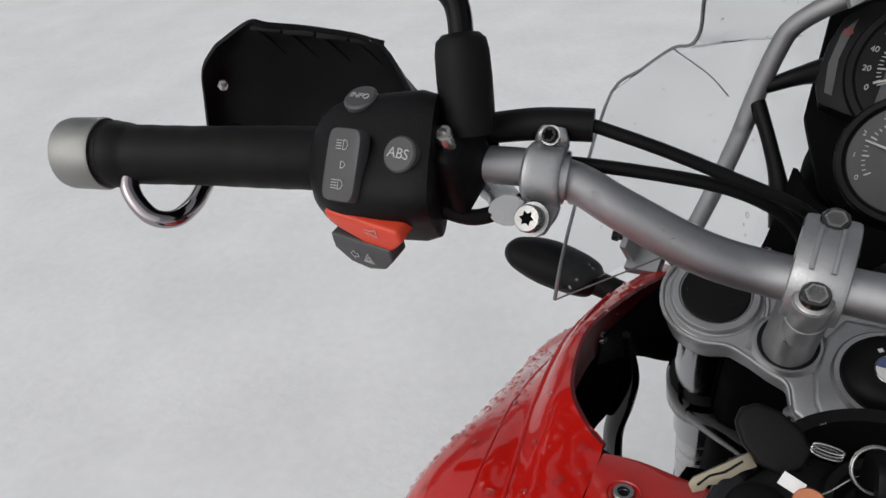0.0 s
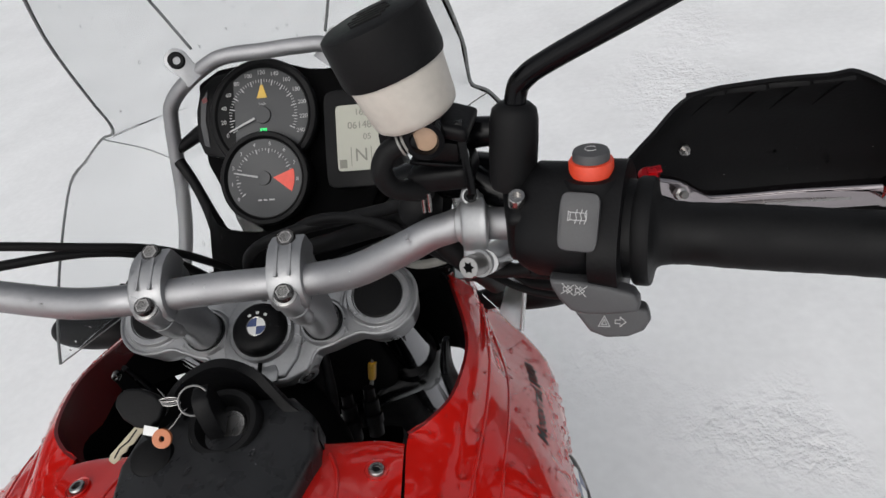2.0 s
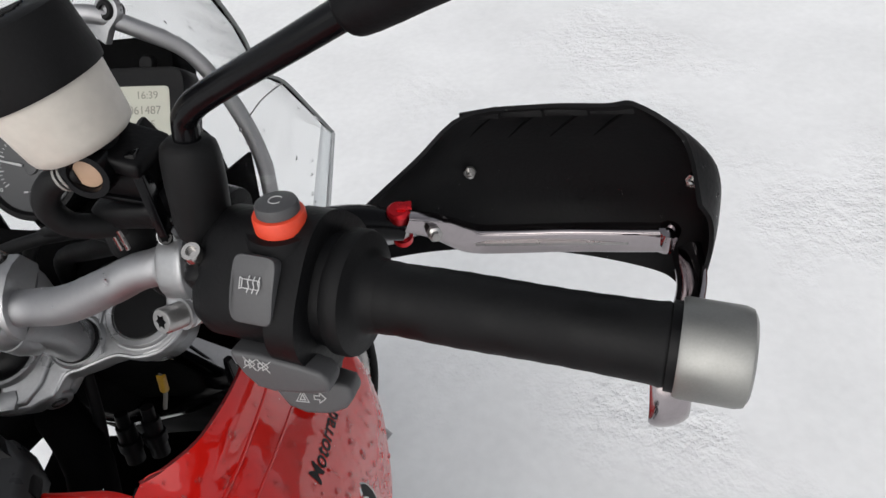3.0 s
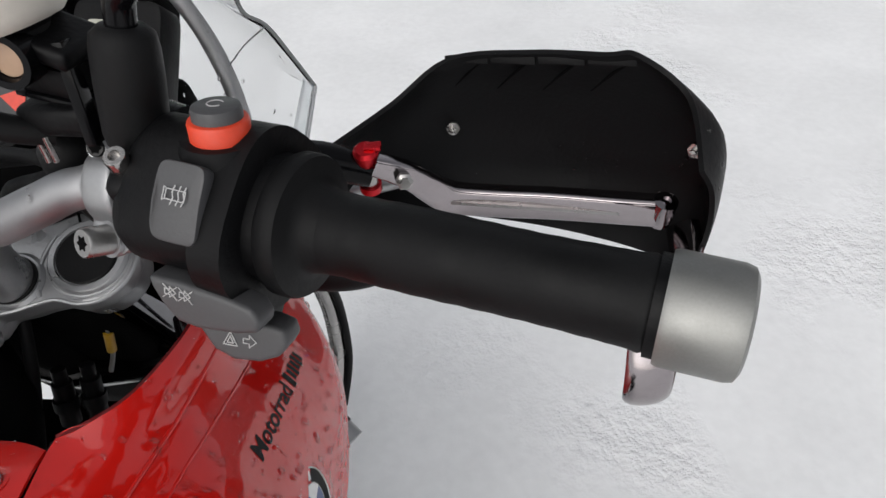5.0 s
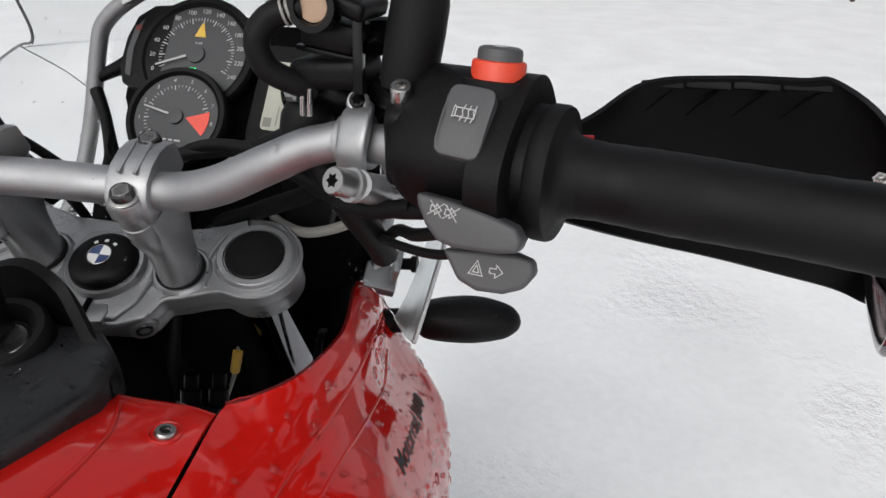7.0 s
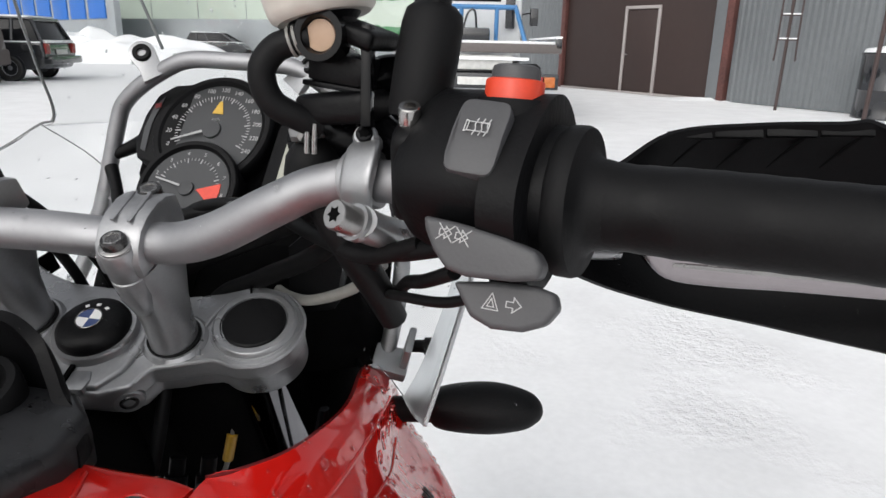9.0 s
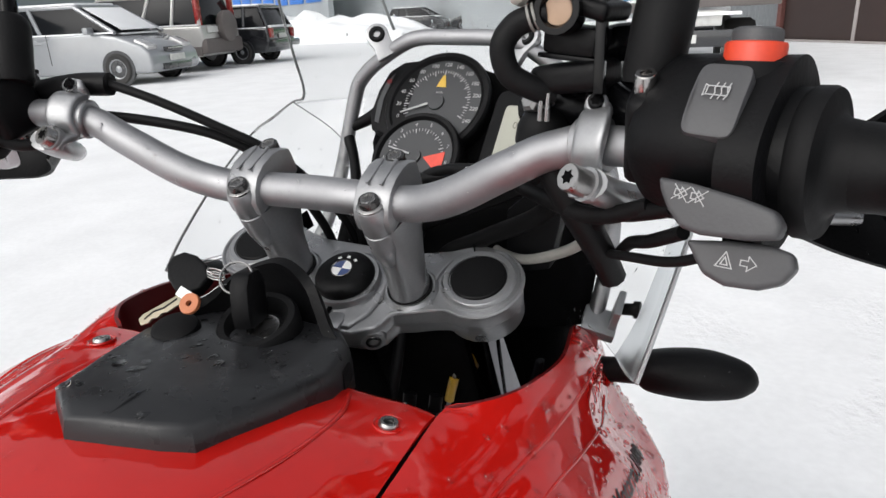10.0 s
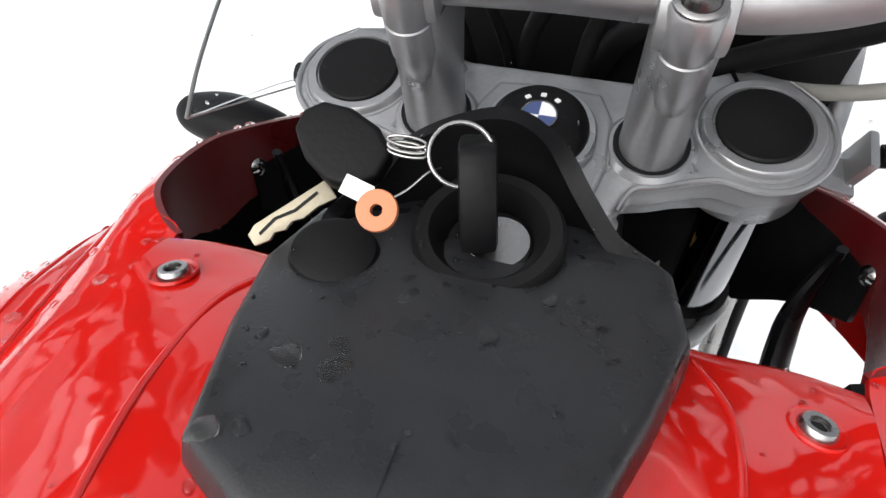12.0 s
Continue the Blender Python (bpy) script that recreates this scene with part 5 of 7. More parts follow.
        full.append([l, j, (i + j) / 2 + V((0, 0.04, 0.004)), i, o])
    bm = skin(bmesh.new(), [glide(r, 5) for r in full], False, False)
    bmesh.ops.recalc_face_normals(bm, faces=bm.faces)
    bmesh.ops.solidify(bm, geom=bm.faces[:], thickness=0.003)
    screen = part("wind_screen", bm, SCREEN, bike, "clear wind screen with raindrops")
    for line, i in ((left, 1), (right, 3)):
        part("screen_edge", tube(line if i == 1 else line[3:], 0.0015, 8, 4), EDGE, screen)
        if i == 1:
            part("screen_edge", tube([full[0][i], line[0]], 0.0007, 8, 2), EDGE, screen)
        part("screen_crease", tube([line[5], V(line[5]) + V((-0.03 if i == 3 else 0.03, 0.022, -0.028)), V(line[5]) + V((-0.05 if i == 3 else 0.05, 0.034, -0.052))], 0.0007, 6, 4), EDGE, screen)
    part("screen_rim", tube(right[:4], 0.0034, 12, 4, 0.5, (1, 0.4, 0)), FROST, screen, "thick pale edge of the screen")
    part("screen_haze", sheet([[V(p), V(p) + V((-0.009, 0.006, 0.002)), V(p) + V((-0.020 + 0.003 * k, 0.014, 0.004 + 0.010 * (k == 0)))] for k, p in enumerate(right[:4])], 3, 4, 0.0015), RIM, screen, "wet hazy strip of the screen")
    for s in (-1, 1):
        part("upper_screen_edge", other_side(tube([(0.072, 0.292, 1.195), (0.088, 0.286, 1.24), (0.105, 0.27, 1.30), (0.115, 0.25, 1.36)], 0.0016, 8, 4), s), EDGE, screen)
    screen.visible_shadow = False
    # indicators
    for s in (-1, 1):
        stem = part("indicator_stem", other_side(tube([(0.19, 0.20, 0.885), (0.235, 0.20, 0.892)], [0.012, 0.013], 14, 2), s), RUBBER, bike)
        body = tube([(0.228, 0.20, 0.8915), (0.236, 0.20, 0.893), (0.26, 0.2, 0.897), (0.29, 0.2, 0.901), (0.318, 0.2, 0.903), (0.330, 0.2, 0.903), (0.3335, 0.2, 0.903)], [0.010, 0.020, 0.025, 0.0255, 0.019, 0.010, 0.002], 24, 5, 0.9)
        part("indicator", other_side(body, s), BLACK, stem, "black bullet-shaped indicator")
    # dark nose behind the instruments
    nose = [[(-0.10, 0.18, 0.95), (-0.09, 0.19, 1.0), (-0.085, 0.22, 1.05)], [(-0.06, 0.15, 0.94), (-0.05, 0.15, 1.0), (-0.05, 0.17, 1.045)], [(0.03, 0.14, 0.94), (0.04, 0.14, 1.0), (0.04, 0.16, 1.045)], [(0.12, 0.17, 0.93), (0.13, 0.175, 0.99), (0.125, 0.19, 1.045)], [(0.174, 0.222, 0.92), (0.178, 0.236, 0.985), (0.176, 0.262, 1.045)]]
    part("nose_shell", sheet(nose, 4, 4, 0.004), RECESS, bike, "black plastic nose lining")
    plate = [(0.1305, 0.147), (0.136, 0.149), (0.147, 0.125), (0.157, 0.09), (0.160, 0.05), (0.152, 0.005), (0.112, -0.005), (0.112, 0.055), (0.1305, 0.072)]
    part("instrument_bracket", put(slab(plate, -0.012, 0.012, 0.004, 2), pose(0, 0.155, 1.0, 90)), BLACK, bike, "black bracket beside the display")
    part("headlight_box", put(block(0.20, 0.10, 0.20, 0.03, 3), pose(0.02, 0.305, 0.94, 12)), RECESS, bike, "black headlight housing")


build_front()


# --- brake reservoir, hoses and cables ---
def build_reservoir():
    axis = V((-0.28, 0.08, 0.95)).normalized()
    low = V((0.186, 0.004, 1.229))
    m = frame_at(low, axis)
    tank = part("brake_reservoir", put(lathe([(0, 0), (0.0245, 0.0), (0.0275, 0.0025), (0.0285, 0.006), (0.0314, 0.032), (0.0314, 0.036), (0, 0.036)], 44), m), MILK, bike, "milky brake fluid reservoir")
    bm = lathe([(0, 0.034), (0.0332, 0.034), (0.0342, 0.038), (0.0342, 0.062), (0.0335, 0.066), (0.030, 0.068), (0.0, 0.068)], 64)
    cap = part("reservoir_cap", put(bm, m), RUBBER, tank, "black ribbed screw cap")
    for i in range(5):
        part("cap_mark", put(block(0.028 - 0.004 * abs(i - 2), 0.0022, 0.0014, 0.0005), m @ pose(0, -0.014 + 0.007 * i, 0.0684)), RUBBER, cap)
    part("reservoir_neck", put(lathe([(0, -0.010), (0.015, -0.010), (0.016, -0.003), (0.0205, 0.001), (0, 0.001)], 28), m), BLACK, tank)
    port = V((0.1900, -0.0100, 1.2205))
    part("fluid_port", put(lathe([(0, 0), (0.0075, 0), (0.0082, 0.002), (0.0078, 0.004), (0, 0.005)], 24), frame_at(port, (-0.1, -1, 0.1))), PORT, tank, "tan plug in the reservoir outlet")
    part("port_ring", put(lathe([(0.0084, -0.008), (0.0125, -0.008), (0.0132, -0.002), (0.0128, 0.0072), (0.0094, 0.0072), (0.0084, 0.005), (0.0084, -0.008)], 28), frame_at(port, (-0.1, -1, 0.1))), GLOSSY, tank)
    part("reservoir_tray", put(block(0.042, 0.034, 0.010, 0.004, 3), pose(0.2000, 0.006, 1.2240, 0, 14, -14)), BLACK, tank)
    part("reservoir_bracket", put(block(0.0055, 0.010, 0.050, 0.0012), pose(0.2130, -0.0085, 1.2020, -10, -4, 0)), GLOSSY, bike, "flat black bracket strip under the reservoir")
    part("brake_cylinder", tube([(0.190, 0.020, 1.176), (0.205, 0.022, 1.193), (0.215, 0.022, 1.202), (0.235, 0.018, 1.204)], [0.009, 0.011, 0.011, 0.010], 18, 5), GLOSSY, bike, "black front brake master cylinder")
    part("cylinder_body", tube([(0.158, 0.044, 1.157), (0.185, 0.036, 1.163), (0.215, 0.026, 1.167), (0.246, 0.014, 1.166)], [0.012, 0.016, 0.017, 0.016], 18, 5), GLOSSY, bike)
    part("cylinder_top", put(block(0.033, 0.026, 0.016, 0.004, 2), pose(0.1962, 0.010, 1.2045, 0, 4, -14)), BLACK, bike)
    part("cylinder_rim", put(block(0.037, 0.028, 0.003, 0.001, 2), pose(0.1962, 0.010, 1.1955, 0, 4, -14)), GLOSSY, bike)
    part("lever_bracket", put(block(0.044, 0.034, 0.017, 0.006, 3), pose(0.1965, 0.008, 1.1845, 0, -8, -14)), BLACK, bike, "black lever bracket")
    part("bracket_stay", tube([(0.208, 0.016, 1.178), (0.222, 0.010, 1.168), (0.245, 0.0, 1.160)], [0.010, 0.012, 0.012], 14, 4), GLOSSY, bike)
    part("hose_boot", put(lathe([(0, -0.014), (0.015, -0.014), (0.0165, -0.004), (0.0145, 0.006), (0.009, 0.012), (0, 0.014)], 28), frame_at(V((0.1755, 0.022, 1.1520)), (0.35, -0.2, 0.9))), RUBBER, bike, "black rubber boot of the brake hose")
    for x in (0.1795, 0.1835):
        part("bleed_screw", tube([(x, -0.004, 1.160), (x + 0.001, -0.006, 1.1765)], 0.0016, 10, 2), STEEL, bike)
    part("banjo_bolt", put(lathe([(0, -0.012), (0.0075, -0.012), (0.0075, 0.004), (0.005, 0.006), (0, 0.006)], 6), frame_at(V((0.170, 0.016, 1.168)), (-0.5, -0.8, 0.3))), BOLT, bike)
    hose = [(0.1830, -0.008, 1.2190), (0.1745, -0.009, 1.2172), (0.1640, -0.010, 1.2122), (0.1580, -0.012, 1.2008), (0.1625, -0.010, 1.1862), (0.1755, -0.004, 1.1782), (0.1850, 0.002, 1.1745)]
    h = part("reservoir_hose", tube(hose, 0.0072, 14, 6), RUBBER, bike, "black curved reservoir hose")
    for x, z in ((0.1735, 1.2168), (0.1765, 1.2178)):
        part("hose_clip", put(lathe([(0.0074, -0.0007), (0.0079, -0.0007), (0.0079, 0.0007), (0.0074, 0.0007)], 20), frame_at(V((x, -0.0092, z)), (1, 0.1, 0.35))), GREYHOSE, h)


build_reservoir()


def cable(pts, r, material=RUBBER, name="cable", label="", k=6):
    return part(name, tube(pts, r, 10, k), material, bike, label)


cable([(-0.245, -0.004, 1.158), (-0.215, 0.004, 1.163), (-0.185, 0.012, 1.164)], [0.009, 0.0095, 0.0095], BLACK, "cable_adjuster")
cable([(-0.186, 0.012, 1.164), (-0.15, 0.022, 1.152), (-0.11, 0.04, 1.132), (-0.07, 0.066, 1.105), (-0.045, 0.095, 1.065), (-0.03, 0.12, 1.02), (-0.02, 0.13, 0.95)], 0.0038, RUBBER, "clutch_cable", "black clutch cable")
cable([(-0.24, 0.0, 1.135), (-0.20, 0.01, 1.138), (-0.15, 0.028, 1.132), (-0.11, 0.048, 1.120), (-0.08, 0.07, 1.096), (-0.06, 0.095, 1.055), (-0.05, 0.12, 1.0), (-0.05, 0.13, 0.93)], 0.0042, RUBBER, "wiring_sleeve", "black wiring sleeve")
cable([(-0.255, -0.05, 1.128), (-0.235, -0.04, 1.120), (-0.218, -0.02, 1.122), (-0.20, 0.004, 1.13)], 0.005, RUBBER, "wiring_sleeve")
cable([(0.25, -0.035, 1.125), (0.215, -0.01, 1.108), (0.17, 0.03, 1.105), (0.12, 0.075, 1.105), (0.06, 0.098, 1.092), (0.02, 0.11, 1.05), (0.01, 0.125, 0.98)], 0.0052, RUBBER, "wiring_sleeve")
cable([(0.175, 0.03, 1.15), (0.14, 0.065, 1.12), (0.095, 0.09, 1.098), (0.045, 0.098, 1.085), (0.0, 0.102, 1.065), (-0.02, 0.12, 1.02), (-0.01, 0.13, 0.94)], 0.0055, RUBBER, "brake_hose", "black brake hose")
cable([(0.070, 0.190, 1.030), (0.0886, 0.172, 1.010), (0.120, 0.134, 1.016), (0.151, 0.0985, 1.0315), (0.186, 0.080, 1.0525), (0.207, 0.073, 1.075)], 0.0042, GREYHOSE, "brake_hose", "grey braided hose")
cable([(0.178, 0.012, 1.140), (0.190, 0.008, 1.122), (0.203, 0.012, 1.100), (0.214, 0.024, 1.076), (0.2225, 0.039, 1.051)], [0.010, 0.0105, 0.0105, 0.0098, 0.0092], RUBBER, "hose_boot", "thick black hose below the switches")
cable([(0.262, -0.045, 1.128), (0.240, -0.026, 1.117), (0.222, -0.004, 1.108), (0.214, 0.014, 1.094), (0.219, 0.030, 1.070)], 0.0048, RUBBER, "throttle_cable")
cable([(0.268, -0.045, 1.116), (0.250, -0.022, 1.101), (0.236, 0.008, 1.088), (0.2255, 0.034, 1.070)], 0.0040, RUBBER, "throttle_cable")
cable([(0.29, -0.05, 1.112), (0.265, -0.03, 1.094), (0.235, 0.0, 1.082), (0.20, 0.06, 1.06)], 0.003, RUBBER, "throttle_cable")
for x, y0 in ((0.058, 0.040), (0.080, 0.046)):
    plug = part("connector", join(tube([(x, y0, 0.855), (x, y0 + 0.012, 0.895)], 0.0085, 12, 1), tube([(x, y0 + 0.004, 0.87), (x, y0 + 0.007, 0.88)], 0.0105, 12, 1), tube([(x, y0 + 0.012, 0.895), (x, y0 + 0.016, 0.908)], 0.006, 12, 1)), BLACK, bike, "black cable connector")
cable([(0.066, 0.100, 0.850), (0.0725, 0.106, 0.872), (0.079, 0.104, 0.90), (0.082, 0.092, 0.95), (0.084, 0.084, 0.985)], 0.0022, GREYHOSE, "thin_cable")
cable([(0.0735, 0.1045, 0.876), (0.0790, 0.1035, 0.902)], 0.0046, YELLOW, "cable_sleeve", "yellow cable sleeve")
cable([(0.045, 0.01, 0.86), (0.05, 0.04, 0.92), (0.045, 0.07, 0.97)], 0.005, RUBBER, "wiring_sleeve")


cable([(0.19, 0.03, 1.145), (0.145, 0.075, 1.10), (0.08, 0.11, 1.062), (0.03, 0.135, 1.03), (0.01, 0.15, 0.97)], 0.0085, RUBBER, "brake_hose", "thick black hose below the instruments")
cable([(0.205, 0.02, 1.135), (0.16, 0.085, 1.075), (0.10, 0.12, 1.035), (0.05, 0.14, 1.0), (0.04, 0.15, 0.94)], 0.0075, RUBBER, "wiring_sleeve")


# --- keys ---
def build_keys():
    ring = new("key_ring")
    ring.matrix_world = STAND
    tagged(ring, "two motorcycle keys on a split ring with an orange tag", "keys")
    # the key in the lock
    m = frame_at(V((-0.003, -0.061, 1.015)), (-0.10, 0.12, 1.0), (0.25, -1, 0))
    blade = slab([(-0.010, 0), (0.010, 0), (0.0115, 0.012), (0.0105, 0.030), (0.006, 0.0385), (-0.006, 0.0385), (-0.0105, 0.030), (-0.0115, 0.012)], -0.0068, 0.0068, 0.003)
    for v in blade.verts:
        v.co.x *= 1.3
    part("key_in_lock", put(blade, m @ pose(0, 0, 0.002, 90)), BLACK, ring, "black key head standing in the lock")
    o = V((-0.0115, -0.0605, 1.0505))
    part("split_ring", put(join(ring_arc(None, Matrix(), 0.0112, 0.0007), put(ring_arc(None, Matrix(), 0.0112, 0.0007), pose(0, 0, 0.0016))), frame_at(o, (0.25, -0.75, 0.62))), BOLT, ring, "steel split ring")
    for i, dz in enumerate((0, 0.0022, 0.0044)):
        part("link", put(ring_arc(None, Matrix.Diagonal((1, 0.26, 1, 1)), 0.0070, 0.0006), frame_at(V((-0.032, -0.058, 1.0465 + dz)), (0.1, -0.75, 0.65)) @ pose(0, 0, 0, 22 * i - 20)), BOLT, ring)
    # the spare key, lying on the cover
    head = V((-0.0565, -0.058, 1.044))
    m = frame_at(head, (0.1, -0.62, 0.78), (0.6, 0.5, 0.5))
    shape = [(-0.011, -0.017), (0.0, -0.020), (0.012, -0.017), (0.0165, -0.006), (0.015, 0.008), (0.009, 0.019), (0.0, 0.0225), (-0.009, 0.019), (-0.015, 0.008), (-0.0165, -0.006)]
    shape = [(x * 0.84, y * 0.92) for x, y in shape]
    part("spare_key_head", put(slab(shape, -0.005, 0.005, 0.0025, 3), m @ pose(0, 0, 0, 0, 0, 10)), BLACK, ring, "black moulded key head")
    tip, root = V((-0.087, -0.081, 1.0115)), V((-0.063, -0.068, 1.030))
    d = (root - tip)
    key = slab([(0, -0.0030), (0.006, -0.0042), (0.009, -0.0026), (0.013, -0.0040), (0.017, -0.0026), (0.021, -0.0040), (0.028, -0.0032), (0.036, -0.0042), (0.036, 0.0040), (0.004, 0.0040), (0, 0.002)], -0.0012, 0.0012, 0.0004)
    k = part("key_blade", put(key, frame_at(tip, V((0.2, -0.75, 0.65)), d)), BRASS, ring, "worn brass-coloured key blade")
    part("key_cut", put(slab([(0.004, -0.0008), (0.012, 0.001), (0.02, -0.0005), (0.031, 0.0008), (0.031, 0.002), (0.02, 0.0008), (0.012, 0.0022), (0.004, 0.0004)], 0.0012, 0.0016), frame_at(tip, V((0.2, -0.75, 0.65)), d)), BLACK, k)
    m = frame_at(V((-0.0345, -0.0825, 1.0365)), (0.05, -0.75, 0.66), (1, 0, 0))
    part("orange_tag", put(skin(bmesh.new(), [[(r * math.cos(a), r * math.sin(a), h) for a in (2 * math.pi * j / 32 for j in range(32))] for r, h in ((0.0022, -0.0015), (0.0072, -0.0015), (0.0075, 0), (0.0072, 0.0015), (0.0022, 0.0015), (0.0022, -0.0015))], False), m), COPPER, ring, "round orange plastic tag")
    part("paper_flag", put(block(0.011, 0.007, 0.0005, 0), m @ pose(-0.009, 0.006, -0.001, 0, 0, -15)), WHITE, ring, "scrap of white paper")
    cu = tube([(-0.0345, -0.0805, 1.038), (-0.027, -0.074, 1.041), (-0.021, -0.068, 1.046), (-0.0175, -0.064, 1.046)], 0.0004, 6, 4)
    part("tag_wire", cu, STEEL, ring)


build_keys()


# ---- the yard behind: sheds, truck, parked cars ----
SHEET = paint("grey_steel_sheet", (0.160, 0.172, 0.180), 0.5, 0.2, 0.12, 0.05, 2)
BLUEGREY = paint("blue_grey_steel_sheet", (0.27, 0.30, 0.315), 0.5, 0.1, 0.12, 0.05, 2)
BROWN = paint("brown_gate_paint", (0.032, 0.018, 0.0155), 0.55, 0, 0.15, 0.1, 2)
FRAME = paint("pale_door_frame", (0.34, 0.31, 0.30), 0.5, 0, 0.1, 0, 3)
RUST = paint("rusty_red_steel", (0.105, 0.040, 0.034), 0.7, 0, 0.6, 0.4, 5)
POLE = paint("dark_rusty_pole", (0.055, 0.036, 0.034), 0.7, 0, 0.4, 0.3, 6)
GREEN = paint("green_cladding", (0.06, 0.22, 0.09), 0.6, 0, 0.1, 0, 1)
PALE = paint("pale_cladding", (0.55, 0.62, 0.54), 0.6, 0, 0.08, 0, 1)
BLUEWALL = paint("blue_cladding", (0.02, 0.14, 0.5), 0.5, 0, 0.1, 0, 1)
CONCRETE = paint("grey_fence_concrete", (0.30, 0.32, 0.33), 0.8, 0, 0.2, 0.2, 2)
CARSILVER = paint("silver_car_paint", (0.30, 0.312, 0.325), 0.3, 0.3, 0.06, 0, 2, 0.8)
CARGREY = paint("beige_grey_car_paint", (0.46, 0.455, 0.44), 0.35, 0.2, 0.08, 0, 2, 0.6)
CARBLACK = paint("black_car_paint", (0.012, 0.013, 0.016), 0.25, 0, 0.1, 0, 2, 0.8)
CARGLASS = paint("dark_car_glass", (0.008, 0.009, 0.0105), 0.12, 0, 0.05, 0, 2)
TYRE = paint("dirty_tyre", (0.03, 0.029, 0.028), 0.8, 0, 0.3, 0.3, 20)
TRIM = paint("grey_bumper_plastic", (0.12, 0.105, 0.10), 0.6, 0, 0.2, 0.1, 6)
REDLAMP = paint("red_tail_lamp", (0.26, 0.02, 0.018), 0.25)
ORANGELAMP = paint("orange_tail_lamp", (0.45, 0.13, 0.03), 0.25)
LAMPGLASS = paint("clear_lamp_glass", (0.5, 0.5, 0.5), 0.15, 0.4)
PLATE = paint("white_plate", (0.6, 0.6, 0.58), 0.5)
CABWHITE = paint("white_cab_paint", (0.7, 0.72, 0.73), 0.4, 0, 0.08, 0, 2)
CRANE = paint("blue_crane_paint", (0.06, 0.2, 0.42), 0.5, 0, 0.15, 0.1, 4)
FRESH = paint("loose_snow", (0.85, 0.86, 0.87), 0.8, 0, 0.05, 0.8, 6)


def thing(name, label, category, m, group=""):
    ob = new(name)
    ob.matrix_world = m
    return tagged(ob, label, category, group)


def corrugated(length, height, pitch=0.14, depth=0.018, thick=0.12):
    """A profiled steel sheet wall along x, standing on z = 0."""
    line = []
    for i in range(int(length / pitch)):
        x = i * pitch
        line += [(x, 0), (x + pitch * 0.35, 0), (x + pitch * 0.5, -depth), (x + pitch * 0.85, -depth)]
    line += [(length, 0), (length, thick), (0, thick)]
    return slab(line, 0, height)


def build_shed():
    m = Matrix(((0.67, 0.742, 0, 1.0), (-0.742, 0.67, 0, 21.0), (0, 0, 1, 0), (0, 0, 0, 1)))
    wall = part("wall_north", put(join(put(corrugated(9.0, 6.0), pose(5.62, 0, 0)), put(corrugated(7.2, 6.0), pose(-7.2, 0, 0)), put(block(16.5, 0.1, 6.0, 0), pose(1.2, 0.25, 3.0))), m), SHEET)
    tagged(wall, "grey profiled steel wall of a shed", "wall", kind="structure")
    gate = part("door_1", put(block(5.0, 0.09, 5.4, 0.01), m @ pose(2.55, 0.02, 2.72)), BROWN)
    tagged(gate, "tall dark brown steel gate with a small door", "gate", kind="structure")
    for x, z, sx, sz in ((2.32, 1.08, 0.09, 2.16), (3.42, 1.08, 0.09, 2.16), (2.87, 2.2, 1.19, 0.08)):
        part("door_frame", put(block(sx, 0.05, sz, 0.008), m @ pose(x, -0.045, z + 0.02)), FRAME, gate)
    part("small_door", put(block(1.0, 0.03, 2.1, 0.006), m @ pose(2.87, -0.035, 1.09)), BROWN, gate)
    part("door_handle", put(block(0.10, 0.05, 0.03, 0.008), m @ pose(2.45, -0.075, 1.02)), STEEL, gate)
    part("threshold", put(block(5.1, 0.12, 0.05, 0.01), m @ pose(2.55, -0.05, 0.02)), FRAME, gate)
    for x, w, mt in ((-0.05, 0.14, RUST), (5.26, 0.30, SHEET), (5.50, 0.18, RUST)):
        p = part("trim", put(block(w, 0.2, 6.0, 0.01), m @ pose(x, -0.03, 3.0)), mt)
        tagged(p, "rusty steel gate post" if mt is RUST else "grey steel gate reveal", "post", kind="structure")
    end = part("wall_east", put(block(4.5, 0.3, 6.0, 0.02), m @ pose(16.85, -0.2, 3.0)), RUST)
    tagged(end, "rust-red steel wall", "wall", kind="structure")
    rail = thing("wall_rail", "snow-covered steel rail on the shed wall", "rail", m @ pose(11.6, -0.2, 0))
    part("rail", put(block(4.4, 0.12, 0.08, 0.01), pose(0, 0, 1.55)), RUST, rail)
    part("snow_cap", put(block(4.4, 0.14, 0.05, 0.02), pose(0, 0, 1.615)), FRESH, rail)


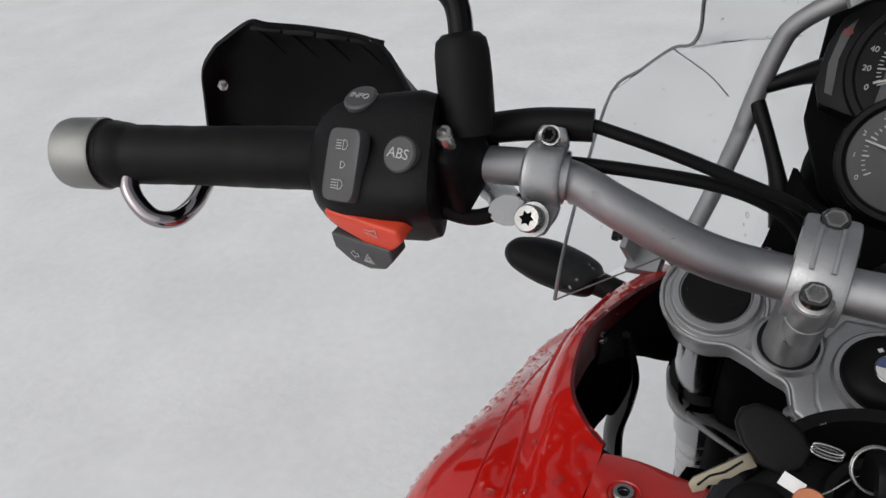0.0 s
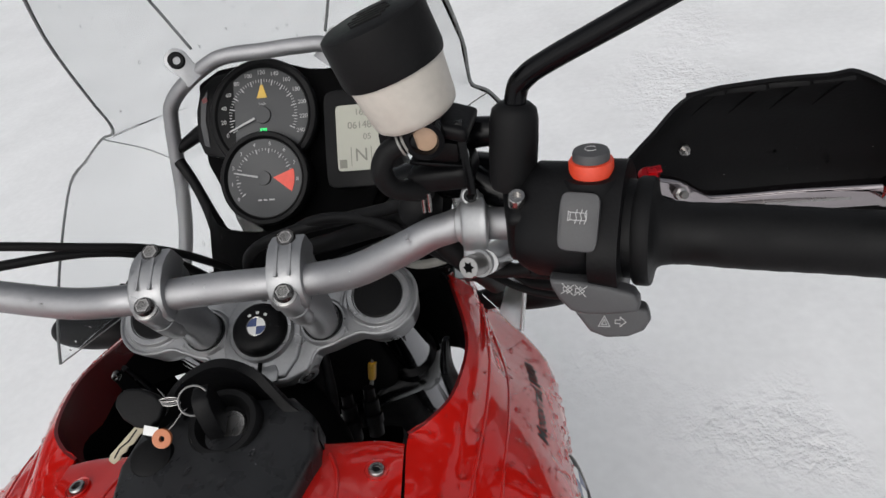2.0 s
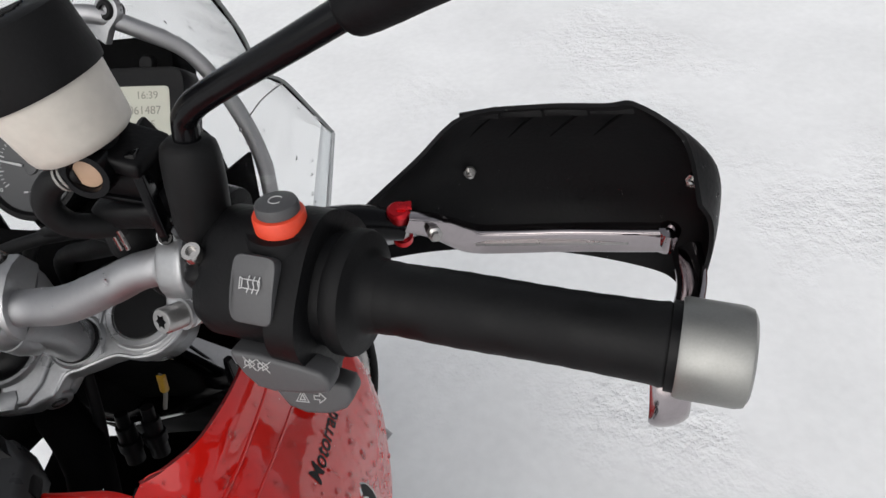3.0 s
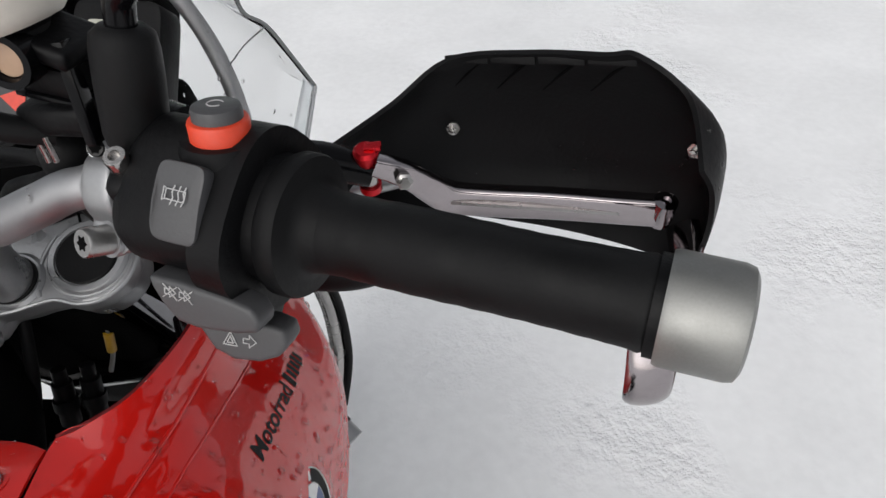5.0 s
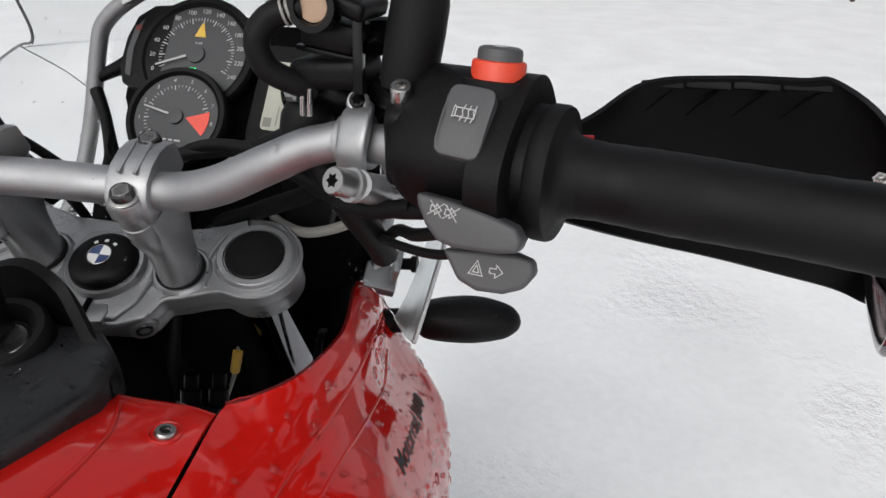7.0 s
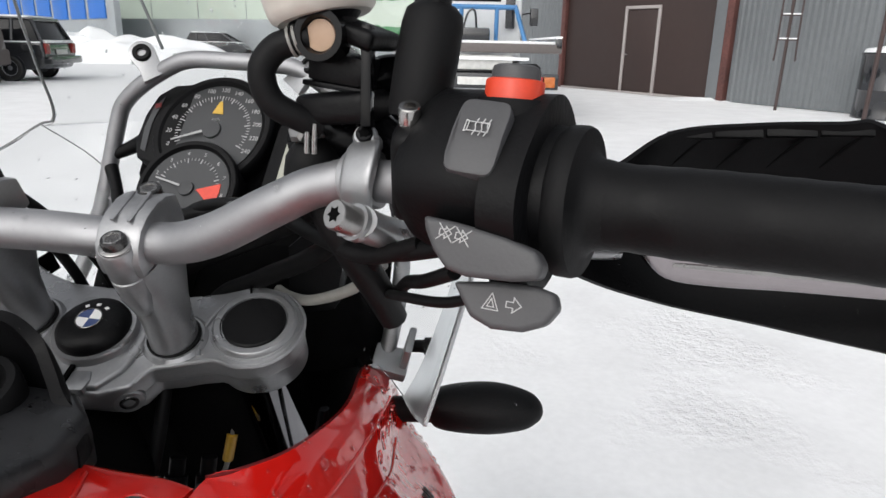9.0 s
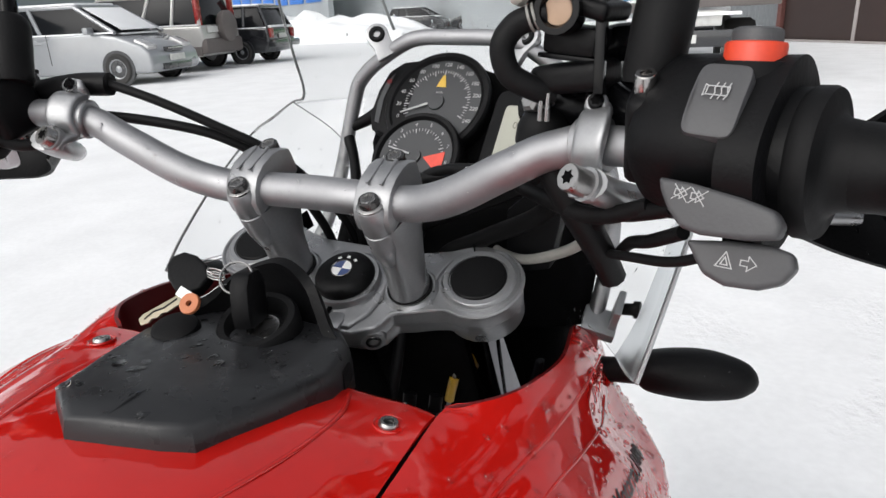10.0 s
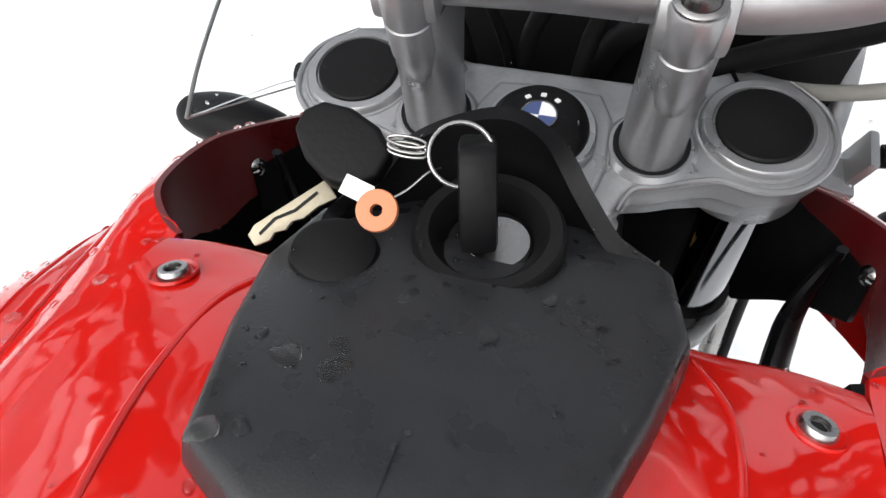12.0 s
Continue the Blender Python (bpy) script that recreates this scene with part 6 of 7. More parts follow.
def build_ladder():
    lad = thing("ladder_mast", "rusty steel mast with a ladder", "mast", pose(5.28, 14.88, 0))
    part("mast", tube([(0, 0, -0.05), (0.02, 0, 1.8), (0.05, 0, 5.0)], 0.032, 10, 2), POLE, lad)
    for x in (-0.17, 0.22):
        part("ladder_rail", tube([(x * 1.15, 0.02, 1.05), (x, 0, 1.4), (x, 0, 5.0)], 0.018, 8, 2), POLE, lad)
    for i in range(7):
        part("rung", tube([(-0.17, 0, 1.42 + 0.48 * i), (0.22, 0, 1.42 + 0.48 * i)], 0.014, 8, 1), POLE, lad)
        part("snow_cap", put(block(0.34, 0.05, 0.03, 0.01), pose(0.03, 0, 1.445 + 0.48 * i)), FRESH, lad)
    pole = thing("steel_post", "rusty steel post in the snow", "post", pose(5.68, 11.75, 0))
    part("post", tube([(0, 0, -0.05), (0.05, 0, 2.5), (0.1, 0, 5.0)], 0.036, 10, 2), POLE, pole)
    heap = thing("covered_barrel", "blue barrel half buried in snow", "barrel", pose(6.87, 12.85, 0) @ Matrix.Scale(0.8, 4))
    part("barrel", put(lathe([(0, 0), (0.26, 0), (0.28, 0.1), (0.28, 0.35), (0.2, 0.4), (0, 0.4)], 24), pose(0, 0, 0)), BLUEWALL, heap)
    part("snow_cap", put(lathe([(0, 0.3), (0.3, 0.32), (0.26, 0.45), (0.1, 0.56), (0, 0.57)], 20), pose(0, 0, 0)), FRESH, heap)


def build_tank():
    tank = thing("water_tank", "tall dark rusty steel tank standing in the snow", "tank", pose(6.96, 13.87, 0))
    part("body", lathe([(0, -0.03), (0.56, -0.03), (0.57, 0.0), (0.56, 0.03), (0.55, 0.5), (0.565, 0.52), (0.55, 0.54), (0.55, 1.15), (0.57, 1.18), (0.56, 1.21), (0, 1.22)], 32), CARBLACK, tank)
    part("snow_cap", lathe([(0, 1.2), (0.54, 1.21), (0.5, 1.28), (0.2, 1.33), (0, 1.33)], 24), FRESH, tank)
    tub = thing("blue_tub", "small blue tub under a cap of snow", "tub", pose(7.14, 16.78, 0))
    part("tub", lathe([(0, 0), (0.17, 0), (0.2, 0.2), (0, 0.21)], 24), BLUEWALL, tub)
    part("snow_cap", lathe([(0, 0.2), (0.21, 0.21), (0.2, 0.3), (0.08, 0.36), (0, 0.37)], 20), FRESH, tub)


build_tank()


def wheel_at(x, y, r, w, parent, spokes=7, metal=None):
    hub = part("wheel", put(lathe([(0, 0), (r * 0.6, 0), (r * 0.62, -w * 0.5), (r * 0.56, -w * 0.46), (r * 0.54, -w * 0.34), (0.07, -w * 0.36), (0.05, -w * 0.42), (0, -w * 0.42)], 28), pose(x, y, r, 90)), metal or CARSILVER, parent)
    part("tyre", put(skin(bmesh.new(), [[(q * math.cos(a), q * math.sin(a), h) for a in (2 * math.pi * j / 36 for j in range(36))] for q, h in ((r * 0.6, -w * 0.46), (r * 0.64, -w * 0.5), (r * 0.88, -w * 0.52), (r * 0.98, -w * 0.38), (r, 0), (r * 0.98, w * 0.38), (r * 0.88, w * 0.5), (r * 0.6, w * 0.5))], False), pose(x, y, r, 90)), TYRE, hub)
    for i in range(spokes):
        part("spoke_gap", put(block(r * 0.26, r * 0.17, 0.03, 0.01), pose(x, y, r, 90) @ pose(0, 0, 0, 0, 0, 360 / spokes * i) @ pose(r * 0.36, 0, -w * 0.34)), CARBLACK, hub)


def build_car(name, label, m, profile, cabin, width, mat, wheels, r, extras):
    """A car along x, nose at +x: side profile, cabin outline (base and roof), wheels and fittings."""
    car = thing(name, label, "car", m, "parked cars")
    hw = width / 2
    body = slab(profile, -hw, hw, 0.07, 3)
    part("body", put(body, pose(0, 0, 0, 90)), mat, car)
    (x0, x1, z0), (x2, x3, z1) = cabin
    ring0 = [(x0, -hw + 0.05, z0), (x1, -hw + 0.05, z0), (x1, hw - 0.05, z0), (x0, hw - 0.05, z0)]
    ring1 = [(x2, -hw + 0.2, z1), (x3, -hw + 0.2, z1), (x3, hw - 0.2, z1), (x2, hw - 0.2, z1)]
    bm = skin(bmesh.new(), [ring0, ring1])
    bmesh.ops.recalc_face_normals(bm, faces=bm.faces)
    part("cabin_glass", soften(bm, 0.03), CARGLASS, car)
    part("roof", put(block(x3 - x2 + 0.12, width - 0.38, 0.08, 0.03, 3), pose((x2 + x3) / 2, 0, z1 + 0.01)), mat, car)
    part("roof_snow", put(block(x3 - x2 - 0.05, width - 0.5, 0.06, 0.03, 3), pose((x2 + x3) / 2, 0, z1 + 0.06)), FRESH, car)
    mid = (x0 + x1) / 2
    for s in (-1, 1):
        for a, b in (((x0, z0), (x2, z1)), ((x1, z0), (x3, z1)), ((mid - 0.1, z0), ((x2 + x3) / 2 - 0.1, z1)), ((x0 + (x1 - x0) * 0.22, z0), (x2 + (x3 - x2) * 0.2, z1))):
            part("pillar", tube([(a[0], s * (hw - 0.05), a[1]), (b[0], s * (hw - 0.195), b[1])], 0.045, 8, 1), mat, car)
        part("sill_snow", put(block(x1 - x0, 0.04, 0.03, 0.01), pose((x0 + x1) / 2, s * (hw - 0.02), z0 + 0.01)), FRESH, car)
        part("door_gap", put(block(0.012, 0.01, z0 - 0.4, 0), pose(mid + 0.05, s * (hw + 0.001), (z0 + 0.42) / 2)), CARBLACK, car)
        part("door_handle", put(block(0.16, 0.03, 0.03, 0.01), pose(mid - 0.15, s * (hw + 0.01), z0 - 0.14)), mat, car)
        for x in wheels:
            part("wheel_arch", put(lathe([(0, -0.02), (r * 1.16, -0.02), (r * 1.16, 0.012), (0, 0.012)], 28), pose(x, s * (hw + 0.002), r, 90)), CARBLACK, car)
            wheel_at(x, s * (hw - 0.06) if s < 0 else hw - 0.06, r, 0.2 * (-1 if s < 0 else 1), car)
    for nm, mt, size, place in extras:
        part(nm, put(block(*size, min(size) * 0.25), pose(*place)), mt, car)
    return car


def build_cars():
    hatch = [(-1.92, 0.35), (-1.95, 0.62), (-1.9, 0.98), (0.75, 0.98), (1.25, 0.90), (1.75, 0.72), (1.92, 0.55), (1.95, 0.32), (1.9, 0.2), (-1.85, 0.2)]
    build_car("hatchback_car", "silver hatchback with snow on its roof", pose(-13.97, 11.19, 0, 0, 0, 13) @ Matrix.Scale(1.14, 4), hatch, ((-1.85, 1.22, 0.96), (-1.55, 0.35, 1.46)), 1.68, CARSILVER, (-1.22, 1.2), 0.3,
              [("headlight", LAMPGLASS, (0.34, 0.3, 0.17), (1.68, -0.6, 0.70, 0, 25, 0)), ("headlight", LAMPGLASS, (0.34, 0.3, 0.17), (1.68, 0.6, 0.70, 0, 25, 0)), ("grille", CARBLACK, (0.06, 0.6, 0.09), (1.90, 0, 0.62)), ("grille_bar", STEEL, (0.06, 0.5, 0.025), (1.93, 0, 0.635)),
               ("air_intake", CARBLACK, (0.06, 1.0, 0.12), (1.94, 0, 0.30)), ("number_plate", PLATE, (0.03, 0.5, 0.12), (1.97, 0, 0.46)), ("wing_mirror", CARSILVER, (0.12, 0.2, 0.13), (0.75, -0.92, 1.02)), ("wiper", CARBLACK, (0.5, 0.02, 0.02), (0.95, -0.3, 1.07, 0, 30, 20)), ("windscreen_snow", FRESH, (0.86, 1.15, 0.02), (0.86, 0, 1.235, 0, 30, 0)), ("bonnet_snow", FRESH, (0.5, 1.2, 0.03), (1.0, 0, 0.985, 0, 10, 0))])
    suv = [(-2.1, 0.45), (-2.18, 0.7), (-2.15, 1.02), (1.0, 1.05), (1.9, 0.95), (2.15, 0.8), (2.2, 0.5), (2.1, 0.32), (-2.0, 0.32)]
    build_car("off_road_car", "grey off-road estate car with a spare wheel", pose(-15.45, 14.13, 0, 0, 0, 193) @ Matrix.Scale(1.14, 4), suv, ((-2.1, 1.1, 1.02), (-1.95, 0.5, 1.66)), 1.78, CARGREY, (-1.35, 1.3), 0.35,
              [("bumper", TRIM, (0.25, 1.76, 0.34), (-2.12, 0, 0.55)), ("tail_light", REDLAMP, (0.1, 0.16, 0.75), (-2.06, -0.78, 1.25)), ("tail_light", REDLAMP, (0.1, 0.16, 0.75), (-2.06, 0.78, 1.25)), ("number_plate", PLATE, (0.03, 0.5, 0.13), (-2.2, 0.42, 0.92)), ("side_trim", TRIM, (4.2, 0.04, 0.2), (0, 0.88, 0.45)), ("side_trim", TRIM, (4.2, 0.04, 0.2), (0, -0.88, 0.45))])
    spare = bpy.data.objects["off_road_car"]
    part("spare_wheel_cover", put(lathe([(0, 0), (0.32, 0), (0.35, 0.04), (0.35, 0.18), (0.30, 0.22), (0, 0.23)], 32), pose(-2.17, -0.1, 0.98, 0, -90)), TRIM, spare, "grey spare wheel cover")
    wagon = [(-2.0, 0.4), (-2.05, 0.6), (-2.02, 0.88), (1.1, 0.88), (1.95, 0.82), (2.05, 0.6), (2.0, 0.35), (1.9, 0.25), (-1.9, 0.25)]
    build_car("estate_car", "black boxy estate car with steel wheels", pose(-15.17, 16.64, 0, 0, 0, 193) @ Matrix.Scale(1.14, 4), wagon, ((-1.98, 0.95, 0.87), (-1.75, 0.35, 1.38)), 1.62, CARBLACK, (-1.25, 1.3), 0.29,
              [("bumper", CARBLACK, (0.2, 1.6, 0.18), (-2.1, 0, 0.48)), ("tail_light", REDLAMP, (0.06, 0.22, 0.24), (-2.04, -0.66, 0.74)), ("tail_light", REDLAMP, (0.06, 0.22, 0.24), (-2.04, 0.66, 0.74)), ("number_plate", PLATE, (0.03, 0.5, 0.12), (-2.07, 0, 0.66)), ("ledge_snow", FRESH, (0.1, 1.4, 0.06), (-2.02, 0, 0.9))])
    far = build_car("far_car", "black snow-covered car by the far wall", pose(-19.8, 41.0, 0, 0, 0, 10), hatch, ((-1.85, 1.22, 0.96), (-1.55, 0.35, 1.46)), 1.7, CARBLACK, (-1.22, 1.2), 0.3, [("bonnet_snow", FRESH, (0.7, 1.3, 0.05), (1.1, 0, 0.97, 0, 12, 0))])
    copy_thing(far, pose(-16.2, 43.2, 0, 0, 0, 195))
    copy_thing(far, pose(-13.6, 44.5, 0, 0, 0, 12))


def build_truck():
    t = thing("crane_truck", "flatbed truck with a snowy deck and a blue loading frame", "truck", pose(-0.61, 10.45, 0, 0, 0, 6))
    part("deck", put(block(2.5, 5.2, 0.14, 0.02), pose(0, 2.6, 1.15)), TRIM, t)
    part("deck_snow", put(block(2.4, 5.0, 0.05, 0.02), pose(0, 2.6, 1.235)), FRESH, t)
    for x in (-1.2, 1.2):
        part("side_rail", put(block(0.1, 5.2, 0.16, 0.02), pose(x, 2.6, 1.22)), CARBLACK, t)
        part("rail_snow", put(block(0.1, 5.2, 0.04, 0.015), pose(x, 2.6, 1.32)), FRESH, t)
    part("tail_beam", put(block(2.45, 0.12, 0.24, 0.02), pose(0, 0.02, 0.65)), CARBLACK, t)
    part("beam_snow", put(block(1.5, 0.1, 0.05, 0.015), pose(0, 0.02, 0.99)), FRESH, t)
    part("cross_beam", put(block(1.0, 0.1, 0.22, 0.02), pose(0.0, 0.1, 0.93)), PLATE, t)
    for s in (-1, 1):
        part("tail_lamp", put(block(0.2, 0.06, 0.16, 0.01), pose(0.88 * s, -0.06, 0.65)), REDLAMP, t)
        part("indicator_lamp", put(block(0.17, 0.06, 0.16, 0.01), pose(1.08 * s, -0.06, 0.65)), ORANGELAMP, t)
        part("mud_flap", put(block(0.5, 0.03, 0.5, 0.01), pose(0.78 * s, 0.35, 0.38)), CARBLACK, t)
        part("wheel", put(lathe([(0, -0.22), (0.2, -0.22), (0.4, -0.22), (0.45, -0.15), (0.45, 0.15), (0.4, 0.22), (0, 0.22)], 28), pose(0.8 * s, 0.9, 0.45, 0, 90)), TYRE, t)
        part("wheel", put(lathe([(0, -0.14), (0.38, -0.14), (0.43, -0.1), (0.43, 0.1), (0.38, 0.14), (0, 0.14)], 28), pose(0.85 * s, 5.4, 0.43, 0, 90)), TYRE, t)
        part("mirror_arm", tube([(1.0 * s, 6.6, 1.9), (1.3 * s, 6.5, 1.95)], 0.02, 8, 1), CARBLACK, t)
        part("wing_mirror", put(block(0.2, 0.1, 0.42, 0.03), pose(1.36 * s, 6.5, 1.85)), CARBLACK, t)
        part("frame_leg", tube([(1.05 * s, 4.6, 1.2), (0.82 * s, 5.1, 2.0)], 0.05, 8, 1), CRANE, t)
        part("frame_post", tube([(0.4 * s, 5.1, 1.2), (0.4 * s, 5.1, 2.0)], 0.05, 8, 1), CRANE, t)
    part("frame_bar", tube([(-0.85, 5.1, 2.0), (0.85, 5.1, 2.0)], 0.055, 8, 1), CRANE, t)
    part("winch", put(block(0.7, 0.4, 0.3, 0.05), pose(-0.1, 4.9, 1.4)), CARBLACK, t)
    part("winch_hose", tube([(-0.35, 4.8, 1.5), (-0.25, 4.8, 1.85), (-0.1, 4.8, 1.9), (-0.05, 4.8, 1.5)], 0.025, 8, 5), CARBLACK, t)
    cab = part("cab", put(block(2.0, 1.7, 1.9, 0.12, 3), pose(0, 6.4, 1.75)), CABWHITE, t)
    part("rear_window", put(block(1.2, 0.03, 0.42, 0.01), pose(-0.1, 5.545, 2.35)), CARGLASS, cab)
    part("exhaust_stack", put(block(0.22, 0.12, 1.1, 0.03), pose(0.72, 5.46, 2.1)), CARBLACK, cab)
    part("number_plate", put(block(0.52, 0.02, 0.12, 0.004), pose(-0.1, -0.055, 0.65)), PLATE, t)
    part("chassis", put(block(0.8, 6.0, 0.25, 0.02), pose(0, 3.2, 0.85)), CARBLACK, t)
    part("spare_hub", put(lathe([(0, -0.1), (0.16, -0.1), (0.18, 0), (0.16, 0.1), (0, 0.1)], 20), pose(0.8, 0.62, 0.45, 90)), RUST, t)


def build_far():
    hall = new("far_hall")
    tagged(hall, "long far hall with green and pale cladding bands", "hall")
    hall.matrix_world = Matrix(((0.985, 0.17, 0, -42), (-0.17, 0.985, 0, 60), (0, 0, 1, 0), (0, 0, 0, 1)))
    for z0, z1, mt in ((0, 1.6, CONCRETE), (1.6, 2.6, GREEN), (2.6, 4.6, PALE), (4.6, 9.0, GREEN)):
        part("cladding_band", put(block(60, 0.3, z1 - z0, 0), pose(30, 0, (z0 + z1) / 2)), mt, hall)
    for i in range(12):
        part("cladding_joint", put(block(0.05, 0.04, 7.4, 0), pose(2.5 + 5 * i, -0.17, 5.3)), CONCRETE, hall)
    kiosk = new("blue_hall")
    tagged(kiosk, "grey hall with blue window panels", "hall")
    kiosk.matrix_world = Matrix(((0.80, 0.6, 0, -41), (-0.6, 0.80, 0, 52), (0, 0, 1, 0), (0, 0, 0, 1)))
    part("wall", put(block(34, 0.4, 8, 0), pose(0, 0.3, 4)), CONCRETE, kiosk)
    for i in range(8):
        part("blue_panel", put(block(3.2, 0.1, 3.4, 0.02), pose(-14 + 4.0 * i, 0.05, 4.0)), BLUEWALL, kiosk)
    fence = part("fence", put(block(22, 0.12, 2.4, 0.02), Matrix(((0.93, 0.36, 0, -22), (-0.36, 0.93, 0, 44), (0, 0, 1, 1.2), (0, 0, 0, 1)))), CONCRETE)
    tagged(fence, "grey fence at the far edge of the yard", "fence", kind="structure")
    side = part("wall_west", put(corrugated(14, 5.0), pose(-19.6, 17.5, 0, 0, 0, -82)), BLUEGREY)
    tagged(side, "grey-blue profiled steel wall", "wall", kind="structure")
    def bank(x, y, rx, ry, h, seed):
        rows = []
        for j in range(13):
            rows.append([(x + rx * (i / 7 - 1), y + ry * (j / 6 - 1), max(-0.03, h * (1 - (i / 7 - 1) ** 2) * (1 - (j / 6 - 1) ** 2) * (1 + 0.5 * noise.noise(V((i * 0.6, j * 0.6, seed)))) - 0.03)) for i in range(15)])
        b = part("snow_bank", sheet(rows, 2, 2, 0), FRESH)
        tagged(b, "heap of shovelled snow", "snow heap", "snow heaps")
    bank(-18.5, 30.5, 5.5, 2.2, 1.15, 1)
    bank(-25.0, 34.0, 5.0, 2.5, 1.5, 4)
    bank(7.64, 17.58, 1.0, 0.5, 0.20, 9)
    bank(5.2, 17.2, 2.4, 0.6, 0.10, 12)


build_shed()
build_ladder()
build_cars()
build_truck()
build_far()


from mathutils.bvhtree import BVHTree

# ---- prints on the panel and rain water ----
def skin_of(*names):
    """A search tree over named parts of the motorcycle, in its own axes."""
    verts, polys = [], []
    for ob in bpy.data.objects:
        if ob.type == "MESH" and ob.name.split(".")[0] in names:
            k = len(verts)
            verts += [v.co.copy() for v in ob.data.vertices]
            polys += [[i + k for i in p.vertices] for p in ob.data.polygons]
    return verts, polys, BVHTree.FromPolygons(verts, polys)


def press_on(bm, tree, way, lift):
    """Lays flat prints onto a curved panel along way."""
    for v in bm.verts:
        hit = tree.ray_cast(v.co - way * 0.06, way)
        if hit[0]:
            v.co = hit[0] - way * lift


def build_prints():
    tree = skin_of("side_panel")[2]
    a, b = V((0.2475, -0.026, 0.917)), V((0.241, 0.107, 0.868))
    run = (b - a).normalized()
    out = V((0.86, 0.22, 0.46)).normalized()
    out = (out - run * out.dot(run)).normalized()
    m = frame_at(a, out, run)
    panel = bpy.data.objects["side_panel.001"]
    cu = bpy.data.curves.new("text", "FONT")
    cu.body, cu.size, cu.align_y = "Motorrad", 0.0220, "CENTER"
    cu.offset = 0.0004
    ob = bpy.data.objects.new("text", cu)
    me = bpy.data.meshes.new_from_object(ob)
    bpy.data.objects.remove(ob)
    bm = bmesh.new()
    bm.from_mesh(me)
    bpy.data.meshes.remove(me)
    long = max(v.co.x for v in bm.verts)
    bmesh.ops.scale(bm, vec=(0.090 / long, 1, 1), verts=bm.verts)
    bmesh.ops.triangulate(bm, faces=bm.faces)
    bmesh.ops.subdivide_edges(bm, edges=bm.edges, cuts=1)
    bmesh.ops.transform(bm, matrix=m, verts=bm.verts)
    press_on(bm, tree, -out, 0.0005)
    part("sticker_lettering", bm, BLACK, panel, "black sticker lettering")
    for x, w, h in ((0.1005, 0.009, 0.018), (0.1105, 0.0065, 0.013), (0.1185, 0.0065, 0.016), (0.1265, 0.0065, 0.013), (0.1345, 0.0065, 0.016), (0.142, 0.006, 0.013)):
        bar = block(w * 0.85, h * 0.85, 0.0004, 0)
        bmesh.ops.subdivide_edges(bar, edges=bar.edges, cuts=2)
        bmesh.ops.transform(bar, matrix=m @ pose(x, 0, 0), verts=bar.verts)
        press_on(bar, tree, -out, 0.0005)
        part("sticker_bar", bar, BLACK, panel)
    # round badge
    o, out = V((0.2735, -0.018, 0.834)), V((0.93, 0.05, 0.36)).normalized()
    hit = tree.ray_cast(o + out * 0.05, -out)
    m = frame_at((hit[0] or o) - out * 0.0008, out, (0, 1, 0))
    badge = part("badge", put(lathe([(0, 0), (0.0285, 0), (0.0300, 0.001), (0.0295, 0.0026), (0.0275, 0.0030), (0, 0.0034)], 48), m), BLACK, panel, "round black badge with blue and white quarters")
    part("badge_rim", put(ring_arc(None, Matrix(), 0.0288, 0.0009), m @ pose(0, 0, 0.0028)), STEEL, badge)
    part("badge_rim", put(ring_arc(None, Matrix(), 0.0165, 0.0006), m @ pose(0, 0, 0.0034)), STEEL, badge)
    for q in range(4):
        fan = [(0, 0)] + [(0.016 * math.cos(radians(c)), 0.016 * math.sin(radians(c))) for c in range(90 * q, 90 * q + 91, 15)]
        part("badge_quarter", put(slab(fan, 0.0030, 0.0038), m), BLUE if q % 2 else WHITE, badge)
    for c in (130, 90, 50):
        part("badge_mark", put(block(0.008, 0.007, 0.0008, 0), m @ pose(0.0225 * math.cos(radians(c)), 0.0225 * math.sin(radians(c)), 0.0033, 0, 0, c - 90)), WHITE, badge)


build_prints()


NS = 12


def build_ridges():
    """The red cover steps up round the black pad."""
    cover = bpy.data.objects["tank_cover"]
    tree = skin_of("tank_cover")[2]
    for s in (-1, 1):
        line = []
        for x, y in ((0.080, -0.072), (0.091, -0.10), (0.090, -0.14), (0.080, -0.185), (0.066, -0.225), (0.055, -0.27)):
            hit = tree.ray_cast(V((x * s, y, 1.1)), V((0, 0, -1)))
            if hit[0]:
                line.append(hit[0])
        part("cover_ridge", tube(line, 0.0017, 8, 5, 0.8), RED, cover, "", 60)


build_ridges()


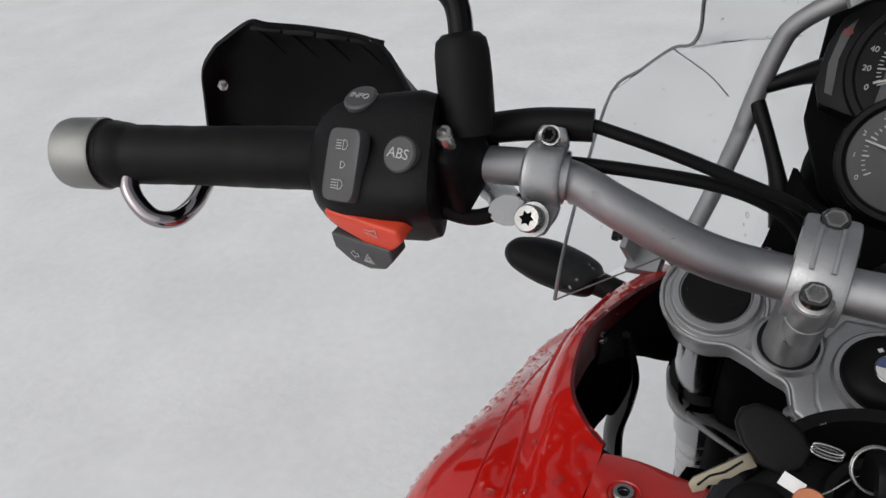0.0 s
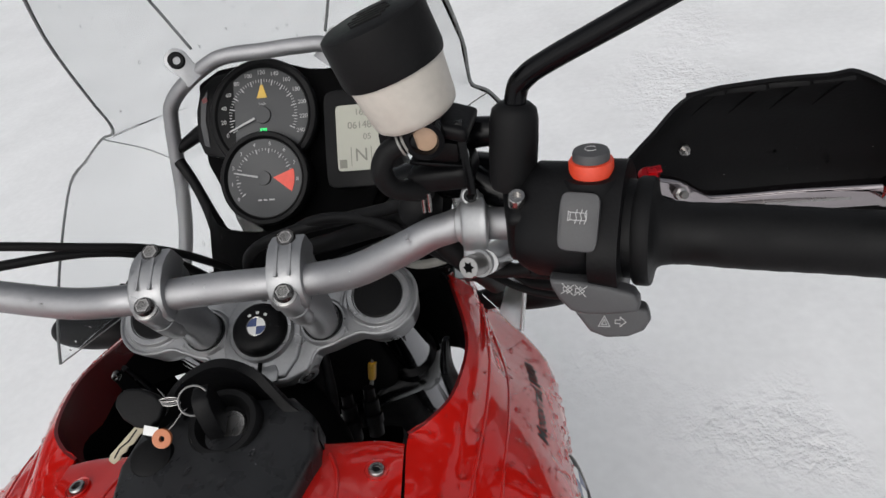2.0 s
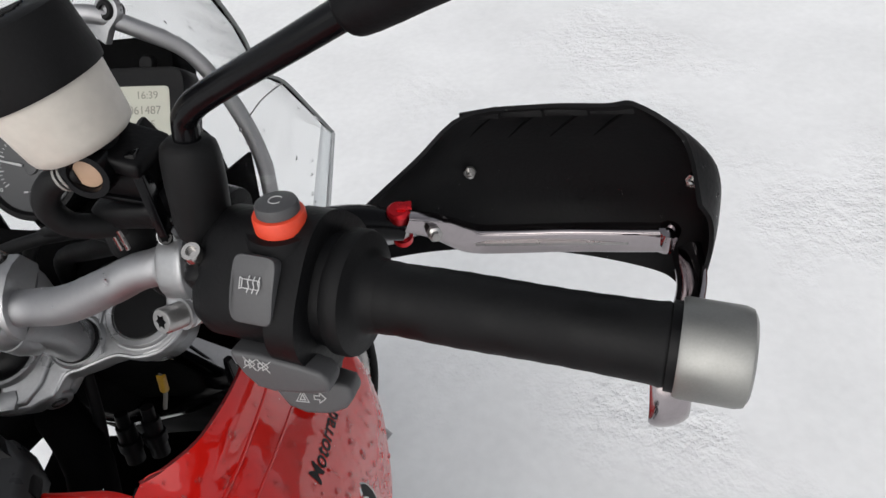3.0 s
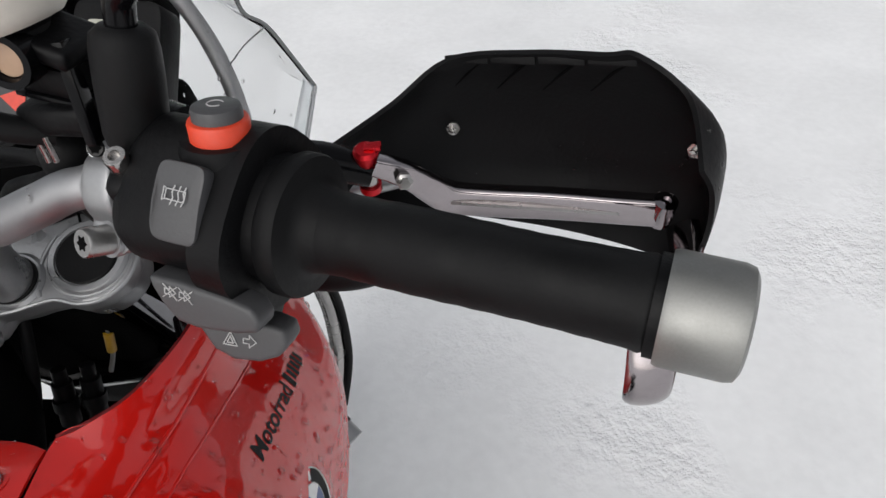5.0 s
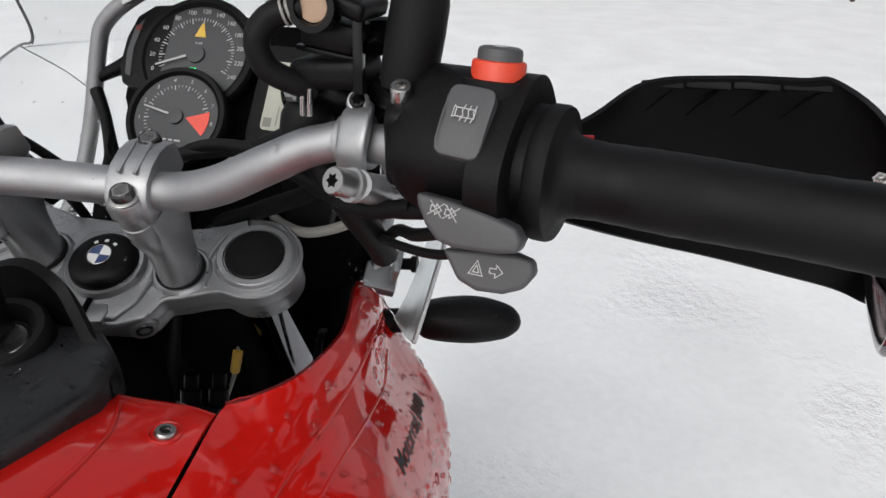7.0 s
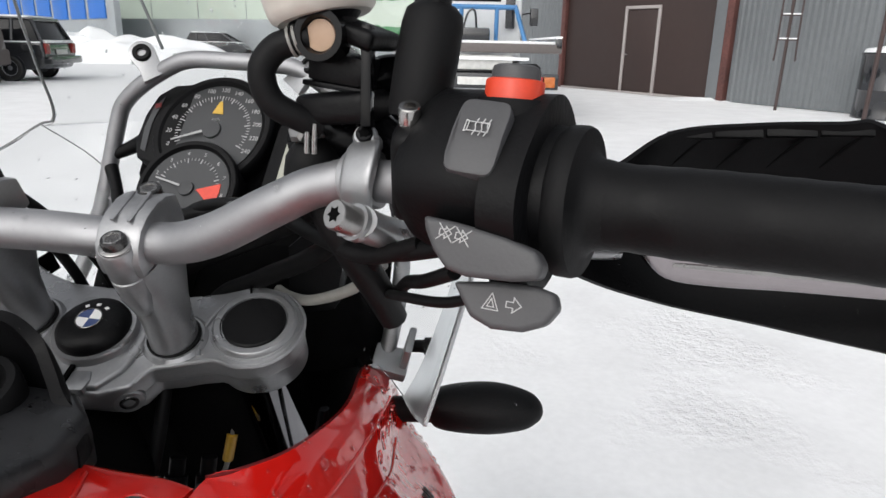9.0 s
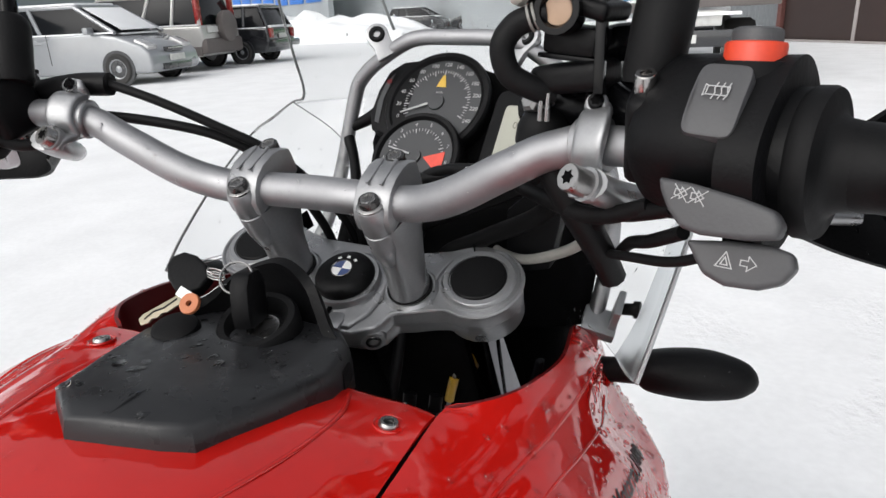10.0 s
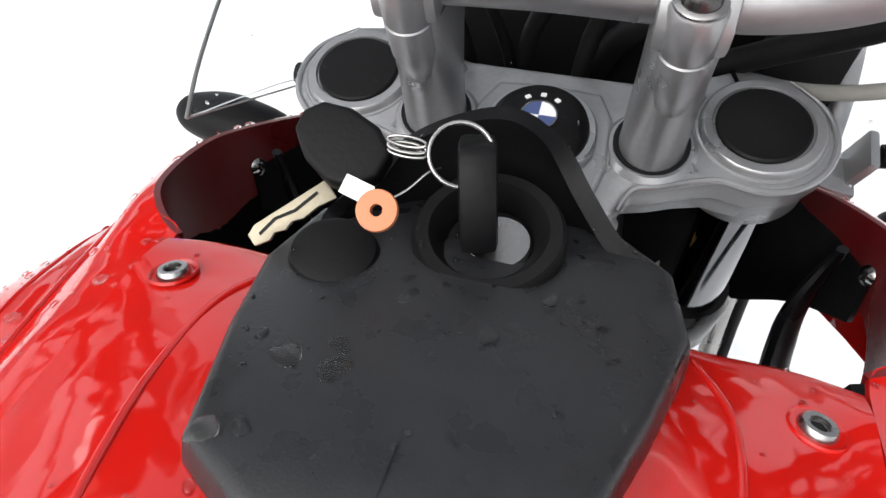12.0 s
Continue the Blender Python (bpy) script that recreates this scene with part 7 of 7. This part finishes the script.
def drops(names, count, small, large, label, seed, keep=None, tilt=0.15, flat=0.55, smear=0.0):
    """Rain drops: low uneven domes scattered over the upper faces of parts."""
    rng = random.Random(seed)
    verts, polys, _ = skin_of(*names)
    tris, sizes = [], []
    for p in polys:
        for i in range(1, len(p) - 1):
            a, b, c = verts[p[0]], verts[p[i]], verts[p[i + 1]]
            n = (b - a).cross(c - a)
            if n.length < 1e-12 or n.normalized().z < tilt:
                continue
            mid = (a + b + c) / 3
            if keep and not keep(mid):
                continue
            tris.append((a, b, c, n.normalized()))
            sizes.append(n.length)
    vs, fs = [], []
    for a, b, c, n in rng.choices(tris, sizes, k=count):
        u, w = rng.random(), rng.random()
        if u + w > 1:
            u, w = 1 - u, 1 - w
        o = a + (b - a) * u + (c - a) * w
        r = small + (large - small) * rng.random() ** 3.2
        down = V((0, 0, -1)) - n * -n.z
        if down.length < 0.05:
            down = V((rng.uniform(-1, 1), rng.uniform(-1, 1), 0))
        m = frame_at(o, n, down)
        lx, ly = 1 + rng.random() * (0.35 + smear), 1 - rng.random() * 0.25
        k0 = len(vs)
        p1, p2, p3 = (rng.random() * 6.3 for _ in range(3))
        wob = [1 + (0.12 + 0.12 * smear) * math.sin(4 * math.pi * j / NS + p1) + (0.06 + 0.14 * smear) * math.sin(6 * math.pi * j / NS + p2) + 0.12 * smear * math.sin(10 * math.pi * j / NS + p3) for j in range(NS)]
        for q, h in ((0.92, -0.12), (1.0, 0.0), (0.93, 0.45), (0.74, 0.8), (0.4, 0.97)):
            for j in range(NS):
                t = 2 * math.pi * j / NS
                vs.append(m @ V((r * q * wob[j] * lx * math.cos(t), r * q * wob[j] * ly * math.sin(t), r * flat * h)))
        vs.append(m @ V((0, 0, r * flat)))
        for i in range(4):
            for j in range(NS):
                fs.append((k0 + NS * i + j, k0 + NS * i + (j + 1) % NS, k0 + NS * i + NS + (j + 1) % NS, k0 + NS * i + NS + j))
        for j in range(NS):
            fs.append((k0 + NS * 4 + j, k0 + NS * 4 + (j + 1) % NS, k0 + NS * 5))
        fs.append(tuple(k0 + NS - 1 - j for j in range(NS)))
    me = bpy.data.meshes.new("rain_drops")
    me.from_pydata(vs, [], fs)
    me.materials.append(WATER)
    me.shade_smooth()
    ob = new("rain_drops", me)
    ob.matrix_world = STAND
    return tagged(ob, label, "water drops", kind="stuff")


drops(("side_panel",), 1300, 0.0010, 0.0038, "rain drops beaded on the red side panels", 1, lambda p: p.y > -0.34, -0.05)
drops(("side_panel",), 750, 0.0012, 0.0036, "rain drops on the outer shoulder of the panels", 9, lambda p: abs(p.x) > 0.215 and p.y > -0.2, 0.0)
drops(("tank_cover",), 70, 0.0008, 0.0026, "rain drops on the red tank cover", 2, lambda p: -0.3 < p.y < -0.06)
drops(("lock_cover",), 75, 0.0012, 0.0048, "smeared rain water on the black lock cover", 3, None, 0.93, 0.16, 0.5)
drops(("lock_collar", "breather_knob", "ignition_lock"), 40, 0.0006, 0.0016, "rain drops on the lock surround", 4)
drops(("handlebar",), 190, 0.0009, 0.0026, "rain drops on the silver handlebar", 5, None, -0.7, 0.5)
drops(("top_yoke", "fork_cap", "fork_collar", "steering_nut_cover", "bar_riser", "riser_cap"), 170, 0.0005, 0.0018, "rain drops on the fork yoke and caps", 6, None, 0.2)
drops(("indicator", "hand_guard", "instrument_hoop"), 320, 0.0006, 0.0019, "rain drops on indicators, guards and hoop", 7, None, 0.0)
drops(("wind_screen",), 420, 0.0006, 0.0019, "rain drops on the clear wind screen", 8, None, -1.0, 0.5)


def build_side_pipe():
    """Bright pipe and black hose low on the right-hand side."""
    part("cooler_pipe", tube([(0.195, 0.38, 0.70), (0.2, 0.40, 0.62), (0.202, 0.40, 0.51), (0.195, 0.36, 0.44)], 0.012, 14, 5), STEEL, bike, "bright metal pipe below the panel")
    part("cooler_hose", tube([(0.212, 0.38, 0.70), (0.217, 0.40, 0.62), (0.219, 0.40, 0.51), (0.21, 0.36, 0.44)], 0.006, 12, 5), RUBBER, bike, "black hose below the panel")
    joint = part("pipe_joint", tube([(0.17, 0.36, 0.425), (0.225, 0.32, 0.395)], 0.022, 20, 2), CAST, bike, "silver pipe joint with a black strap")
    part("joint_strap", tube([(0.198, 0.34, 0.410), (0.205, 0.335, 0.406)], 0.023, 20, 1), RUBBER, joint)


build_side_pipe()
